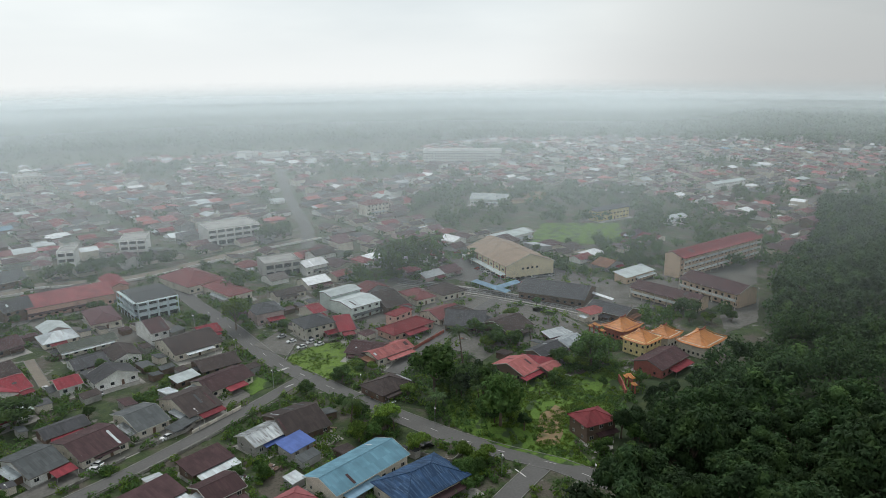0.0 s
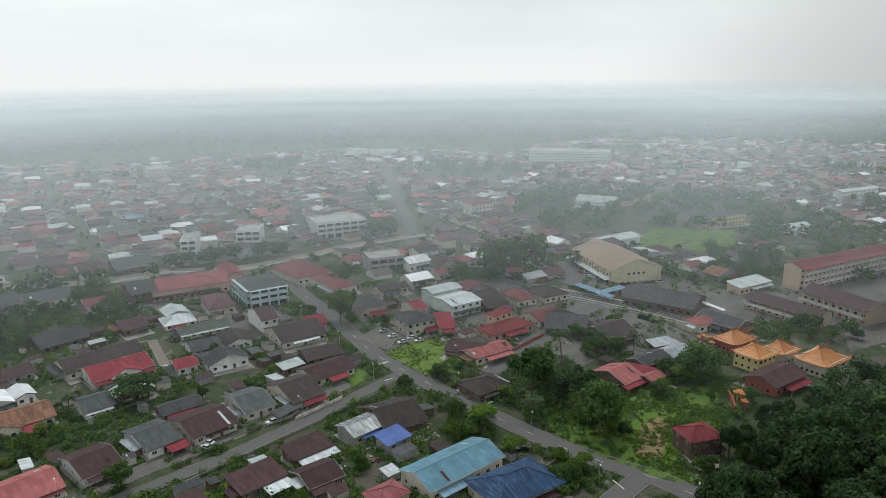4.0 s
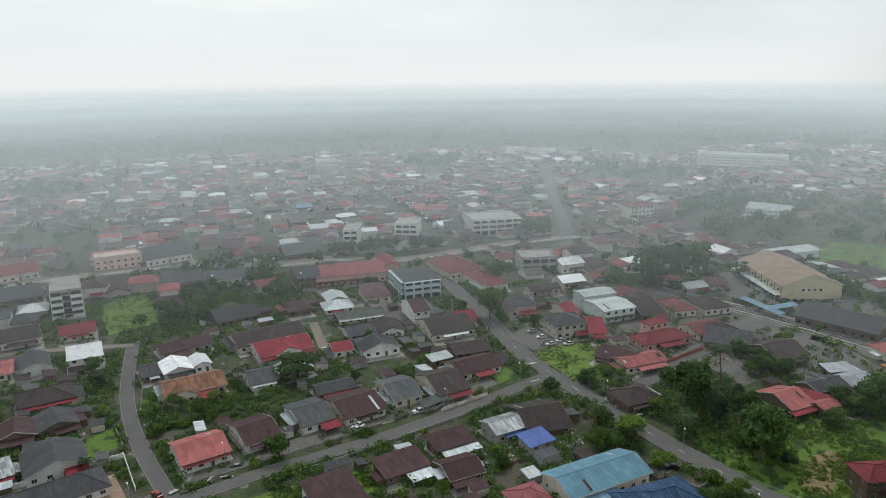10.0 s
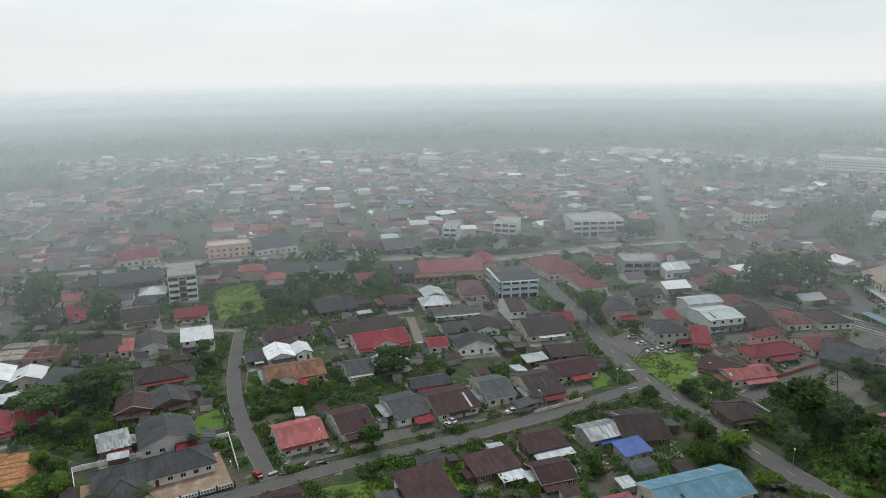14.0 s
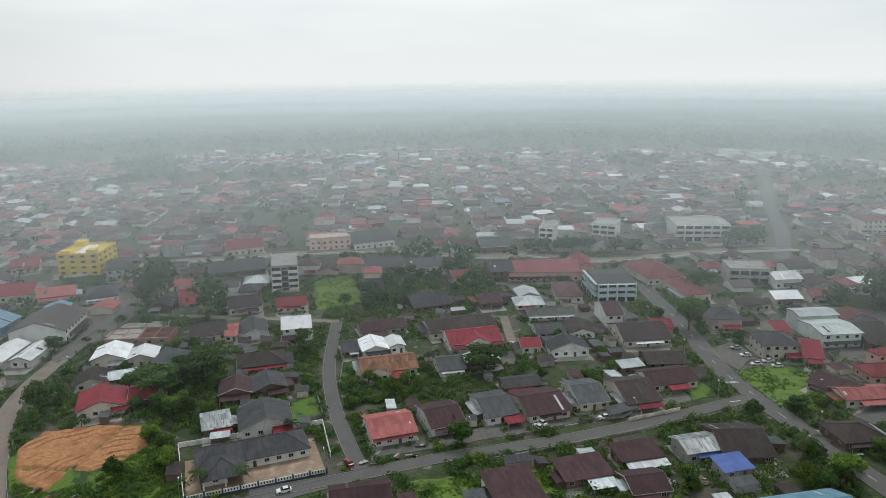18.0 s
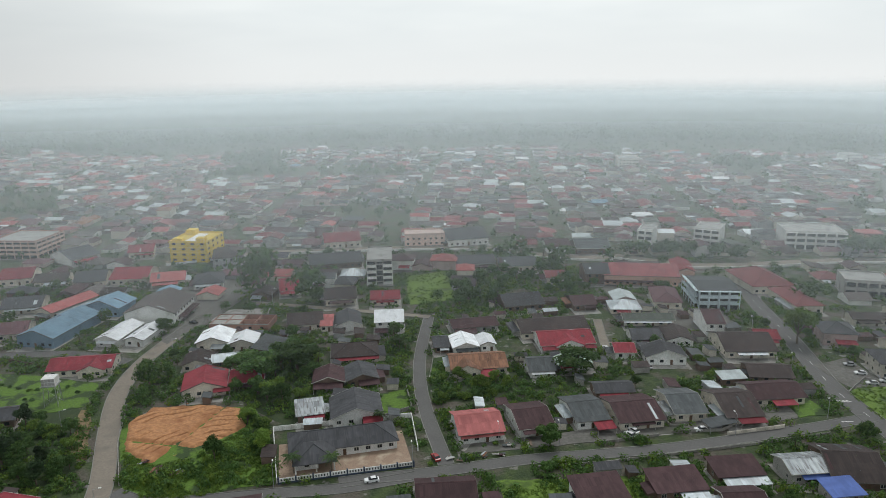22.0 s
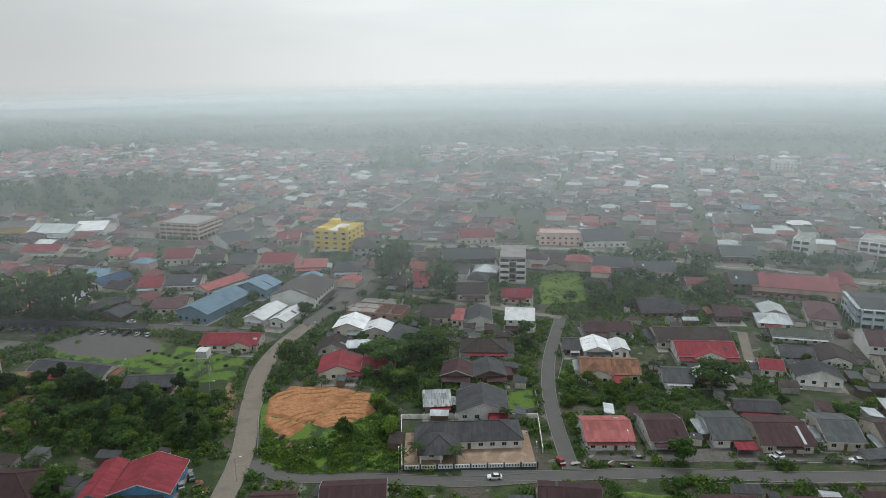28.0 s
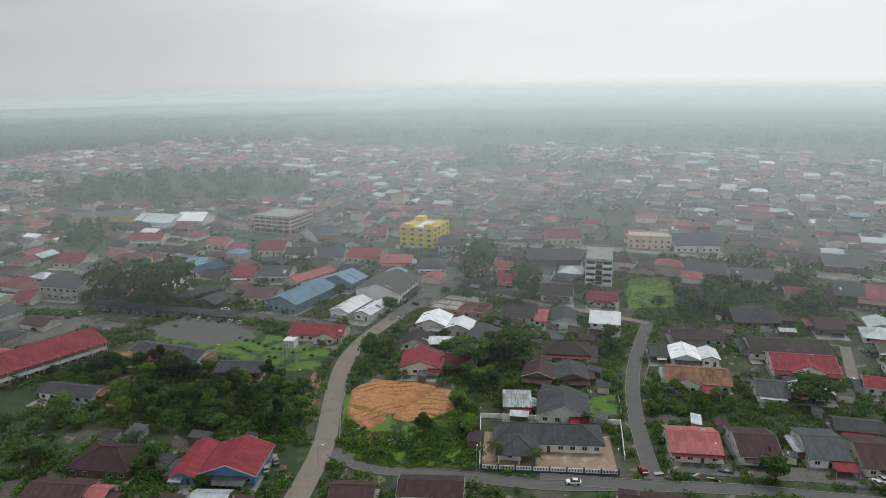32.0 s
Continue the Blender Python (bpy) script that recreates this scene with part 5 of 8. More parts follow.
house(-61.8, 169.8, -4, 10.4, 6.6, 3.0, "g", "zinc", "wood")
house(-45.0, 421.6, -14, 20.8, 23.4, 3.4, "g", "red", "cream")
house(-26.2, 407.6, -4, 18.4, 17.8, 3.4, "g", "pink", "cream")
house(-5.2, 396.6, -4, 16.5, 20.0, 3.2, "h", "black", "white")
house(6.6, 439.5, -4, 18.2, 24.1, 6.2, "h", "brown", "grey")
house(-84.2, 479.9, 39, 19.8, 25.6, 4.0, "g", "black", "white")
house(-44.9, 479.0, -4, 15.7, 18.0, 4.0, "g", "red", "cream")
house(-87.3, 428.9, -4, 17.7, 16.7, 3.4, "g", "brown", "cream")
house(-66.6, 423.1, -4, 16.5, 21.6, 3.4, "g", "black", "cream")
house(34.9, 370.5, -4, 10.4, 21.6, 3.0, "g", "red", "cream")
house(80.0, 462.4, -4, 24.4, 23.2, 4.2, "g", "red", "cream")
house(66.9, 413.4, -4, 31.5, 22.9, 3.4, "g", "black", "wood")
house(144.3, 380.5, -14, 23.7, 19.9, 3.4, "g", "black", "cream")
house(165.7, 368.3, -16, 22.3, 19.4, 3.4, "g", "grey", "cream")
house(197.3, 331.0, -17, 16.2, 20.0, 6.0, "g", "black", "wood")
house(175.2, 338.3, -16, 11.3, 14.0, 3.2, "g", "brick", "cream")
house(139.6, 305.7, -6, 20.2, 19.9, 3.0, "g", "black", "wood")
house(167.2, 294.1, -11, 12.2, 15.9, 3.0, "g", "maroon", "wood")
house(85.7, 266.8, -11, 7.0, 13.4, 2.8, "g", "black", "wood")
house(207.1, 398.3, -15, 16.0, 18.5, 4.0, "g", "maroon", "white")
house(226.4, 388.9, -17, 22.2, 22.5, 4.0, "g", "grey", "wood")
house(130.1, 204.5, -15, 14.6, 10.0, 2.8, "g", "black", "wood")
house(175.9, 197.4, -12, 10.0, 6.0, 3.0, "s", "palegrey", "wood", porch=False, annex=False)
house(126.2, 133.6, -16, 11.7, 12.2, 2.8, "g", "maroon", "wood")
house(367.9, 192.4, -12, 12.5, 13.6, 6.0, "h", "red", "white")
house(383.8, 216.3, -23, 21.4, 12.9, 5.0, "h", "brick", "white")
house(345.4, 227.0, -20, 8.9, 13.7, 3.5, "h", "salmonroof", "cream")
house(314.8, 223.0, -12, 12.0, 10.1, 3.5, "g", "brick", "cream")
house(276.5, 228.3, -24, 17.4, 10.0, 3.4, "g", "brown", "cream")
house(437.2, 167.1, -23, 36.3, 9.6, 5.0, "s", "palegrey", "white")
house(561.5, 234.2, -81, 32.4, 21.5, 5.0, "g", "palegrey", "white")
house(539.7, 124.9, -30, 36.0, 10.0, 8.0, "h", "black", "paleyellow")
house(545.8, 77.9, -30, 22.6, 10.0, 4.0, "g", "palegrey", "white")
house(723.5, 57.0, -30, 49.9, 10.0, 6.0, "g", "palegrey", "white")
house(383.9, 72.8, -25, 25.4, 9.7, 4.0, "s", "palegrey", "tan")
house(312.3, 77.1, -30, 12.2, 9.8, 4.0, "h", "pink", "cream")
house(272.6, 77.1, -20, 12.7, 10.0, 3.0, "g", "zinc", "wood")
house(260.1, 82.8, -20, 16.2, 10.0, 3.0, "g", "black", "wood")
house(267.5, 38.0, -20, 20.6, 13.5, 4.0, "g", "maroon", "redwall", porch=("red", 2.0, 14.0, 3.5))
house(732.3, 611.0, -24, 23.2, 30.0, 8.0, "f", "concrete", "white")
house(729.8, 655.8, -24, 17.8, 30.0, 8.0, "f", "concrete", "white")
house(464.9, 721.2, -24, 22.6, 30.0, 10.0, "f", "concrete", "cream")
house(249.4, 176.4, -40, 8.0, 21.9, 3.2, "g", "red", "cream")
house(278.3, 196.8, -21, 18.8, 11.7, 7.6, "g", "palegrey", "palegreenw", rh=1.0)
house(265.8, 155.6, -11, 13.2, 6.9, 6.5, "h", "redschool", "salmon")
house(314.3, 155.7, -27, 15.5, 17.4, 3.4, "h", "brown", "cream")
house(286.8, 177.3, -24, 13.2, 26.8, 3.3, "g", "brown", "wood")
house(7.9, 296.3, -14, 12.1, 12.6, 3.4, "G", "white", "cream")
house(-0.5, 279.9, -4, 10.1, 9.4, 2.8, "g", "zinc", "wood")
house(44.8, 306.4, -14, 6.0, 11.1, 2.9, "s", "pink", "cream")
house(53.8, 164.2, -14, 16.8, 11.3, 2.8, "g", "maroon", "wood")
house(230.2, 149.7, -82, 15.2, 15.3, 2.8, "g", "maroon", "wood")
house(280.2, 127.8, -71, 18.8, 22.1, 3.0, "g", "black", "wood")
house(282.3, 141.6, -22, 16.6, 15.5, 3.0, "g", "brick", "cream")
house(280.3, 108.1, -22, 16.9, 19.6, 3.0, "g", "brown", "wood")
house(245.4, 81.2, -85, 15.1, 8.4, 2.6, "s", "red", "wood")
house(279.4, 84.5, -33, 11.8, 6.5, 2.6, "s", "zinc", "wood")

# ---- single trees ----
tree(10.2, 258.5, "round", 2.74, high=0.65)
tree(26.0, 263.5, "round", 2.63, high=0.65)
tree(-27.7, 265.0, "round", 1.49)
tree(17.3, 365.0, "round", 3.55)
tree(40.7, 344.9, "round", 2.52)
tree(-25.1, 324.1, "round", 1.11)
tree(-133.9, 333.7, "round", 3.67)
tree(-149.8, 338.5, "round", 3.31)
tree(-168.9, 343.6, "round", 2.93)
tree(92.6, 178.4, "round", 1.30, high=0.85)
tree(126.8, 224.5, "round", 2.41, high=0.6)
tree(26.1, 184.7, "palm", 1.00)
tree(15.9, 190.0, "palm", 1.08)
tree(176.0, 355.9, "palm", 1.81)
tree(207.9, 107.2, "round", 2.57)
tree(210.4, 89.2, "round", 1.77)
tree(196.6, 77.2, "round", 2.48)
tree(253.6, 62.2, "round", 2.44)
tree(194.4, 100.3, "palm", 1.34)
tree(237.4, 109.6, "palm", 1.74)
tree(178.9, 110.1, "bright", 1.46)
tree(169.5, 93.0, "bright", 1.22)
tree(173.7, 121.1, "palm", 1.58)
tree(228.1, 219.7, "bright", 2.22)
tree(309.5, 208.0, "round", 1.60)
tree(329.1, 190.7, "round", 3.27)
tree(339.3, 181.7, "round", 3.31)
tree(331.3, 199.3, "round", 2.84)

# ---- the temple ----
def curved_roof(w, d, rh, lift=0.7):
    """A hipped tile roof whose slopes sag and whose corners turn up."""
    g, n = Geo(), 8
    for j in range(n + 1):
        v = -1 + 2 * j / n
        for i in range(n + 1):
            u = -1 + 2 * i / n
            m = max(abs(v), max(0.0, (abs(u) * w / 2 - (w / 2 - d / 2)) / (d / 2)) if w > d else abs(u))
            z = rh * (1 - m) ** 1.35 + lift * (abs(u) * abs(v)) ** 5
            g.v.append((u * w / 2, v * d / 2, z))
    for j in range(n):
        for i in range(n):
            k = j * (n + 1) + i
            g.f.append((k, k + 1, k + n + 2, k + n + 1))
    k = len(g.v)
    g.v += [(x, y, z - 0.2) for x, y, z in g.v[:k]]
    g.f += [tuple(q + k for q in reversed(f)) for f in g.f[:n * n]]
    rim = [i for i in range(n + 1)] + [j * (n + 1) + n for j in range(1, n + 1)] + [n * (n + 1) + i for i in range(n - 1, -1, -1)] + [j * (n + 1) for j in range(n - 1, 0, -1)]
    g.f += [(a, a + k, b + k, b) for a, b in zip(rim, rim[1:] + rim[:1])]
    return g


def temple_hall(x, y, turn, w, d, ze, wall, label):
    h = thing("temple_hall", x, y, height(x, y), turn, label, "temple", "temple halls")
    HOUSES.append((x, y, max(w, d) / 2, turn, w, d))
    rh = 0.5 * min(w, d) / 2 + 0.8
    put("wall", Geo().box(-w / 2 + 0.9, w / 2 - 0.9, -d / 2 + 0.9, d / 2 - 0.9, 0, ze + 0.5).mesh("wall", WALL[wall]), h)
    r = put("roof", curved_roof(w, d, rh).mesh("roof", ROOF["orange"]), h, (0, 0, ze))
    ridge = max(0.6, w / 2 - d / 2) + 0.8
    g = Geo()
    for s in (-1, 1):
        g.slab((0, -0.15, rh + 0.45), (s * ridge, -0.15, rh + 0.95), (s * ridge, 0.15, rh + 0.95), (0, 0.15, rh + 0.45), 0.6)
    put("ridge", g.mesh("ridge", WALL["redpaint"]), r, label="red ridge with upturned ends")
    for sx in (-1, 1):
        for sy in (-1, 1):
            a, b = Vector((sx * (ridge - 0.8), 0, rh + 0.1)), Vector((sx * w / 2, sy * d / 2, 0.85))
            m = (a + b) / 2 - Vector((0, 0, rh * 0.16))
            put("hip_ridge", Geo().tube(a, m, 0.16, 0.16, 6).tube(m, b, 0.16, 0.12, 6).mesh("hip_ridge", ROOF["orange"]), r)
    n = max(2, int(w / 3))
    for s in range(int(ze // 3)):
        for i in range(n):
            window(h, (-w / 2 + 0.9 + (w - 1.8) * (i + 0.5) / n, -d / 2 + 0.9, 1.0 + 3 * s), 0)
            window(h, (-w / 2 + 0.9, -d / 2 + 0.9 + (d - 1.8) * (i + 0.5) / n, 1.0 + 3 * s), -90, (1.0, 1.1))
    return h


temple_hall(281.0, 48.0, -21, 13.5, 12.5, 6.0, "paleyellow", "yellow two-storey temple hall under an orange tiled roof")
temple_hall(296.0, 59.5, -21, 15.0, 12.0, 4.6, "redpaint", "temple hall with an orange tiled roof and red walls")
temple_hall(293.0, 41.0, -21, 12.0, 11.0, 5.0, "cream", "temple hall with an orange tiled roof and cream walls")
temple_hall(292.0, 26.0, -21, 18.0, 14.0, 5.0, "cream", "temple hall with curved orange roof beside a dark shed")


def temple_gate(x, y, turn):
    g = thing("temple_gate", x, y, 0, turn, "red temple gate with three small orange roofs", "gate")
    for px, top in ((-4.2, 3.6), (-1.6, 5.2), (1.6, 5.2), (4.2, 3.6)):
        put("pillar", Geo().box(px - 0.25, px + 0.25, -0.25, 0.25, 0, top).mesh("pillar", WALL["redpaint"]), g)
    put("beam", Geo().box(-4.4, 4.4, -0.2, 0.2, 3.0, 3.5).mesh("beam", WALL["redpaint"]), g)
    for px, z, w in ((0, 5.2, 4.6), (-3.4, 3.6, 2.8), (3.4, 3.6, 2.8)):
        put("roof", curved_roof(w, 1.8, 0.7, 0.3).mesh("roof", ROOF["orange"]), g, (px, 0, z))


temple_gate(290.5, 69.5, 60)
temple_gate(243.0, 44.5, 35)


# ---- the sports hall's piers and windows ----
def hall_fittings(x, y, turn, w, d, ze):
    h = thing("hall_facade", x, y, 0, turn, "cream wall bays of the hall between brown piers", "facade")
    for i in range(8):
        q = -d / 2 + 0.9 + (d - 1.8) * i / 7
        put("pier", Geo().box(-w / 2 + 0.25, -w / 2 + 0.70, q - 0.25, q + 0.25, 0, ze - 0.3).mesh("pier", WALL["brickpink"]), h)
        if i < 7:
            window(h, (-w / 2 + 0.685, q + (d - 1.8) / 14, 4.2), -90, (2.4, 1.3))
    for i in range(4):
        window(h, (-4.5 + 3 * i, -d / 2 + 0.685, 4.4), 0)
    put("canopy", Geo().slab((-w / 2 - 3.0, -d / 2, 3.0), (-w / 2 + 0.6, -d / 2, 3.3), (-w / 2 + 0.6, d / 2, 3.3), (-w / 2 - 3.0, d / 2, 3.0), 0.12).mesh("canopy", ROOF["palegrey"]), h)
    for i in range(9):
        q = -d / 2 + 0.5 + (d - 1) * i / 8
        put("post", Geo().box(-w / 2 - 2.8, -w / 2 - 2.6, q - 0.1, q + 0.1, 0, 2.9).mesh("post", FRAME), h)


hall_fittings(381.1, 146.2, -40, 32.4, 51.0, 7.5)


def canopy(x, y, turn, w, d, high, mat, label):
    c = thing("canopy", x, y, 0, turn, label, "canopy")
    put("roof", Geo().slab((-w / 2, -d / 2, high - 0.25), (w / 2, -d / 2, high - 0.25), (w / 2, d / 2, high + 0.25), (-w / 2, d / 2, high + 0.25), 0.1).mesh("roof", ROOF[mat]), c)
    n = max(2, int(w / 5))
    for i in range(n):
        q = -w / 2 + 0.2 + (w - 0.4) * i / (n - 1)
        for s, t in ((-1, high - 0.35), (1, high + 0.13)):
            p = s * (d / 2 - 0.15)
            put("post", Geo().box(q - 0.06, q + 0.06, p - 0.06, p + 0.06, 0, t).mesh("post", STEEL), c)
    return c


canopy(329.6, 136.5, -114, 26.8, 4.0, 3.2, "lightblue", "long pale blue canopy on steel posts")
canopy(334.7, 129.8, -21, 20.2, 4.0, 3.2, "lightblue", "pale blue canopy over the hall entrance")
canopy(340.8, 83.9, -119, 25.5, 1.6, 3.0, "white", "narrow white covered walkway")
canopy(-135.0, 326.5, -15, 84.0, 5.0, 2.7, "black", "long dark roof over a row of parked cars")
canopy(149.6, 171.1, -0, 11.1, 5.0, 2.6, "grey", "car shelter with a grey slatted roof")


# ---- the yellow block: bands of windows and a stepped roof ----
def yellow_block(x, y, turn, w, d, ze):
    f = thing("roof_terrace", x, y, ze + 0.1, turn, "yellow stair towers on the flat roof", "stair tower")
    put("stair_tower", Geo().box(-w / 2 + 1, -w / 2 + 6, -d / 2 + 2, -d / 2 + 7, 0, 2.4).mesh("stair_tower", WALL["yellow"]), f)
    put("stair_tower", Geo().box(w / 2 - 7, w / 2 - 1, d / 2 - 8, d / 2 - 2, 0, 3.0).mesh("stair_tower", WALL["yellow"]), f)
    put("terrace_slab", Geo().box(-w / 2 + 3, w / 2 - 4, -d / 2 + 8, d / 2 - 9, 0.01, 0.2).mesh("terrace_slab", WALL["white"]), f)
    put("stair_tower", Geo().box(-w / 2 + 1, -w / 2 + 5, d / 2 - 8, d / 2 - 2, 0, 2.0).mesh("stair_tower", WALL["yellow"]), f)
    b = thing("yellow_facade", x, y, 0, turn, "rows of dark windows on the yellow block", "facade")
    for s in range(4):
        z = 1.0 + 3.3 * s
        for i in range(4):
            window(b, (-w / 2 + 0.12 + w * (i + 0.5) / 4, -d / 2 + 0.11, z), 0, (2.4, 1.3))
        for i in range(4):
            window(b, (-w / 2 + 0.11, -d / 2 + d * (i + 0.5) / 4, z), -90, (2.4, 1.3))
        put("ledge", Geo().box(-w / 2 - 0.35, -w / 2 + 0.1, -d / 2 + 0.11, d / 2 + 0.3, z + 1.7, z + 1.9).mesh("ledge", WALL["yellow"]), b)
        put("ledge", Geo().box(-w / 2 - 0.3, w / 2 + 0.3, -d / 2 - 0.35, -d / 2 + 0.1, z + 1.7, z + 1.9).mesh("ledge", WALL["yellow"]), b)


yellow_block(-11.2, 461.6, 67, 27.3, 23.7, 12.5)


# ---- a house shell under construction ----
def shell_house(x, y, turn, w, d):
    s = thing("house_shell", x, y, 0, turn, "unfinished brick house shell without a roof", "building")
    HOUSES.append((x, y, max(w, d) / 2, turn, w, d))
    brick, top = WALL["brickpink"], SLAB
    for i in range(5):
        q = -w / 2 + (w - 0.3) * i / 4
        put("wall", Geo().box(q, q + 0.3, -d / 2 + 0.31, d / 2 - 0.31, 0, 3.1).mesh("wall", brick), s)
    for j, q in enumerate((-d / 2, 0, d / 2 - 0.3)):
        if j == 1:
            for i in range(4):
                a = -w / 2 + 0.31 + (w - 0.3) * i / 4
                put("wall", Geo().box(a, a + (w - 0.3) / 4 - 0.32, q, q + 0.3, 0, 3.0).mesh("wall", brick), s)
        else:
            put("wall", Geo().box(-w / 2, w / 2, q, q + 0.3, 0, 3.1).mesh("wall", brick), s)
            put("ring_beam", Geo().box(-w / 2 - 0.05, w / 2 + 0.05, q - 0.05, q + 0.35, 3.1, 3.4).mesh("ring_beam", top), s)
            for i in range(5):
                a = -w / 2 + w * (i + 0.5) / 5
                put("window", WINDOWS[(1.5, 1.25)][1], s, (a, q - 0.0 if j == 0 else q + 0.3, 1.0), 0 if j == 0 else 180)
    put("floor_slab", Geo().box(-w / 2 + 0.32, 0, -d / 2 + 0.32, d / 2 - 0.32, 2.6, 2.75).mesh("floor_slab", SLAB), s)
    r = random.Random(3)
    for i in range(14):
        a, b = r.uniform(-w / 2, w / 2), r.choice((-d / 2 - 1.2, d / 2 + 1.2))
        put("scaffold_pole", Geo().tube((a, b, 0), (a + r.uniform(-0.2, 0.2), b, r.uniform(3.5, 4.6)), 0.06, 0.05, 5).mesh("scaffold_pole", BARK), s)


shell_house(8.9, 322.6, -22, 27.0, 14.0)


# ---- the bungalow's wall, gate and porch ----
def panel_fence(a, b, panels):
    a, b = Vector(a), Vector(b)
    turn = math.degrees(math.atan2(b.y - a.y, b.x - a.x))
    f = thing("panel_fence", a.x, a.y, 0, turn, "white panelled garden wall with dark posts", "fence")
    step = (b - a).length / panels
    navy = plain("navy_post_paint", (0.05, 0.07, 0.11))
    for i in range(panels + 1):
        put("post", Geo().box(i * step - 0.22, i * step + 0.22, -0.22, 0.22, 0, 2.1).mesh("post", navy), f)
        if i < panels:
            p = put("panel", Geo().box(i * step + 0.23, (i + 1) * step - 0.23, -0.1, 0.1, 0.55, 1.75).mesh("panel", WALL["white"]), f)
            put("footing", Geo().box(i * step + 0.23, (i + 1) * step - 0.23, -0.14, 0.14, 0, 0.549).mesh("footing", navy), f)
            for k in range(5):
                q = i * step + step * (k + 1) / 6
                put("slot", Geo().box(q - 0.16, q + 0.16, -0.125, 0.125, 0.85, 1.5).mesh("slot", GLASS), p)


panel_fence((11.0, 185.9), (49.8, 181.9), 8)


def wall_run(points, high, mat, label, thick=0.2):
    line = [Vector(p) for p in points]
    w = thing("garden_wall", line[0].x, line[0].y, 0, 0, label, "wall", "garden walls")
    for a, b in zip(line, line[1:]):
        a, b = a - line[0], b - line[0]
        d = (b - a).normalized()
        o = Vector((-d.y, d.x)) * thick / 2
        n = max(1, int((b - a).length / 3.0))
        for i in range(n):
            p, q = a + (b - a) * (i / n), a + (b - a) * ((i + 1) / n) - d * 0.3
            put("wall_panel", Geo().prism([(p.x - o.x, p.y - o.y), (q.x - o.x, q.y - o.y), (q.x + o.x, q.y + o.y), (p.x + o.x, p.y + o.y)][::1], 0, high).mesh("wall_panel", mat), w)
            e = q + d * 0.3
            put("pier", Geo().prism([(q.x - o.x * 1.5, q.y - o.y * 1.5), (e.x - o.x * 1.5, e.y - o.y * 1.5), (e.x + o.x * 1.5, e.y + o.y * 1.5), (q.x + o.x * 1.5, q.y + o.y * 1.5)], 0, high + 0.15).mesh("pier", mat), w)


wall_run([(10.6, 186.5), (12.5, 216.5)], 1.7, WALL["white"], "white side wall of the bungalow's yard")
wall_run([(12.5, 217.5), (57.5, 211.5), (53.5, 190.0)], 1.7, WALL["white"], "white back wall of the bungalow's yard")
wall_run([(84.0, 168.9), (105.0, 164.4), (134.7, 160.7), (160.7, 157.7), (179.5, 155.8)], 0.9, SLAB, "low broken concrete wall along the street")
wall_run([(148.7, 166.2), (169.3, 164.0)], 1.3, WALL["cream"], "cream garden wall with brown piers")
wall_run([(72.3, 236.9), (80.0, 235.8)], 1.0, SLAB, "low concrete wall round a lawn")
wall_run([(72.1, 237.9), (80.6, 259.2)], 1.2, SLAB, "concrete wall along the lane")
wall_run([(48.5, 214.0), (59.2, 216.9), (61.7, 232.7)], 1.5, SLAB, "concrete wall round a lawn")
wall_run([(-84.2, 312.3), (-66.7, 297.4), (-50.9, 286.1)], 1.3, WALL["wood"], "dark fence round a park lawn")
wall_run([(169.3, 97.3), (169.5, 81.8), (181.1, 80.4)], 1.2, SLAB, "pale garden wall of the blue-roofed house")
wall_run([(140.5, 104.6), (165.0, 98.8), (170.8, 98.1)], 1.3, SLAB, "pale garden wall of the blue-roofed house")
wall_run([(209.3, 176.5), (224.7, 183.6), (237.8, 169.2)], 0.9, SLAB, "low wall round the grass plot")
wall_run([(137.8, 197.1), (135.3, 176.9), (139.8, 175.6)], 0.9, SLAB, "low yard wall by the street")
wall_run([(133.2, 173.2), (149.0, 169.0), (153.9, 170.2)], 1.1, SLAB, "low yard wall by the street")
wall_run([(107.5, 175.1), (128.2, 173.2)], 0.9, SLAB, "low yard wall by the street")
wall_run([(265.3, 132.1), (233.8, 135.6)], 1.5, WALL["redpaint"], "red and white garden wall")
wall_run([(248.5, 50.0), (243.5, 47.5), (236.0, 44.5)], 2.6, WALL["redpaint"], "red stepped temple wall with stout piers", 0.5)
wall_run([(-34.6, 248.4), (-35.0, 226.5), (-32.1, 200.1)], 0.6, SLAB, "concrete drain wall beside the road")


def bungalow_front():
    b = thing("bungalow_porch", 22.5, 195.0, 0, -6, "tiled hipped porch on white columns", "porch")
    put("roof", hip_roof(13.0, 14.0, 2.9).mesh("roof", ROOF["black"]), b, (0, 0, 3.05))
    hips = Geo().tube((0, -0.6, 2.93), (0, 0.6, 2.93), 0.16, 0.16, 6)
    for sx in (-1, 1):
        hips.tube((0, -0.5, 2.93), (sx * 6.5, -7.0, 0.03), 0.16, 0.14, 6)
    put("ridge_cap", hips.mesh("ridge_cap", ROOF["grey"]), b, (0, 0, 3.05))
    put("wall", Geo().box(-5.6, 1.0, -4.6, 0.0, 0, 2.95).mesh("wall", WALL["white"]), b)
    window(b, (-2.3, -4.6, 0.95), 0)
    for px in (-5.6, 0.4, 5.6):
        put("column", Geo().box(px - 0.22, px + 0.22, -6.5, -6.06, 0, 2.9).mesh("column", WALL["white"]), b)
    t = put("terrace", Geo().box(-19, 20, -8.2, 12, -0.3, 0.05).mesh("terrace", plain("brown_terrace_tile", (0.25, 0.175, 0.125), stain=(0.42, 0.35, 0.26), stain_amount=0.6)), b, (8.5, 0, 0))


bungalow_front()


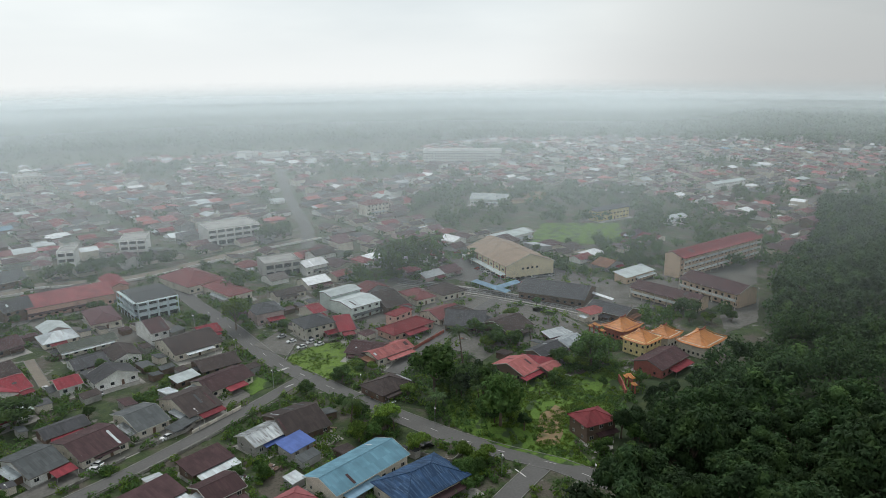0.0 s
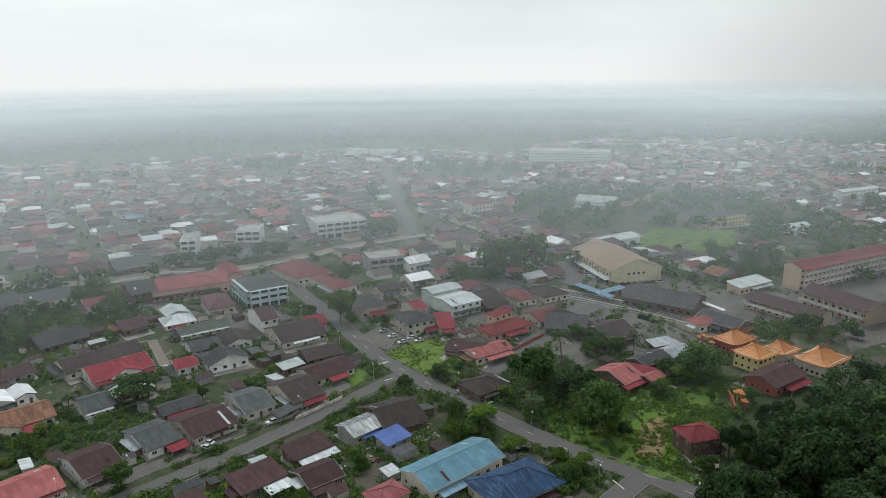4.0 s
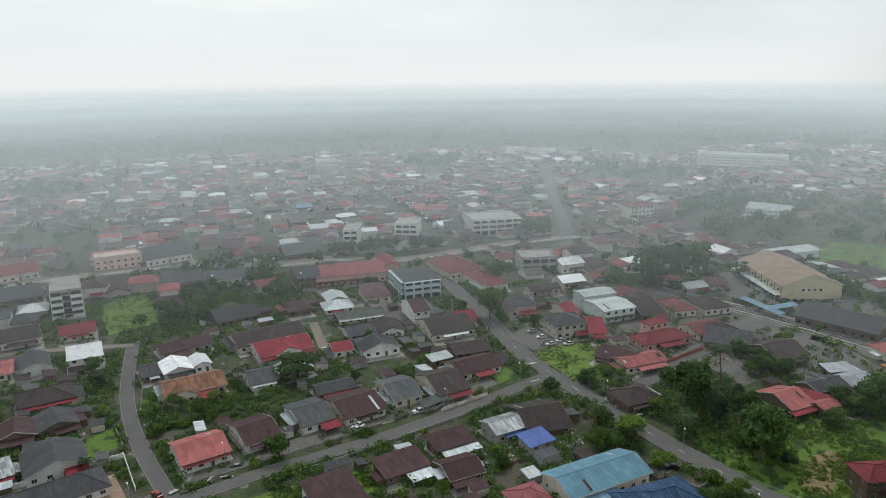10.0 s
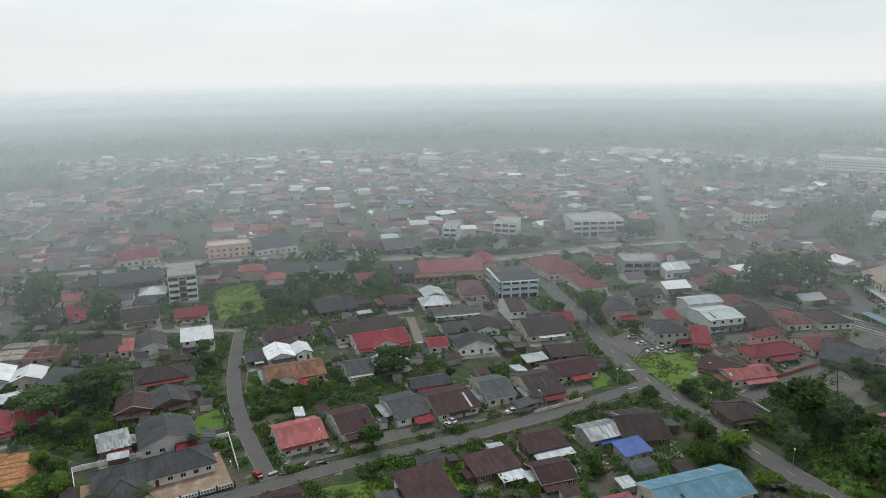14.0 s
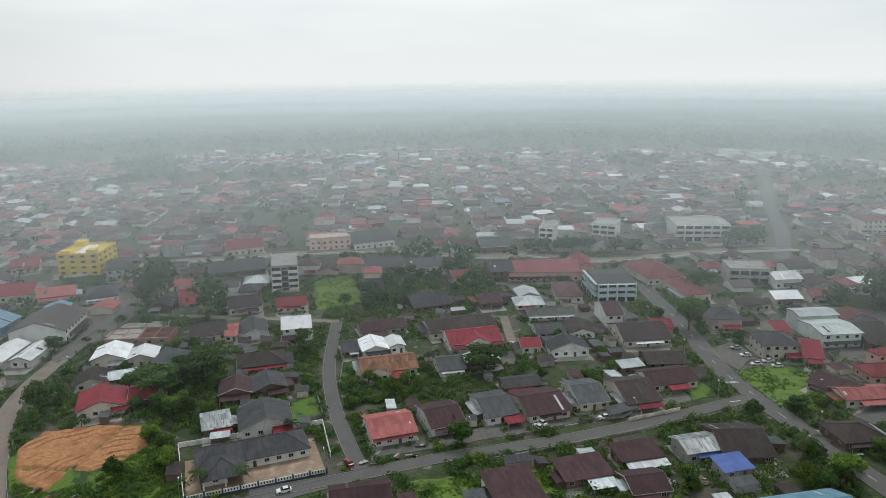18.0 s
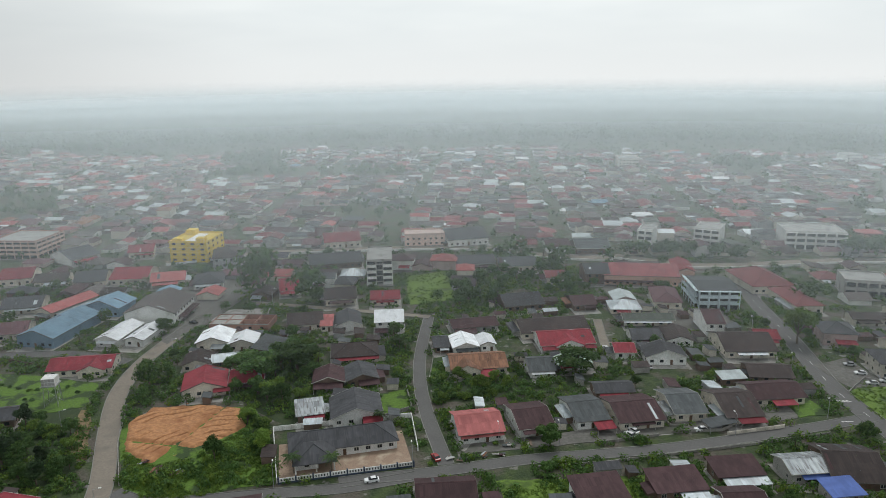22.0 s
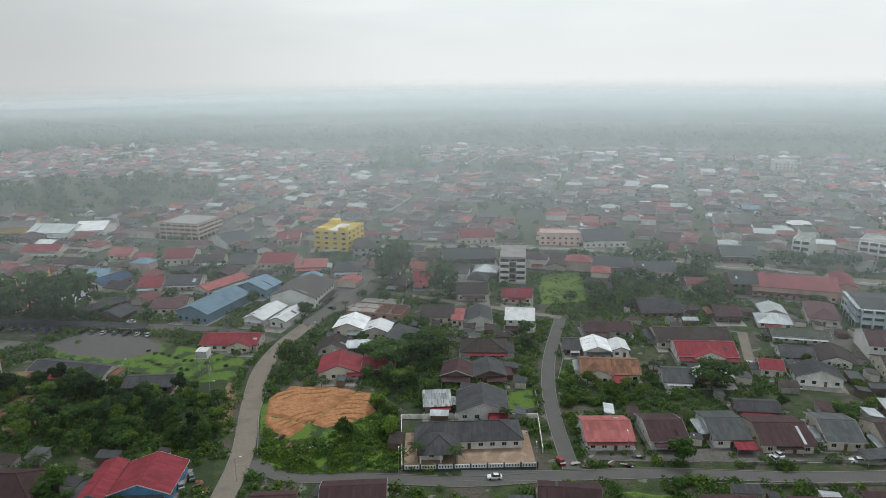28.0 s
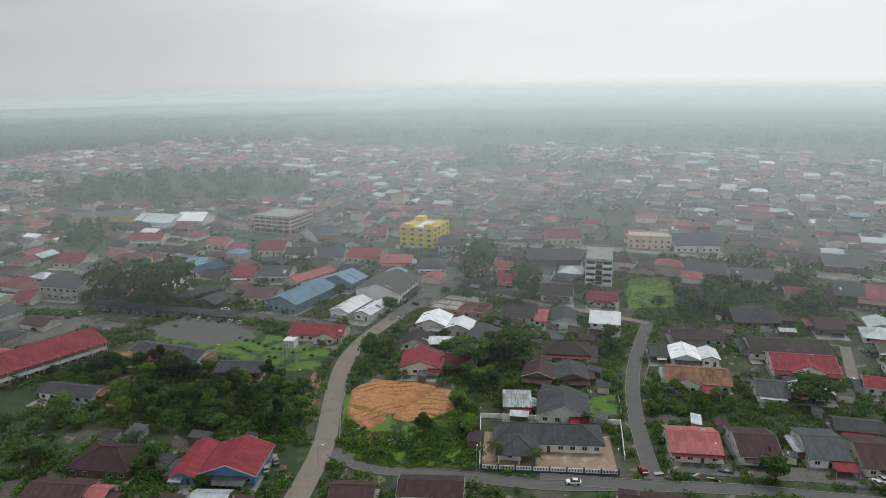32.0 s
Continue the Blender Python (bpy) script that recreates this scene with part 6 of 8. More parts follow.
# ---- an open-fronted block of three floors: two white bays beside a dark stairwell ----
def bay_front(x, y, turn, w, d, ze):
    b = thing("bay_facade", x, y, 0, turn, "white balcony bays beside a dark stairwell", "facade")
    f = -d / 2 + 0.12
    for s in (-1, 1):
        for k in range(4):
            z = ze / 4 * k
            xa, xb = sorted((s * w / 2, s * 1.8))
            bay = put("balcony", Geo().box(xa, xb, f - 1.8, f - 0.01, z + 0.0, z + 1.15).mesh("balcony", WALL["white"]), b)
            # a flat dark panel stands in for the shade inside the verandah
            put("opening", Geo().box(xa + 0.4, xb - 0.4, f - 0.06, f - 0.012, z + 1.3, z + 2.9).mesh("opening", GLASS), b, label="dark panel imitating a shaded verandah")
        q = s * (w / 2 - 0.2)
        put("pier", Geo().box(q - 0.2, q + 0.2, f - 2.05, f - 1.81, 0, ze + 0.6).mesh("pier", WALL["white"]), b)
    # the stairwell's shade is a flat dark panel as well
    put("stairwell", Geo().box(-1.6, 1.6, f - 0.08, f - 0.012, 0.2, ze - 0.6).mesh("stairwell", GLASS), b, label="dark panel imitating a shaded stairwell")
    for k in range(4):
        z = ze / 4 * k + 1.2
        put("landing", Geo().box(-1.6, 1.6, f - 0.7, f - 0.09, z, z + 0.5).mesh("landing", WALL["concretew"]), b)


bay_front(86.8, 378.7, -14, 14.0, 29.7, 13.0)


# ---- shophouses and flats: open floors between piers, with balconies ----
def open_front(x, y, turn, w, d, ze, floors, bays, wall, out, label, side=0):
    """Dark panels in place of shaded openings, a balcony and piers for each floor, on the front and, where side is set,
    on that end wall too.
    """
    f = thing("open_facade", x, y, height(x, y), turn, label, "facade", "shophouse fronts")
    for along, deep, spin, n in ((w, d, 0, bays),) + (((d, w, 90 * side, max(2, int(d / 5))),) if side else ()):
        c, s = math.cos(radians(spin)), math.sin(radians(spin))
        base = -deep / 2 + 0.11
        step, high = (along - 0.6) / n, ze / floors
        for k in range(floors):
            z = high * k
            for i in range(n):
                q = -along / 2 + 0.3 + step * i
                # each open bay's shade is a thin dark panel on the wall
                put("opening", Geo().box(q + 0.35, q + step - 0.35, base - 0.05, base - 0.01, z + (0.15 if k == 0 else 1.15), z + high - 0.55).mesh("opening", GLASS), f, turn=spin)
            if k:
                put("balcony", Geo().box(-along / 2, along / 2, base - out, base - 0.06, z - 0.12, z).box(-along / 2, along / 2, base - out - 0.12, base - out - 0.01, z - 0.3, z + 0.95).mesh("balcony", WALL[wall]), f, turn=spin)
        for i in range(n + 1):
            q = -along / 2 + 0.3 + step * i
            put("pier", Geo().box(q - 0.22, q + 0.22, base - out - 0.30, base - out - 0.13, 0, ze + 0.7).mesh("pier", WALL[wall]), f, turn=spin)
        put("cornice", Geo().box(-along / 2 - 0.2, along / 2 + 0.2, base - out - 0.14, base - 0.02, ze - 0.35, ze - 0.17).mesh("cornice", WALL[wall]), f, turn=spin)


open_front(364.5, 350.2, -30, 35.6, 25.4, 11.0, 3, 6, "white", 1.6, "white shophouse row with open balconies and dark windows")
open_front(309.1, 378.1, -49, 15.8, 19.7, 11.0, 3, 3, "white", 1.6, "white shophouse with open balconies and dark windows")
open_front(268.7, 388.8, -45, 9.7, 15.6, 11.0, 3, 2, "white", 1.4, "narrow white shophouse with open balconies")
open_front(-115.7, 511.6, -22, 30.6, 30.0, 11.0, 4, 6, "palepink", 0.2, "pink brick block with concrete floor bands", side=1)
open_front(230.7, 277.8, -23, 19.4, 25.5, 9.6, 3, 4, "whiteblue", 1.5, "pale blue flats with white balconies", side=-1)
open_front(312.4, 263.5, -35, 20.9, 18.7, 8.0, 2, 4, "concretew", 1.3, "raw concrete shophouse with open arcades")


# ---- street lamps ----
def street_lamp(x, y, turn, high=7.5):
    s = thing("street_lamp", x, y, height(x, y), turn, "grey steel street lamp on a tall pole", "street lamp", "street lamps")
    put("pole", Geo().tube((0, 0, 0), (0, 0, high), 0.1, 0.06, 8).mesh("pole", STEEL), s)
    put("arm", Geo().tube((0, 0, high - 0.05), (0, -1.5, high + 0.35), 0.05, 0.04, 6).mesh("arm", STEEL), s)
    put("lamp_head", Geo().box(-0.16, 0.16, -2.2, -1.4, high + 0.28, high + 0.44).mesh("lamp_head", WALL["white"]), s)


street_lamp(49.3, 181.3, 170)
street_lamp(95.9, 178.4, 170)
street_lamp(-36.4, 187.5, 80)
street_lamp(9.5, 184.2, 170)
street_lamp(169.4, 65.6, -60)
street_lamp(186.7, 96.3, -60)
street_lamp(175.7, 40.0, -70)
street_lamp(198.4, 132.7, -60)
street_lamp(77.8, 183.8, 170)
street_lamp(150.8, 165.0, 170)
street_lamp(187.6, 164.6, -60)
street_lamp(220.1, 237.0, -60)
street_lamp(205.3, 198.9, -60)
street_lamp(-55.1, 385.5, 40)
street_lamp(24.7, 352.2, 40)
street_lamp(-53.1, 240.2, 80)
street_lamp(321.0, 184.7, 0)
street_lamp(-20.6, 295.7, 60)
street_lamp(-88.4, 266.8, 0)


# ---- a water tank on a steel tower in the park ----
def water_tower(x, y, turn):
    t = thing("water_tower", x, y, 0, turn, "pale panelled water tank on a steel lattice tower", "water tower")
    for sx in (-1, 1):
        for sy in (-1, 1):
            put("leg", Geo().tube((sx * 2.3, sy * 2.3, 0), (sx * 1.9, sy * 1.9, 7.6), 0.13, 0.11, 6).mesh("leg", STEEL), t)
    for z0, z1 in ((0.4, 3.8), (3.9, 7.3)):
        for k in range(4):
            a, b = ((-1, -1), (1, -1), (1, 1), (-1, 1))[k], ((1, -1), (1, 1), (-1, 1), (-1, -1))[k]
            put("brace", Geo().tube((a[0] * 2.2, a[1] * 2.2, z0), (b[0] * 2.05, b[1] * 2.05, z1), 0.06, 0.06, 5).mesh("brace", STEEL), t)
    put("platform", Geo().box(-2.6, 2.6, -2.6, 2.6, 7.6, 7.85).mesh("platform", STEEL), t)
    tank = put("tank", Geo().box(-2.2, 2.2, -2.2, 2.2, 7.86, 10.6).mesh("tank", WALL["white"]), t)
    for i in range(4):
        q = -2.2 + 1.1 * (i + 0.5)
        for z in (8.1, 9.4):
            put("tank_panel", Geo().box(q - 0.48, q + 0.48, -2.24, -2.201, z, z + 1.1).mesh("tank_panel", WALL["concretew"]), tank)


water_tower(-59.5, 263.5, -10)


# ---- cars ----
def car_meshes():
    def body(ring, half, z_scale=1.0):
        g = Geo()
        n = len(ring)
        g.v += [(-half, a, b) for a, b in ring] + [(half, a, b) for a, b in ring]
        g.f += [tuple(range(n)), tuple(range(2 * n - 1, n - 1, -1))] + [(i, n + i, n + (i + 1) % n, (i + 1) % n) for i in range(n)]
        return g
    lower = [(-2.1, 0.28), (2.1, 0.28), (2.15, 0.62), (1.95, 0.88), (0.95, 0.96), (-1.75, 0.98), (-2.1, 0.86)]
    upper = [(-1.7, 0.97), (0.95, 0.95), (0.30, 1.42), (-1.15, 1.46)]
    wheel = Geo()
    wheel.tube((-0.1, 0, 0), (0.1, 0, 0), 0.31, 0.31, 12)
    roof = Geo().box(-0.62, 0.62, -1.15, 0.28, 1.43, 1.5)
    return body(lower, 0.84), body(upper, 0.72), roof, wheel


CAR_LOWER, CAR_UPPER, CAR_ROOF, CAR_WHEEL = car_meshes()
RUBBER = plain("tyre_rubber", (0.02, 0.02, 0.02), bump=0)
CAR_GLASS = CAR_UPPER.mesh("window_glass", GLASS)
WHEEL_MESH = CAR_WHEEL.mesh("wheel", RUBBER)
LIGHT_MESH = Geo().box(-0.2, 0.2, -0.03, 0.03, -0.07, 0.07).mesh("headlight", WALL["white"])
TAIL_MESH = Geo().box(-0.16, 0.16, -0.03, 0.03, -0.09, 0.09).mesh("tail_light", WALL["redpaint"])
CARS = {}
for word, rgb in (("white", (0.75, 0.76, 0.77)), ("silver", (0.42, 0.43, 0.45)), ("black", (0.02, 0.02, 0.022)), ("red", (0.28, 0.03, 0.03)), ("blue", (0.05, 0.10, 0.22)), ("grey", (0.16, 0.165, 0.17))):
    paint = plain(word + "_car_paint", rgb, rough=0.25, vary=0.05, stain_amount=0.1, bump=0)
    CARS[word] = (CAR_LOWER.mesh("body", paint), CAR_ROOF.mesh("roof", paint))


def car(x, y, turn, colour):
    c = thing("car", x, y, height(x, y) + 0.1, turn, "%s car parked by the road" % colour, "car", "parked cars")
    put("body", CARS[colour][0], c)
    put("roof", CARS[colour][1], c)
    put("window_glass", CAR_GLASS, c)
    for sx in (-0.78, 0.78):
        for sy in (-1.3, 1.3):
            put("wheel", WHEEL_MESH, c, (sx, sy, 0.31))
        if math.hypot(x, y) > 330:
            continue
        put("headlight", LIGHT_MESH, c, (sx * 0.72, 2.09, 0.66))
        put("tail_light", TAIL_MESH, c, (sx * 0.75, -2.09, 0.72))


car(36.3, 178.2, 84, "white")
car(57.2, 183.7, 5, "red")
car(119.5, 176.0, 10, "white")
car(142.8, 171.4, 80, "white")
car(148.0, 171.2, 80, "silver")
car(229.6, 194.7, 60, "silver")
car(226.8, 187.2, 60, "white")
car(223.4, 179.1, 65, "white")
car(229.6, 178.9, 65, "white")
car(229.1, 174.1, 60, "white")
car(232.2, 181.4, 60, "silver")
car(149.6, 237.6, -20, "white")
car(149.8, 241.4, -5, "white")
car(-105.2, 328.5, 80, "white")
car(-101.0, 340.2, 70, "silver")
car(-185.1, 325.6, 80, "silver")
car(-13.2, 333.6, 40, "black")
car(122.0, 177.9, 10, "white")
car(155.2, 219.2, 0, "silver")
car(-49.5, 190.8, 20, "grey")
car(-51.5, 186.6, 20, "silver")
car(174.4, 93.0, 40, "black")
car(-173.2, 331.7, 0, "black")
car(-167.5, 330.2, 0, "grey")
car(-161.9, 328.7, 0, "black")
car(-156.3, 327.2, -3, "grey")
car(-150.7, 325.7, 2, "blue")
car(-145.3, 324.2, 0, "blue")
car(-139.8, 322.7, 0, "blue")
car(-134.4, 321.3, -3, "black")
car(-129.1, 319.9, 2, "black")
car(-123.7, 318.4, 2, "black")
car(-118.5, 317.0, -3, "grey")
car(-113.3, 315.6, -3, "silver")
car(-108.1, 314.2, -3, "grey")
car(-102.9, 312.8, 0, "black")
car(-97.8, 311.5, 2, "silver")
car(-92.8, 310.1, 2, "silver")
car(364.5, 159.5, -35, "red")
car(362.7, 155.4, -37, "silver")
car(360.9, 151.5, -37, "white")
car(359.2, 147.5, -37, "silver")
car(357.4, 143.7, -37, "red")
car(355.7, 139.9, -36, "red")
car(354.0, 136.2, -33, "silver")
car(352.4, 132.5, -31, "grey")
car(350.7, 128.9, -32, "red")
car(352.6, 133.6, 50, "black")
car(355.1, 131.2, 50, "black")
car(357.6, 128.8, 50, "black")
car(360.2, 126.4, 50, "grey")
car(362.7, 123.9, 50, "silver")
car(365.3, 121.5, 50, "grey")
car(367.9, 119.0, 50, "grey")
car(370.5, 116.5, 50, "silver")
car(391.4, 200.4, 40, "silver")
car(400.6, 195.5, 40, "silver")
car(375.9, 188.4, 40, "silver")
car(394.0, 186.5, 40, "red")
car(383.1, 175.7, 40, "red")
car(100.6, 419.5, 80, "silver")
car(103.5, 410.2, 80, "silver")
car(137.4, 421.8, 80, "silver")
car(170.7, 409.8, 80, "silver")
car(191.6, 419.4, 80, "silver")
car(107.9, 390.6, 80, "silver")
car(-186.6, 299.6, 50, "white")
car(-184.2, 304.4, 50, "black")
car(-181.8, 309.4, 50, "silver")
car(-179.3, 314.5, 50, "white")
car(-176.8, 319.8, 50, "black")
car(-174.1, 325.2, 50, "white")


# ---- scrap, sheets and timber in the yards ----
def scrap_pile(x, y, turn, size, r):
    s = thing("scrap_pile", x, y, height(x, y) + 0.05, turn, "pile of old roofing sheets and timber", "scrap", "scrap piles")
    for i in range(r.randint(4, 7)):
        w, d = r.uniform(1.0, 3.2) * size, r.uniform(0.5, 1.1)
        px, py, z = r.uniform(-1.2, 1.2) * size, r.uniform(-1.0, 1.0), 0.08 + 0.13 * i
        t = r.uniform(-0.08, 0.08)
        put("sheet", Geo().slab((-w / 2, -d / 2, -t), (w / 2, -d / 2, t), (w / 2, d / 2, t), (-w / 2, d / 2, -t), 0.06).mesh("sheet", r.choice((ROOF["zinc"], ROOF["rust"], ROOF["maroon"], ROOF["grey"], WALL["wood"], WALL["concretew"]))), s, (px, py, z), r.uniform(-40, 40))


_r = random.Random(21)
scrap_pile(64.7, 181.0, -22, 1.0, _r)
scrap_pile(71.5, 180.0, 32, 1.0, _r)
scrap_pile(80.9, 183.5, -11, 1.0, _r)
scrap_pile(76.1, 179.3, -13, 1.0, _r)
scrap_pile(87.7, 182.5, 90, 1.0, _r)
scrap_pile(61.2, 182.5, 39, 1.0, _r)
scrap_pile(-22.1, 205.0, 53, 1.0, _r)
scrap_pile(-16.5, 201.5, 42, 1.0, _r)
scrap_pile(-26.3, 210.5, 39, 1.0, _r)
scrap_pile(-46.9, 187.7, 76, 1.0, _r)
scrap_pile(-44.0, 181.8, 67, 1.0, _r)
scrap_pile(135.2, 132.7, 60, 1.0, _r)
scrap_pile(143.5, 129.2, 14, 1.0, _r)
scrap_pile(160.0, 124.8, -11, 1.0, _r)
scrap_pile(170.9, 127.1, -37, 1.0, _r)
scrap_pile(196.3, 126.4, 41, 1.0, _r)
scrap_pile(195.1, 118.6, 3, 1.0, _r)
scrap_pile(199.6, 114.2, 85, 1.0, _r)
scrap_pile(135.8, 131.8, 69, 1.0, _r)
scrap_pile(143.6, 130.8, -71, 1.0, _r)
scrap_pile(144.2, 127.1, -3, 1.0, _r)
scrap_pile(112.8, 146.3, -88, 1.0, _r)
scrap_pile(125.1, 200.0, -42, 1.0, _r)
scrap_pile(178.6, 204.6, -63, 1.0, _r)
scrap_pile(33.6, 252.6, -75, 1.0, _r)
scrap_pile(40.4, 255.0, 57, 1.0, _r)
scrap_pile(-5.6, 288.5, 77, 1.0, _r)
scrap_pile(17.7, 316.3, -78, 1.0, _r)
scrap_pile(23.8, 328.1, -21, 1.0, _r)
scrap_pile(254.1, 139.5, 61, 1.0, _r)
scrap_pile(245.7, 159.8, -32, 1.0, _r)
scrap_pile(262.3, 121.1, 84, 1.0, _r)
scrap_pile(271.7, 117.1, -63, 1.0, _r)
scrap_pile(273.2, 82.2, 43, 1.0, _r)

# clipped round hedges along the park path
tree(-87.8, 291.2, "bush", 0.45)
tree(-84.0, 287.6, "bush", 0.45)
tree(-80.8, 286.5, "bush", 0.45)
tree(-77.6, 284.2, "bush", 0.45)
tree(-74.3, 281.4, "bush", 0.45)
tree(-70.3, 278.5, "bush", 0.45)
tree(-67.4, 278.0, "bush", 0.45)
tree(-85.1, 280.7, "bush", 0.45)
tree(-82.8, 278.7, "bush", 0.45)
tree(-79.7, 276.0, "bush", 0.45)
tree(-70.0, 270.1, "bush", 0.45)
tree(-67.5, 268.7, "bush", 0.45)
tree(-61.1, 274.2, "bush", 0.45)
tree(-52.8, 270.2, "bush", 0.45)
tree(-57.2, 276.5, "bush", 0.45)


# ---- pale drains and steel rails along the railway, marks on the roads ----
RAIL = ROADS[11][0]
for shift, wide in ((-4.4, 1.3), (4.2, 1.6), (-7.4, 0.5)):
    tagged(put("drain_edge", ribbon(RAIL, wide, -0.3, 0.22, shift).mesh("drain_edge", WALL["concretew"])), "pale concrete drain edge along the railway", "drain", kind="structure")
track = thing("railway_track", 0, 0, 0, 0, "steel rails on the dark trackbed", "track")
for shift in (-1.9, -0.9, 0.9, 1.9):
    put("rail", ribbon(RAIL, 0.12, 0.1, 0.32, shift).mesh("rail", STEEL), track)


def road_marks(name, spots, w, d, turn, label):
    m = thing(name, spots[0][0], spots[0][1], 0, turn, label, "road marking")
    c, s = math.cos(radians(-turn)), math.sin(radians(-turn))
    for x, y in spots:
        dx, dy = x - spots[0][0], y - spots[0][1]
        put("mark", Geo().box(-w / 2, w / 2, -d / 2, d / 2, 0.09, 0.142).mesh("mark", PAINT), m, (dx * c - dy * s, dx * s + dy * c, 0))


road_marks("stop_line", [(191.5, 160.4)], 0.35, 4.0, 75, "white stop line at the junction")
road_marks("hump_marks", [(199.8, 173.0), (200.9, 172.6), (202.0, 172.3), (203.0, 171.9), (204.1, 171.5)], 0.45, 1.8, 30, "worn white stripes across the main road")
road_marks("stop_line", [(173.2, 61.3)], 0.35, 5.0, -30, "white stop line at the side road")

for line, shift in ((ROADS[6][0], -6.5), (ROADS[7][0], -6.5)):
    tagged(put("platform_wall", ribbon(line, 0.4, 0, 1.3, shift).mesh("platform_wall", WALL["white"])), "low white wall along the high street", "wall", kind="structure")
tree(240.2, 369.3, "round", 1.27)
tree(248.0, 364.7, "round", 1.38)
tree(257.1, 360.9, "round", 1.17)
tree(264.2, 356.7, "round", 1.38)
tree(272.6, 351.8, "round", 1.49)
tree(285.5, 342.4, "round", 1.37)
tree(294.1, 337.3, "round", 1.27)
tree(296.4, 334.8, "round", 1.32)
tree(366.2, 319.0, "round", 1.94)
tree(373.6, 310.4, "round", 1.95)
tree(269.8, 258.8, "round", 1.77)

# ---- the rest of the town, street by street ----
CELLS = {}
for line, width in ROADS:
    for (ax, ay), (bx, by) in zip(line, line[1:]):
        for k in range(4):
            px, py = ax + (bx - ax) * k / 4, ay + (by - ay) * k / 4
            CELLS.setdefault((int(px // 25), int(py // 25)), []).append((px, py, width / 2))
HOUSE_CELLS = {}


def note_house(h):
    HOUSE_CELLS.setdefault((int(h[0] // 40), int(h[1] // 40)), []).append(h)


for h in HOUSES:
    note_house(h)


def near_road(x, y, room):
    cx, cy = int(x // 25), int(y // 25)
    return any(math.hypot(px - x, py - y) < half + room for i in (-1, 0, 1) for j in (-1, 0, 1) for px, py, half in CELLS.get((cx + i, cy + j), ()))


def near_house(x, y, room):
    """Whether a place lies within `room` metres of a house's roof."""
    cx, cy = int(x // 40), int(y // 40)
    for i in (-1, 0, 1):
        for j in (-1, 0, 1):
            for hx, hy, _, turn, w, d in HOUSE_CELLS.get((cx + i, cy + j), ()):
                c, s = math.cos(radians(turn)), math.sin(radians(turn))
                px, py = (x - hx) * c + (y - hy) * s, -(x - hx) * s + (y - hy) * c
                if abs(px) < w / 2 + room and abs(py) < d / 2 + room:
                    return True
    return False


PARK = [(-125.4, 302.0), (-97.1, 306.0), (-70.9, 294.0), (-45.2, 277.2), (-47.6, 256.2), (-66.7, 255.5), (-98.0, 275.0), (-125.2, 289.7)]
WEED_PLOT = [(69.3, 166.1), (96.6, 157.8), (115.9, 153.8), (106.4, 143.8), (89.3, 148.9), (69.6, 158.5)]
OPEN = [
    [(435.2, 155.5), (502.1, 166.3), (524.9, 113.9), (462.6, 93.8)],
    [(479.2, 271.4), (605.6, 317.1), (672.3, 200.8), (647.5, 99.3), (555.5, 19.6), (478.3, 28.5), (499.4, 147.8), (448.8, 216.7)],
    [(100.0, 372.1), (126.5, 376.4), (112.9, 324.9), (88.2, 323.4)],
    [(-33.1, 239.7), (-26.1, 248.2), (-9.1, 244.8), (3.3, 237.8), (4.2, 219.4), (-2.6, 214.5), (-11.6, 208.4), (-24.0, 206.1), (-32.6, 220.3)],
    [(209.3, 176.5), (222.9, 182.9), (236.5, 168.9), (223.0, 147.2), (211.0, 140.8), (201.1, 149.7)],
    [(-159.8, 238.4), (-163.4, 293.5), (-96.9, 320.2), (-50.2, 265.7), (-42.0, 197.0), (-53.9, 204.0), (-88.8, 212.0), (-144.7, 213.3)],
    [(209.3, 83.4), (250.3, 69.1), (266.0, 55.1), (179.5, 33.2), (186.0, 70.0)],
    [(334.8, 165.1), (410.2, 181.6), (413.7, 121.5), (387.9, 74.2), (278.6, 55.7), (297.7, 113.8)],
    [(265.0, 57.2), (315.7, 74.9), (430.0, 97.0), (525.0, 45.0), (500.3, 6.0), (289.7, 4.2)],
    [(-191.5, 337.1), (-167.0, 341.2), (-93.3, 327.6), (-85.4, 339.1), (-68.4, 296.2), (-35.5, 283.5), (-28.9, 262.6), (-64.2, 245.6), (-145.2, 248.2)],
    [(-297.3, 540.5), (-237.1, 515.1), (-215.4, 456.8), (-248.4, 446.6)],
    [(-397.3, 718.8), (-311.1, 811.9), (-137.0, 776.3), (-126.2, 651.3), (-233.7, 602.8), (-333.9, 609.0)],
]


def open_land(x, y):
    return height(x, y) > 0.5 or y < wood_edge(x) or any(in_ring(x, y, r) for r in OPEN)


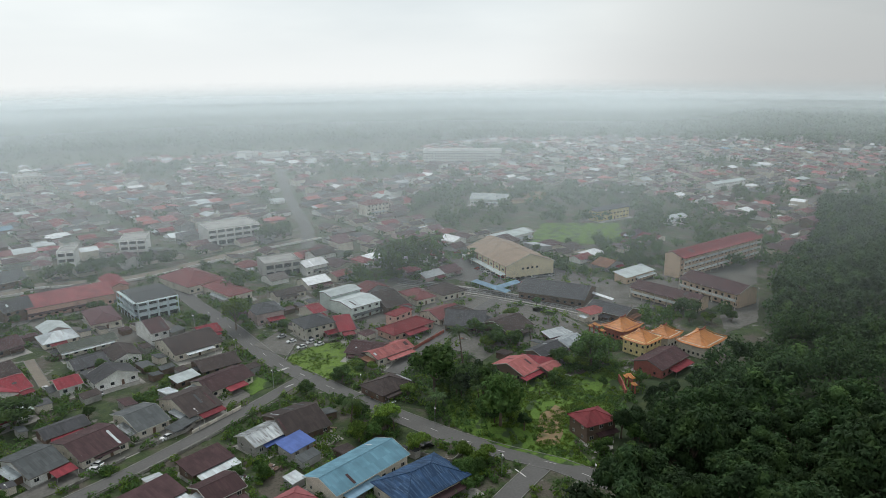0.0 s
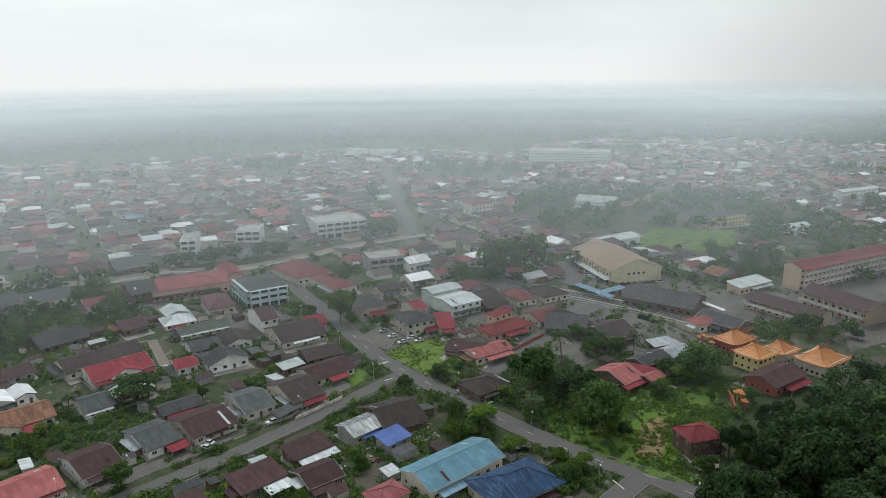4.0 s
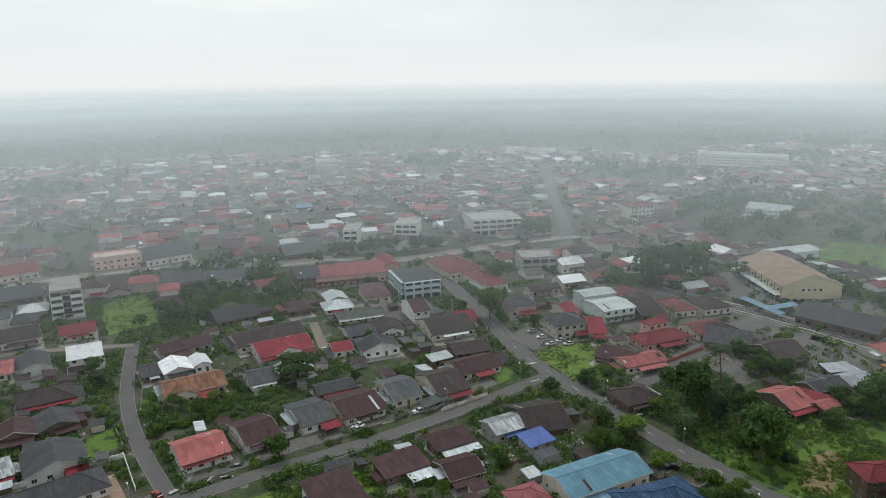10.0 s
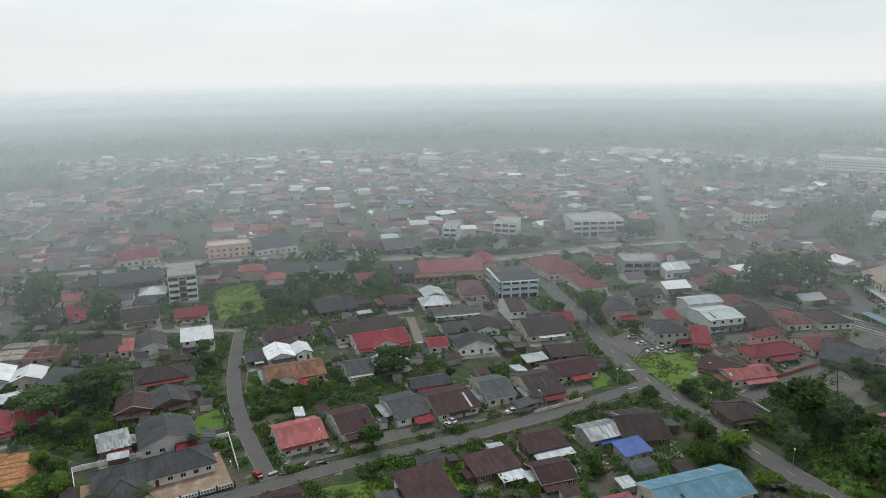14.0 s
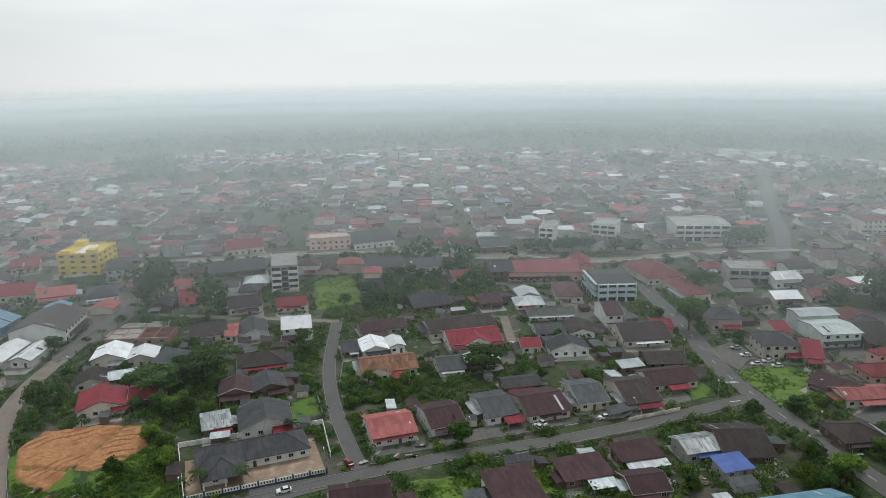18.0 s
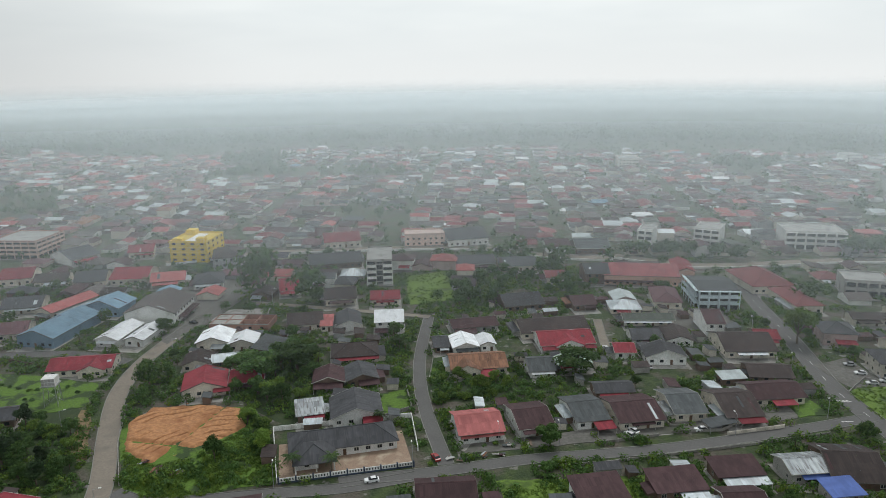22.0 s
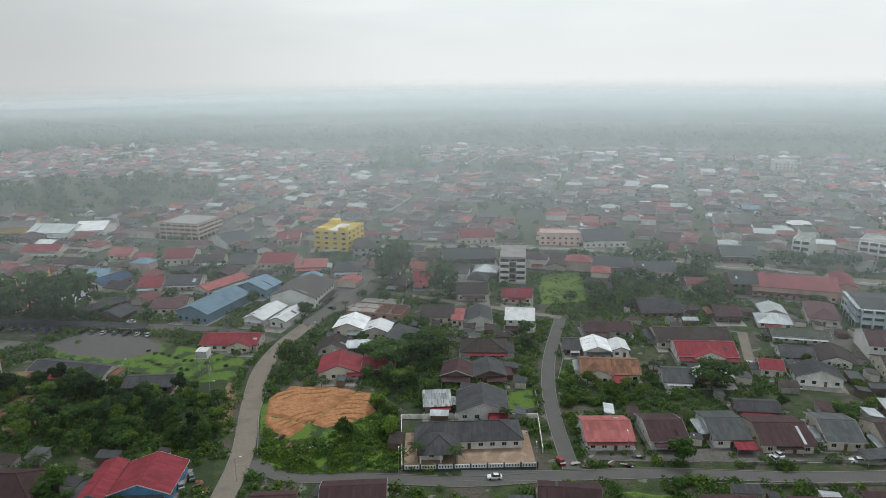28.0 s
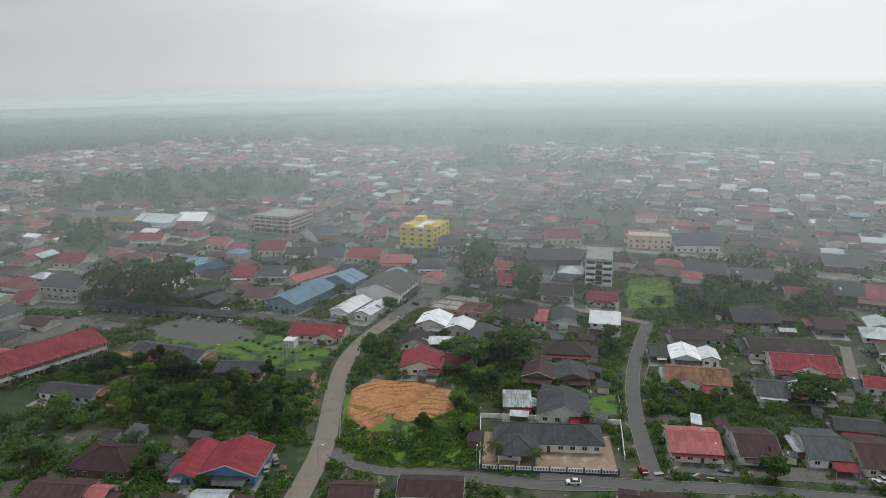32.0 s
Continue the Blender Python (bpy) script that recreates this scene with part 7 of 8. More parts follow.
def town_fill():
    r = random.Random(5)
    a = radians(-22)
    ux, uy, vx, vy = math.cos(a), math.sin(a), -math.sin(a), math.cos(a)
    colours = ["maroon", "brown", "black", "grey", "mauve", "rust", "brick", "taupe", "redschool", "salmonroof", "zinc", "white", "palegrey", "pink", "darkgreen", "lightblue"]
    weights = [24, 18, 9, 8, 13, 2, 8, 9, 6, 6, 4, 2.2, 3.0, 5, 2, 0.6]
    odd = ["zinc", "white", "palegrey", "maroon", "brown", "black", "redschool", "grey"]
    odd_weights = [22, 16, 14, 18, 12, 8, 8, 12]
    walls = ["white", "white", "cream", "cream", "beige", "wood", "pinkish", "grey"]
    spots = []
    for j in range(-14, 76):
        for i in range(-66, 100):
            s = i * 13.0 + r.uniform(-2.2, 2.2)
            t = j * 16.0 + (j // 2) * 4.5 + r.uniform(-1.5, 1.5)
            x, y = s * ux + t * vx, s * uy + t * vy
            dist = math.hypot(x, y)
            bearing = math.degrees(math.atan2(x, y))
            # the town ends in woods, earlier in the north than east and west
            end = 1040 + 260 * smoothstep(58, 72, bearing) + 330 * (1 - smoothstep(-22, -2, bearing)) + 130 * noise.noise(Vector((x * 0.004, y * 0.004, 7)))
            if not (275 if bearing < 45 else 345) < dist < end or not -36 < bearing < 99:
                continue
            if i % 9 == 4 or open_land(x, y):
                continue
            gaps = 0.07 + 0.35 * smoothstep(end - 260, end, dist)
            if noise.noise(Vector((x * 0.008, y * 0.008, 3))) > 0.32 or r.random() < gaps:
                continue
            if near_road(x, y, 8) or near_house(x, y, 5.8):
                continue
            spots.append((dist, x, y))
            note_house((x, y, 5.5, -22, 11, 11))
    spots.sort()
    verts, faces, slots = [], [], []
    mats = [ROOF[c] for c in colours] + [WALL[c] for c in walls]

    def low_house(x, y, turn, w, d, ze, kind, roof, wall, slope=0.34):
        """Plain walls under one roof, added to the common sheet of roofs."""
        ca, sa = math.cos(radians(turn)), math.sin(radians(turn))
        base, rh, hip = len(verts), slope * d / 2, (max(0.0, w / 2 - d / 2) if kind == "h" else w / 2)
        p, q = w / 2 - 0.5, d / 2 - 0.5
        lean = kind == "s"
        loc = [(-p, -q, 0), (p, -q, 0), (p, q, 0), (-p, q, 0), (-p, -q, ze), (p, -q, ze), (p, q, ze), (-p, q, ze),
               (-w / 2, -d / 2, ze - 0.1), (w / 2, -d / 2, ze - 0.1), (w / 2, d / 2, ze + (rh if lean else -0.1)), (-w / 2, d / 2, ze + (rh if lean else -0.1)), (-hip, 0, ze + (rh / 2 if lean else rh)), (hip, 0, ze + (rh / 2 if lean else rh))]
        verts.extend((x + a * ca - b * sa, y + a * sa + b * ca, z) for a, b, z in loc)
        quads = [(0, 1, 5, 4), (1, 2, 6, 5), (2, 3, 7, 6), (3, 0, 4, 7), (8, 9, 13, 12), (10, 11, 12, 13), (9, 10, 13), (11, 8, 12)]
        faces.extend(tuple(base + v for v in f) for f in quads)
        cw, cr = len(colours) + walls.index(wall), colours.index(roof)
        slots.extend([cw] * 4 + [cr, cr] + ([cr, cr] if kind == "h" else [cw, cw]))

    for k, (dist, x, y) in enumerate(spots):
        w, d = r.uniform(11.5, 16.5), r.uniform(10.0, 14.5)
        ze = 2.6 if r.random() < 0.9 else 5.8
        turn = -22 + r.uniform(-4, 4) + (90 if r.random() < 0.3 else 0)
        c, wl = r.choices(colours, weights)[0], r.choice(walls)
        if x < 60 and y > 690:
            # a newer estate with paler roofs and walls
            c, wl = r.choice(("palegrey", "pink", "salmonroof", "mauve", "taupe", "taupe", "grey", c, c)), r.choice(("cream", "beige", "pinkish"))
        kind = r.choice("ggggGhhs")
        if k < 120:
            porch = (r.choice(("red", "zinc", "maroon", "maroon")), r.uniform(-3, 3), r.uniform(4, 7), r.uniform(2.5, 4)) if r.random() < 0.35 else None
            house(x, y, turn, w, d, ze, kind, c, wl, near=False, openings=dist < 340, porch=porch)
            continue
        # the farther ones are one sheet of roofs: a main roof with lower wings and lean-tos
        low_house(x, y, turn, w * 0.95, d * 0.95, ze, kind, c, wl, 0.30)
        ca, sa = math.cos(radians(turn)), math.sin(radians(turn))
        for _ in range(r.choice((0, 1, 1, 2, 2))):
            c2 = c if r.random() < 0.45 else r.choices(odd, odd_weights)[0]
            side = r.choice((-1, 1))
            if r.random() < 0.5:
                lx, ly, w2, d2, t2 = side * w * 0.45, r.uniform(-3, 2), r.uniform(5, 8), r.uniform(4, 7), turn + 90
            else:
                lx, ly, w2, d2, t2 = r.uniform(-3, 3), side * d * 0.5, r.uniform(5, 10), r.uniform(2.5, 5), turn
            low_house(x + lx * ca - ly * sa, y + lx * sa + ly * ca, t2, w2, d2, min(ze, 2.9) - r.uniform(0.1, 0.5), r.choice("sgs"), c2, wl, 0.25)
    f = new("far_houses", mesh_of("far_houses", verts, faces, mats, slots=slots))
    tagged(f, "hundreds of low houses with brown, red and white roofs", "houses", kind="stuff")
    return spots


SPOTS = town_fill()


def shed(x, y, turn, w, d, mat, r):
    """A small outbuilding: rough walls under one or two sloping sheets."""
    s = thing("shed", x, y, height(x, y), turn, "small shed under %s sheets between houses" % ROOF_WORDS[mat], "shed", "sheds of the town")
    ze = r.uniform(2.1, 2.7)
    lift = r.uniform(0.3, 0.8)
    put("wall", Geo().box(-w / 2 + 0.3, w / 2 - 0.3, -d / 2 + 0.4, d / 2 - 0.3, 0, ze - 0.1).mesh("wall", WALL[r.choice(("wood", "wood", "concretew", "grey", "cream"))]), s)
    put("roof", Geo().slab((-w / 2, -d / 2, ze - 0.05), (w / 2, -d / 2, ze), (w / 2, d / 2, ze + lift), (-w / 2, d / 2, ze + lift), 0.08).mesh("roof", ROOF[mat]), s)
    note_house((x, y, max(w, d) / 2, turn, w, d))


def outbuildings():
    r = random.Random(17)
    made = 0
    for _ in range(9000):
        b, dist = radians(r.uniform(-34, 92)), math.sqrt(r.uniform(130 ** 2, 345 ** 2))
        x, y = dist * math.sin(b), dist * math.cos(b)
        w, d = r.uniform(3.5, 8), r.uniform(3.0, 6)
        if made >= 95 or y < 60 or open_land(x, y) or near_road(x, y, d / 2 + 5.5) or near_house(x, y, max(w, d) / 2 + 0.1) or not near_house(x, y, max(w, d) / 2 + 2.6):
            continue
        if any(in_ring(x, y, g[0]) for g in GROVES) or any(in_ring(x, y, q) for q in KEEP):
            continue
        shed(x, y, r.choice((-14, 76)) + r.uniform(-5, 5), w, d, r.choice(("zinc", "grey", "maroon", "black", "brown", "grey", "maroon", "black", "brown", "black")), r)
        made += 1


GROVES = [
    ([(-150.0, 242.8), (-145.6, 262.9), (-102.5, 267.2), (-76.0, 260.9), (-50.0, 240.2), (-46.4, 211.0), (-61.5, 205.9), (-88.1, 210.2), (-126.0, 212.9)], 105, ("round", "forest", "round", "bright", "bush")),
    ([(-142.8, 213.3), (-124.0, 209.2), (-108.8, 183.1), (-123.4, 180.6)], 8, ("round", "palm", "bush")),
    ([(-96.9, 205.0), (-84.9, 201.3), (-79.5, 182.5), (-87.6, 182.7)], 5, ("round", "palm")),
    ([(5.1, 275.7), (35.5, 287.3), (34.3, 257.8), (21.5, 236.0), (5.4, 238.7)], 30, ("round", "bright", "round", "palm")),
    ([(71.6, 234.7), (110.4, 231.4), (103.3, 215.0), (68.8, 217.8)], 22, ("bush", "bush", "bush", "bright")),
    ([(68.1, 292.9), (78.7, 295.9), (70.4, 262.2), (61.5, 262.5)], 6, ("round", "palm")),
    ([(117.2, 356.2), (153.9, 359.7), (134.9, 312.3), (105.5, 302.1)], 16, ("round", "palm", "round", "bright")),
    ([(154.9, 354.7), (198.4, 348.3), (175.9, 310.9), (154.6, 304.1), (150.2, 336.4)], 14, ("round", "palm", "round")),
    ([(-183.7, 350.4), (-132.0, 352.2), (-124.0, 329.1), (-175.0, 332.6)], 34, ("forest",)),
    ([(3.3, 234.2), (11.9, 225.3), (10.7, 202.6), (5.5, 206.2)], 5, ("bush", "bright")),
    ([(232.7, 126.3), (233.8, 98.2), (221.8, 77.5), (196.7, 68.3), (195.2, 98.5), (201.7, 120.2)], 30, ("round", "round", "forest", "palm", "bright")),
    ([(240.3, 84.2), (271.7, 63.5), (253.7, 55.5), (228.9, 73.4)], 10, ("round", "bush", "bright")),
    ([(189.0, 126.5), (185.1, 106.1), (170.0, 103.8), (166.0, 120.3)], 9, ("round", "bright", "bush", "palm")),
    ([(175.4, 84.6), (181.4, 71.9), (162.5, 62.5), (154.7, 71.2)], 9, ("round", "bright", "bush")),
    ([(336.5, 221.8), (364.4, 183.5), (333.5, 168.0), (312.1, 202.4)], 9, ("round", "round", "palm")),
    ([(565.2, 331.8), (633.7, 293.6), (614.3, 177.8), (512.3, 142.9), (477.6, 197.8), (496.3, 260.0)], 55, ("forest", "round")),
    ([(441.4, 130.0), (485.0, 91.0), (460.8, 68.0), (419.5, 61.1), (391.3, 94.4)], 30, ("forest", "round")),
    ([(660.5, 186.0), (714.3, 99.9), (678.3, 26.7), (555.5, 19.6), (539.1, 56.9), (560.7, 110.9)], 45, ("forest", "round")),
    ([(336.0, 46.0), (344.0, 30.0), (334.0, 14.0), (321.0, 27.0), (326.0, 42.0)], 12, ("round", "palm", "bright")),
    ([(236.0, 41.0), (252.0, 33.0), (262.0, 8.0), (193.2, 4.5), (180.9, 30.3), (197.0, 38.9)], 52, ("forest", "forest", "forest", "round")),
    ([(262.0, 119.0), (300.0, 121.0), (297.0, 82.0), (268.0, 90.0), (252.0, 104.0)], 26, ("round", "bush", "round", "palm", "bright")),
    ([(207.7, 153.3), (222.2, 150.4), (204.4, 127.0), (190.2, 130.8)], 6, ("round", "bush")),
]


KEEP = [
    [(-33.0, 220.3), (-26.1, 248.2), (3.3, 238.7), (9.2, 189.5), (-13.7, 184.1), (-30.8, 190.4)],
    [(51.8, 232.0), (61.5, 232.7), (59.2, 216.9), (48.6, 214.4)],
    [(10.7, 186.5), (15.4, 206.0), (51.9, 201.6), (54.8, 179.8)],
    [(216.9, 199.8), (234.6, 200.7), (229.2, 175.8), (213.2, 178.6)],
]
SLOPE_GRASS = [(220.0, 90.4), (236.2, 72.9), (261.7, 54.9), (248.1, 44.6), (217.8, 46.7), (197.6, 52.6), (184.9, 43.7), (183.4, 51.5), (186.9, 76.1)]
GREEN = [g[0] for g in GROVES]
outbuildings()


def grove(ring, count, kinds, r):
    xs, ys = [p[0] for p in ring], [p[1] for p in ring]
    made = 0
    for _ in range(count * 12):
        x, y = r.uniform(min(xs), max(xs)), r.uniform(min(ys), max(ys))
        if made >= count or not in_ring(x, y, ring) or near_road(x, y, 0.8) or near_house(x, y, 0.6):
            continue
        kind = r.choice(kinds)
        tree(x, y, kind, r.uniform(0.65, 1.1) * (0.75 if kind == "forest" else 1.3 if kind == "bush" else 1.0))
        made += 1


def greenery():
    r = random.Random(9)
    for ring, count, kinds in GROVES:
        grove(ring, count, kinds, r)
    # single trees, and bushes between the houses
    trees, bushes, shrubs, pale = 0, 0, Geo(), Geo()
    for k in range(44000):
        b, dist = radians(r.uniform(-36, 98)), math.sqrt(r.uniform(125 ** 2, 440 ** 2))
        x, y = dist * math.sin(b), dist * math.cos(b)
        small = r.random() < 0.75
        if y < 40 or near_road(x, y, 1.3 if small else 2.5) or near_house(x, y, 0.5 if small else 1.8):
            continue
        if in_ring(x, y, PARK) or any(in_ring(x, y, q) for q in KEEP[1:]) or any(in_ring(x, y, OPEN[i]) for i in (0, 2, 3, 4)) or (in_ring(x, y, SLOPE_GRASS) and r.random() < 0.35) or (not small and in_ring(x, y, OPEN[4])):
            continue
        if small and noise.noise(Vector((x * 0.045, y * 0.045, 11))) < (-0.16 if dist < 350 else 0.02) and not in_ring(x, y, SLOPE_GRASS) and not any(in_ring(x, y, q) for q in GREEN):
            continue
        if any(in_ring(x, y, q) for q in PAVED) and r.random() < (0.97 if y > 250 and x < 0 else 0.75):
            continue
        if small:
            bushes += 1
            if bushes < 50 and dist < 270 and not in_ring(x, y, SLOPE_GRASS):
                tree(x, y, "bush", r.uniform(0.7, 1.5))
            else:
                s = r.uniform(0.9, 2.3) if not in_ring(x, y, SLOPE_GRASS) else r.uniform(0.5, 1.2)
                leaf_cloud(shrubs if r.random() < (0.12 if in_ring(x, y, SLOPE_GRASS) else 0.7) else pale, (x, y, s * 0.5), s, 44 if dist < 280 else 26, (0.12 if dist < 280 else 0.22) + s * 0.18, 0.75, k)
        elif trees < 190:
            trees += 1
            tree(x, y, r.choice(("round", "round", "round", "bright", "palm")), r.uniform(0.5, 0.95))
    # tall grass below the bare plot
    ring = [(-32.6, 220.3), (-23.2, 207.6), (-11.7, 210.2), (3.1, 221.4), (11.1, 209.7), (10.2, 188.3), (-13.9, 187.0), (-30.1, 192.9)]
    xs, ys = [p[0] for p in ring], [p[1] for p in ring]
    for k in range(2600):
        x, y = r.uniform(min(xs), max(xs)), r.uniform(min(ys), max(ys))
        if in_ring(x, y, ring) and noise.noise(Vector((x * 0.12, y * 0.12, 5))) > -0.25:
            s = r.uniform(0.4, 1.0)
            leaf_cloud(pale if r.random() < 0.92 else shrubs, (x, y, s * 0.3), s, 26, 0.2, 0.6, k + 50000)
    for ring in (OPEN[2], OPEN[4], WEED_PLOT):
        xs, ys = [p[0] for p in ring], [p[1] for p in ring]
        for k in range(900):
            x, y = r.uniform(min(xs), max(xs)), r.uniform(min(ys), max(ys))
            if in_ring(x, y, ring) and noise.noise(Vector((x * 0.1, y * 0.1, 15))) > -0.1 and not near_house(x, y, 0.3):
                s = r.uniform(0.4, 0.9)
                leaf_cloud(pale, (x, y, s * 0.25), s, 24, 0.2, 0.5, k + 90000)
    # tufts of tall grass on the bank
    xs, ys = [p[0] for p in SLOPE_GRASS], [p[1] for p in SLOPE_GRASS]
    for k in range(5200):
        x, y = r.uniform(min(xs), max(xs)), r.uniform(min(ys), max(ys))
        lush = noise.noise(Vector((x * 0.08, y * 0.08, 8)))
        if in_ring(x, y, SLOPE_GRASS) and lush > -0.15 and not near_house(x, y, 0.5) and not near_road(x, y, 0.5):
            s = r.uniform(0.35, 0.8) * (1.5 if lush > 0.2 else 1)
            leaf_cloud(pale if lush < 0.28 else shrubs, (x, y, s * 0.3), s, 22, 0.22, 0.6, k + 70000)
    tagged(new("shrubs", shrubs.mesh("shrubs", LEAF)), "low green shrubs and weeds among the houses", "shrubs", kind="stuff")
    tagged(new("weeds", pale.mesh("weeds", LIGHTLEAF)), "fresh green weeds and hedges among the houses", "weeds", kind="stuff")
    # far woods and garden trees
    g = Geo()
    for k in range(15000):
        b = radians(r.uniform(-38, 100))
        dist = math.sqrt(r.uniform(400 ** 2, 1900 ** 2))
        x, y = dist * math.sin(b), dist * math.cos(b)
        wood = open_land(x, y) or dist > 1250 or noise.noise(Vector((x * 0.008, y * 0.008, 3))) > 0.32
        if any(in_ring(x, y, OPEN[i]) for i in (0, 2)):
            continue
        if not wood and (near_road(x, y, 2.5) or near_house(x, y, 0.4)):
            continue
        s = r.uniform(3.0, 5.0) * (2.1 if dist > 1150 else 1.3 if wood else 0.62)
        leaf_cloud(g, (x, y, height(x, y) + s * 0.9), s, 34 if wood else 24, s * 0.36, 0.85, k)
    g.f += [tuple(i + len(g.v) for i in f) for f in FAR_CROWNS.f]
    g.v += FAR_CROWNS.v
    tagged(new("far_trees", g.mesh("far_trees", LEAF)), "dark green trees and woods in the haze", "trees", kind="stuff")
    # the wooded hill: the nearest trees singly, the rest as one wood
    placed, spots = set(), []
    for _ in range(14000):
        x, y = r.uniform(120, 620), r.uniform(-330, 40)
        if y > wood_edge(x) - 2 or math.degrees(math.atan2(x, y)) > 103 or near_road(x, y, 3) or near_house(x, y, 2.5):
            continue
        cell = (round(x / 7.6), round(y / 7.6))
        if cell in placed:
            continue
        placed.add(cell)
        spots.append((math.hypot(x, y), x, y))
    spots.sort()
    g = Geo()
    for k, (dist, x, y) in enumerate(spots):
        if k < 100:
            tree(x, y, "forest", r.uniform(1.0, 1.6))
        else:
            s, top = r.uniform(4.5, 8.0), r.uniform(5, 17)
            for q in range(4):
                far = 0 if q == 0 else s * 0.55
                a = r.uniform(0, 6.28)
                leaf_cloud(g, (x + far * math.cos(a), y + far * math.sin(a), height(x, y) + top - (0 if q == 0 else r.uniform(0.5, 3))), s * (0.75 if q == 0 else r.uniform(0.4, 0.6)), 110 if q == 0 else 60, 0.85, 0.85, k * 4 + q)
    tagged(new("forest", g.mesh("forest", FOREST)), "dense dark green forest over the hill", "forest", kind="stuff")


greenery()

# ---- haze, imitated by thin translucent sheets set farther and farther off ----
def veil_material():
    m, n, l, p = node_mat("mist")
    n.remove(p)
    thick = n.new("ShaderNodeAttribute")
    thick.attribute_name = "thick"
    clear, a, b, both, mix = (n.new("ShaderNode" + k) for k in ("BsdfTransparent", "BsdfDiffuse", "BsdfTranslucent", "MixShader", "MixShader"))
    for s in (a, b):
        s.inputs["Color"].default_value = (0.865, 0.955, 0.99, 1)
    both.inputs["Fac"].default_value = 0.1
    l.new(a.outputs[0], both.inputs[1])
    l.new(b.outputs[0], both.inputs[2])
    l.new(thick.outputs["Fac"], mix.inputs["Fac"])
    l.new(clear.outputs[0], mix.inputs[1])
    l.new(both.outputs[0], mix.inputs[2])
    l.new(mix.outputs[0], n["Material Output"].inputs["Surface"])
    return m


HAZE_VEIL = veil_material()


LEAN = 2.6


def veil(radius, dense):
    """One veil, which leans far outwards, thins out towards the ground, and ends under the sky."""
    n, rows = 160, 20
    verts, thick = [], []
    for j in range(rows + 1):
        for i in range(n):
            a = 2 * math.pi * i / n
            foot = height(radius * math.cos(a), radius * math.sin(a))
            z = foot - 1 + (112 - foot) * j / rows
            k = radius + LEAN * (z - foot)
            verts.append((k * math.cos(a), k * math.sin(a), z))
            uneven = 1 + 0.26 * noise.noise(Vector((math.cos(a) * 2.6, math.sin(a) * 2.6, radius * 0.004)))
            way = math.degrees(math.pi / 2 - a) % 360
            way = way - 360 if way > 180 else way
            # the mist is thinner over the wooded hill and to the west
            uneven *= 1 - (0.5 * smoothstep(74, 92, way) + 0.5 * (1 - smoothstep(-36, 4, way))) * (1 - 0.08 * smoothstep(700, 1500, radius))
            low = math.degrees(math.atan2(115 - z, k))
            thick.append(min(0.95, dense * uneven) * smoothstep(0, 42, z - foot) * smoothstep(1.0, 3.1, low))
    faces = [(j * n + i, j * n + (i + 1) % n, (j + 1) * n + (i + 1) % n, (j + 1) * n + i) for j in range(rows) for i in range(n)]
    me = mesh_of("mist", verts, faces, HAZE_VEIL, True)
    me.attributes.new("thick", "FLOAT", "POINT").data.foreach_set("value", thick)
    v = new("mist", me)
    tagged(v, "thin translucent sheet imitating haze over the town", "mist", kind="stuff")


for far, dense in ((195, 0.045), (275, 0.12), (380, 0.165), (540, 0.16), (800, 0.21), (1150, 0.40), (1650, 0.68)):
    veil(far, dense)


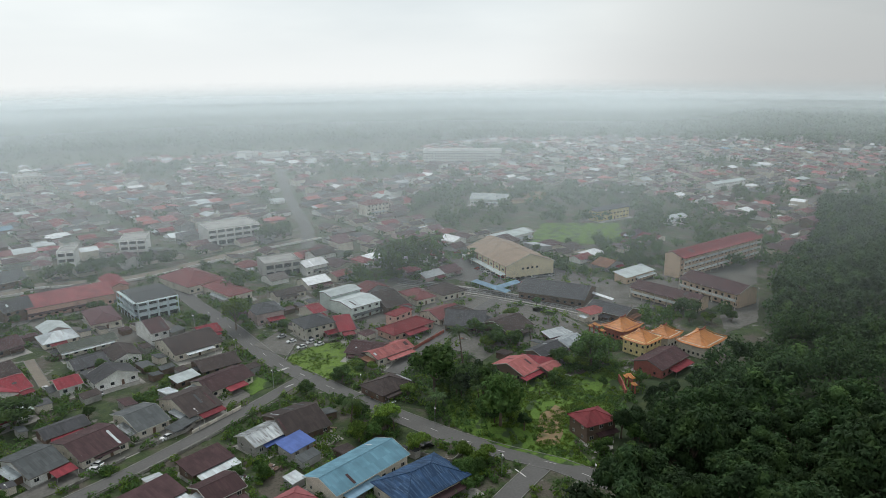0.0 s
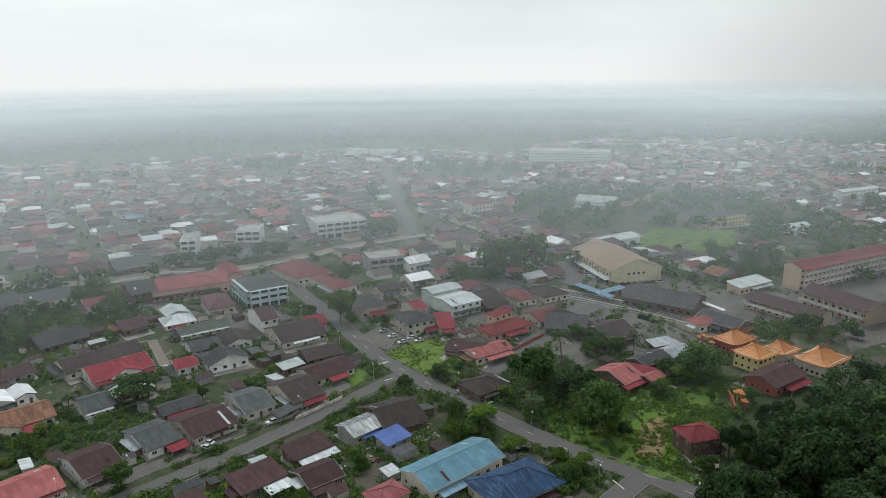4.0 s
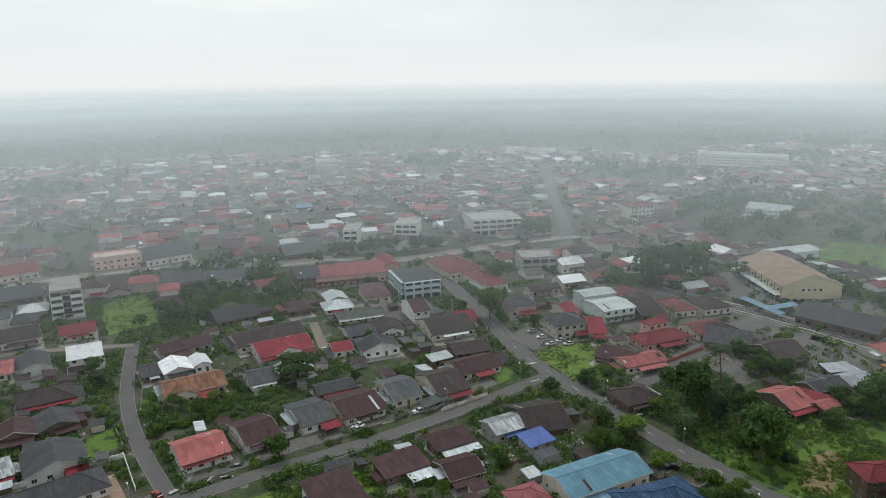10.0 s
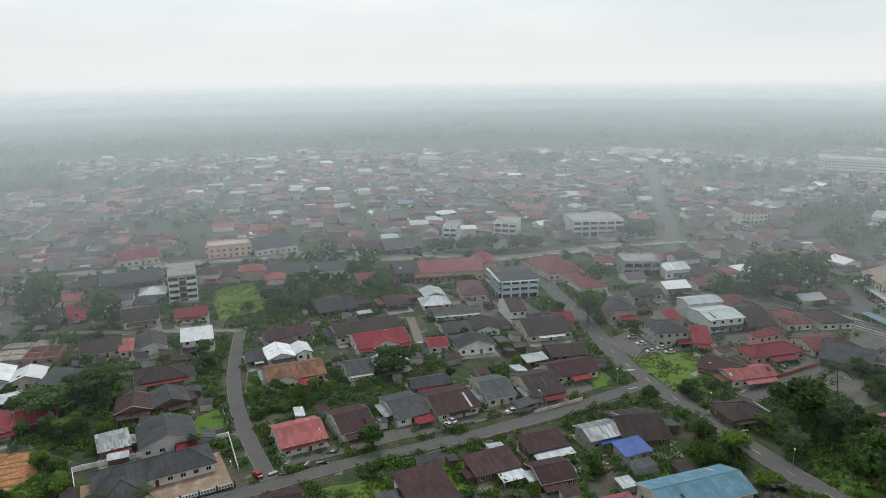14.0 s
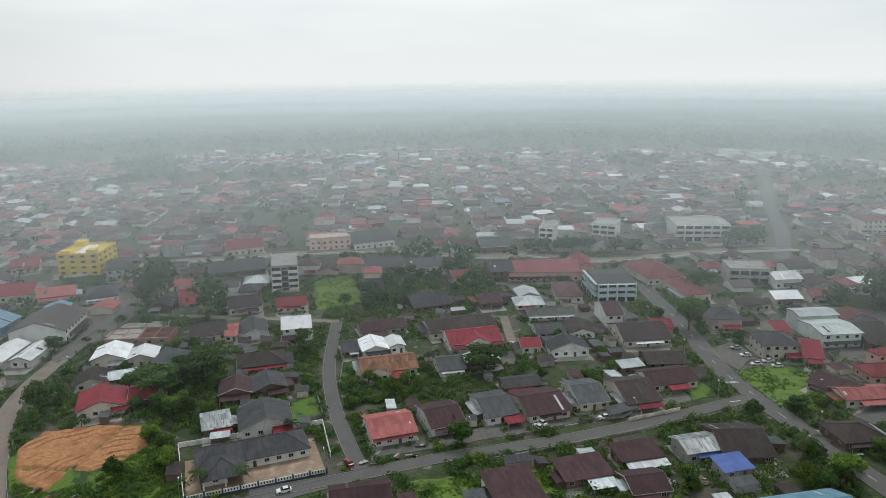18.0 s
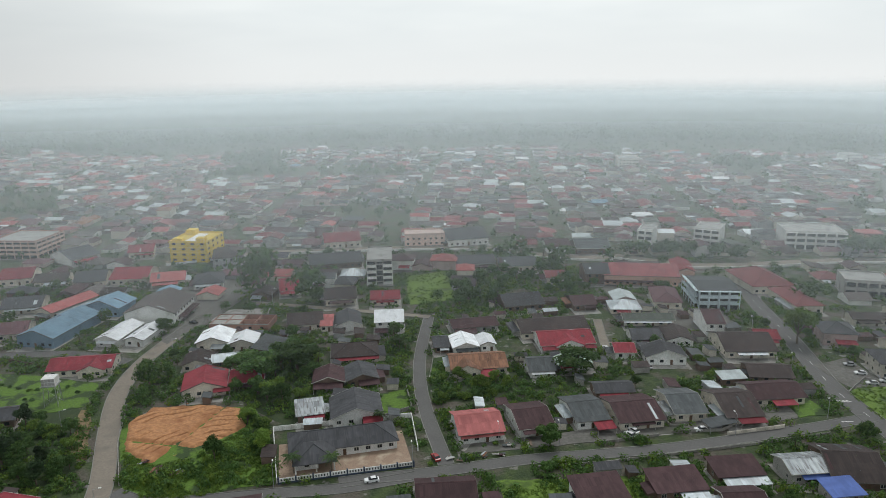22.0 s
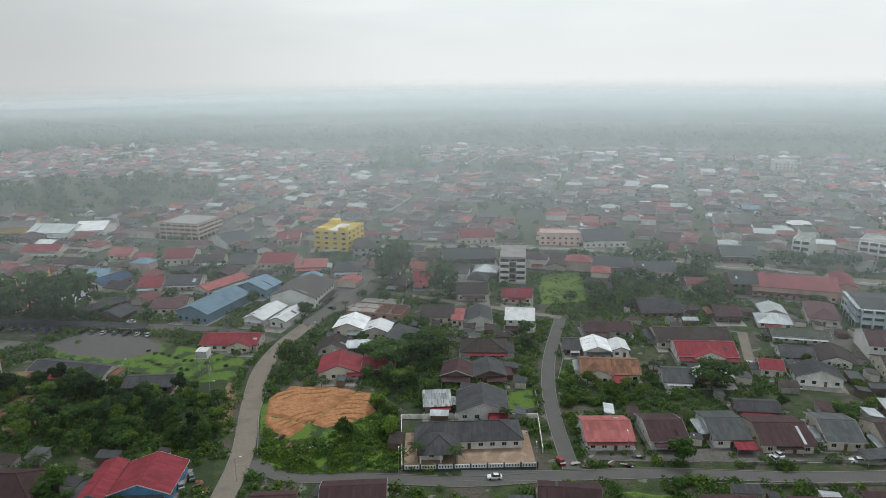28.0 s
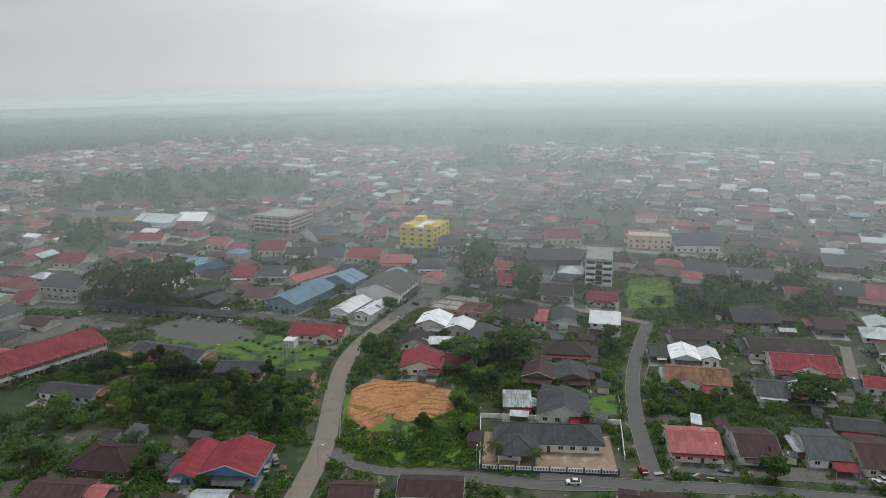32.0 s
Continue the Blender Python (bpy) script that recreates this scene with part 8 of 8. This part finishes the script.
def far_sky():
    """A glowing ring painted as the bright, plain distance where land meets sky."""
    m, n, l, p = node_mat("glowing_backdrop")
    n.remove(p)
    sep = n.new("ShaderNodeSeparateXYZ")
    l.new(n.new("ShaderNodeNewGeometry").outputs["Position"], sep.inputs["Vector"])
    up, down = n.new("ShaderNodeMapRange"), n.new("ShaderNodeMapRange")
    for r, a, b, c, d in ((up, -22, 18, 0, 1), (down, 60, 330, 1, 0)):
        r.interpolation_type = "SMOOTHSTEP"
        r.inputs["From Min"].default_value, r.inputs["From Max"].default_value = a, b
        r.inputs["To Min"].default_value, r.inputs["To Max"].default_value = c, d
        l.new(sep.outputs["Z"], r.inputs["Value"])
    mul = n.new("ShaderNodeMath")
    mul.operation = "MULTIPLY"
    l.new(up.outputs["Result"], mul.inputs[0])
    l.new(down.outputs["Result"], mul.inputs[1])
    # haze low down, brighter sky above, both painted into the emission colour
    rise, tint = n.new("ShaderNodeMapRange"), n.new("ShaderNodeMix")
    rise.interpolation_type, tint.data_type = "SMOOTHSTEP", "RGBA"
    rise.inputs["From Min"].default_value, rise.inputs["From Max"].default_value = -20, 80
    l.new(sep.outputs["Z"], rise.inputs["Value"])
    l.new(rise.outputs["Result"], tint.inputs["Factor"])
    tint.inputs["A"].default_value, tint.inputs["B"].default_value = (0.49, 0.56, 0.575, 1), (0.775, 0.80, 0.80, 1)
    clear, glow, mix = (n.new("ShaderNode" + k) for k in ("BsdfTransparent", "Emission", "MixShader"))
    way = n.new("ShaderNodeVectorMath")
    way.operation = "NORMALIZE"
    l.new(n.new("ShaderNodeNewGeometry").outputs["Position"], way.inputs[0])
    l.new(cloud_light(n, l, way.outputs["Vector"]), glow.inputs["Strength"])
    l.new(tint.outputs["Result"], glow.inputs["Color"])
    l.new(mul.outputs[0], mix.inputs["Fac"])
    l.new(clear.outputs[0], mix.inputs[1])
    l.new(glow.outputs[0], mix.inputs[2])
    l.new(mix.outputs[0], n["Material Output"].inputs["Surface"])
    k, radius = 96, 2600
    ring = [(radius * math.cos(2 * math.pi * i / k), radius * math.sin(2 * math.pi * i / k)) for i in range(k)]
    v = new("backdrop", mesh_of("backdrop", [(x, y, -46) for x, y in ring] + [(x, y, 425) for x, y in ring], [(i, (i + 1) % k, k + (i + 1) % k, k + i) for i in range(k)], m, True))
    tagged(v, "glowing backdrop painted as bright hazy sky over the horizon", "sky", kind="structure")


far_sky()
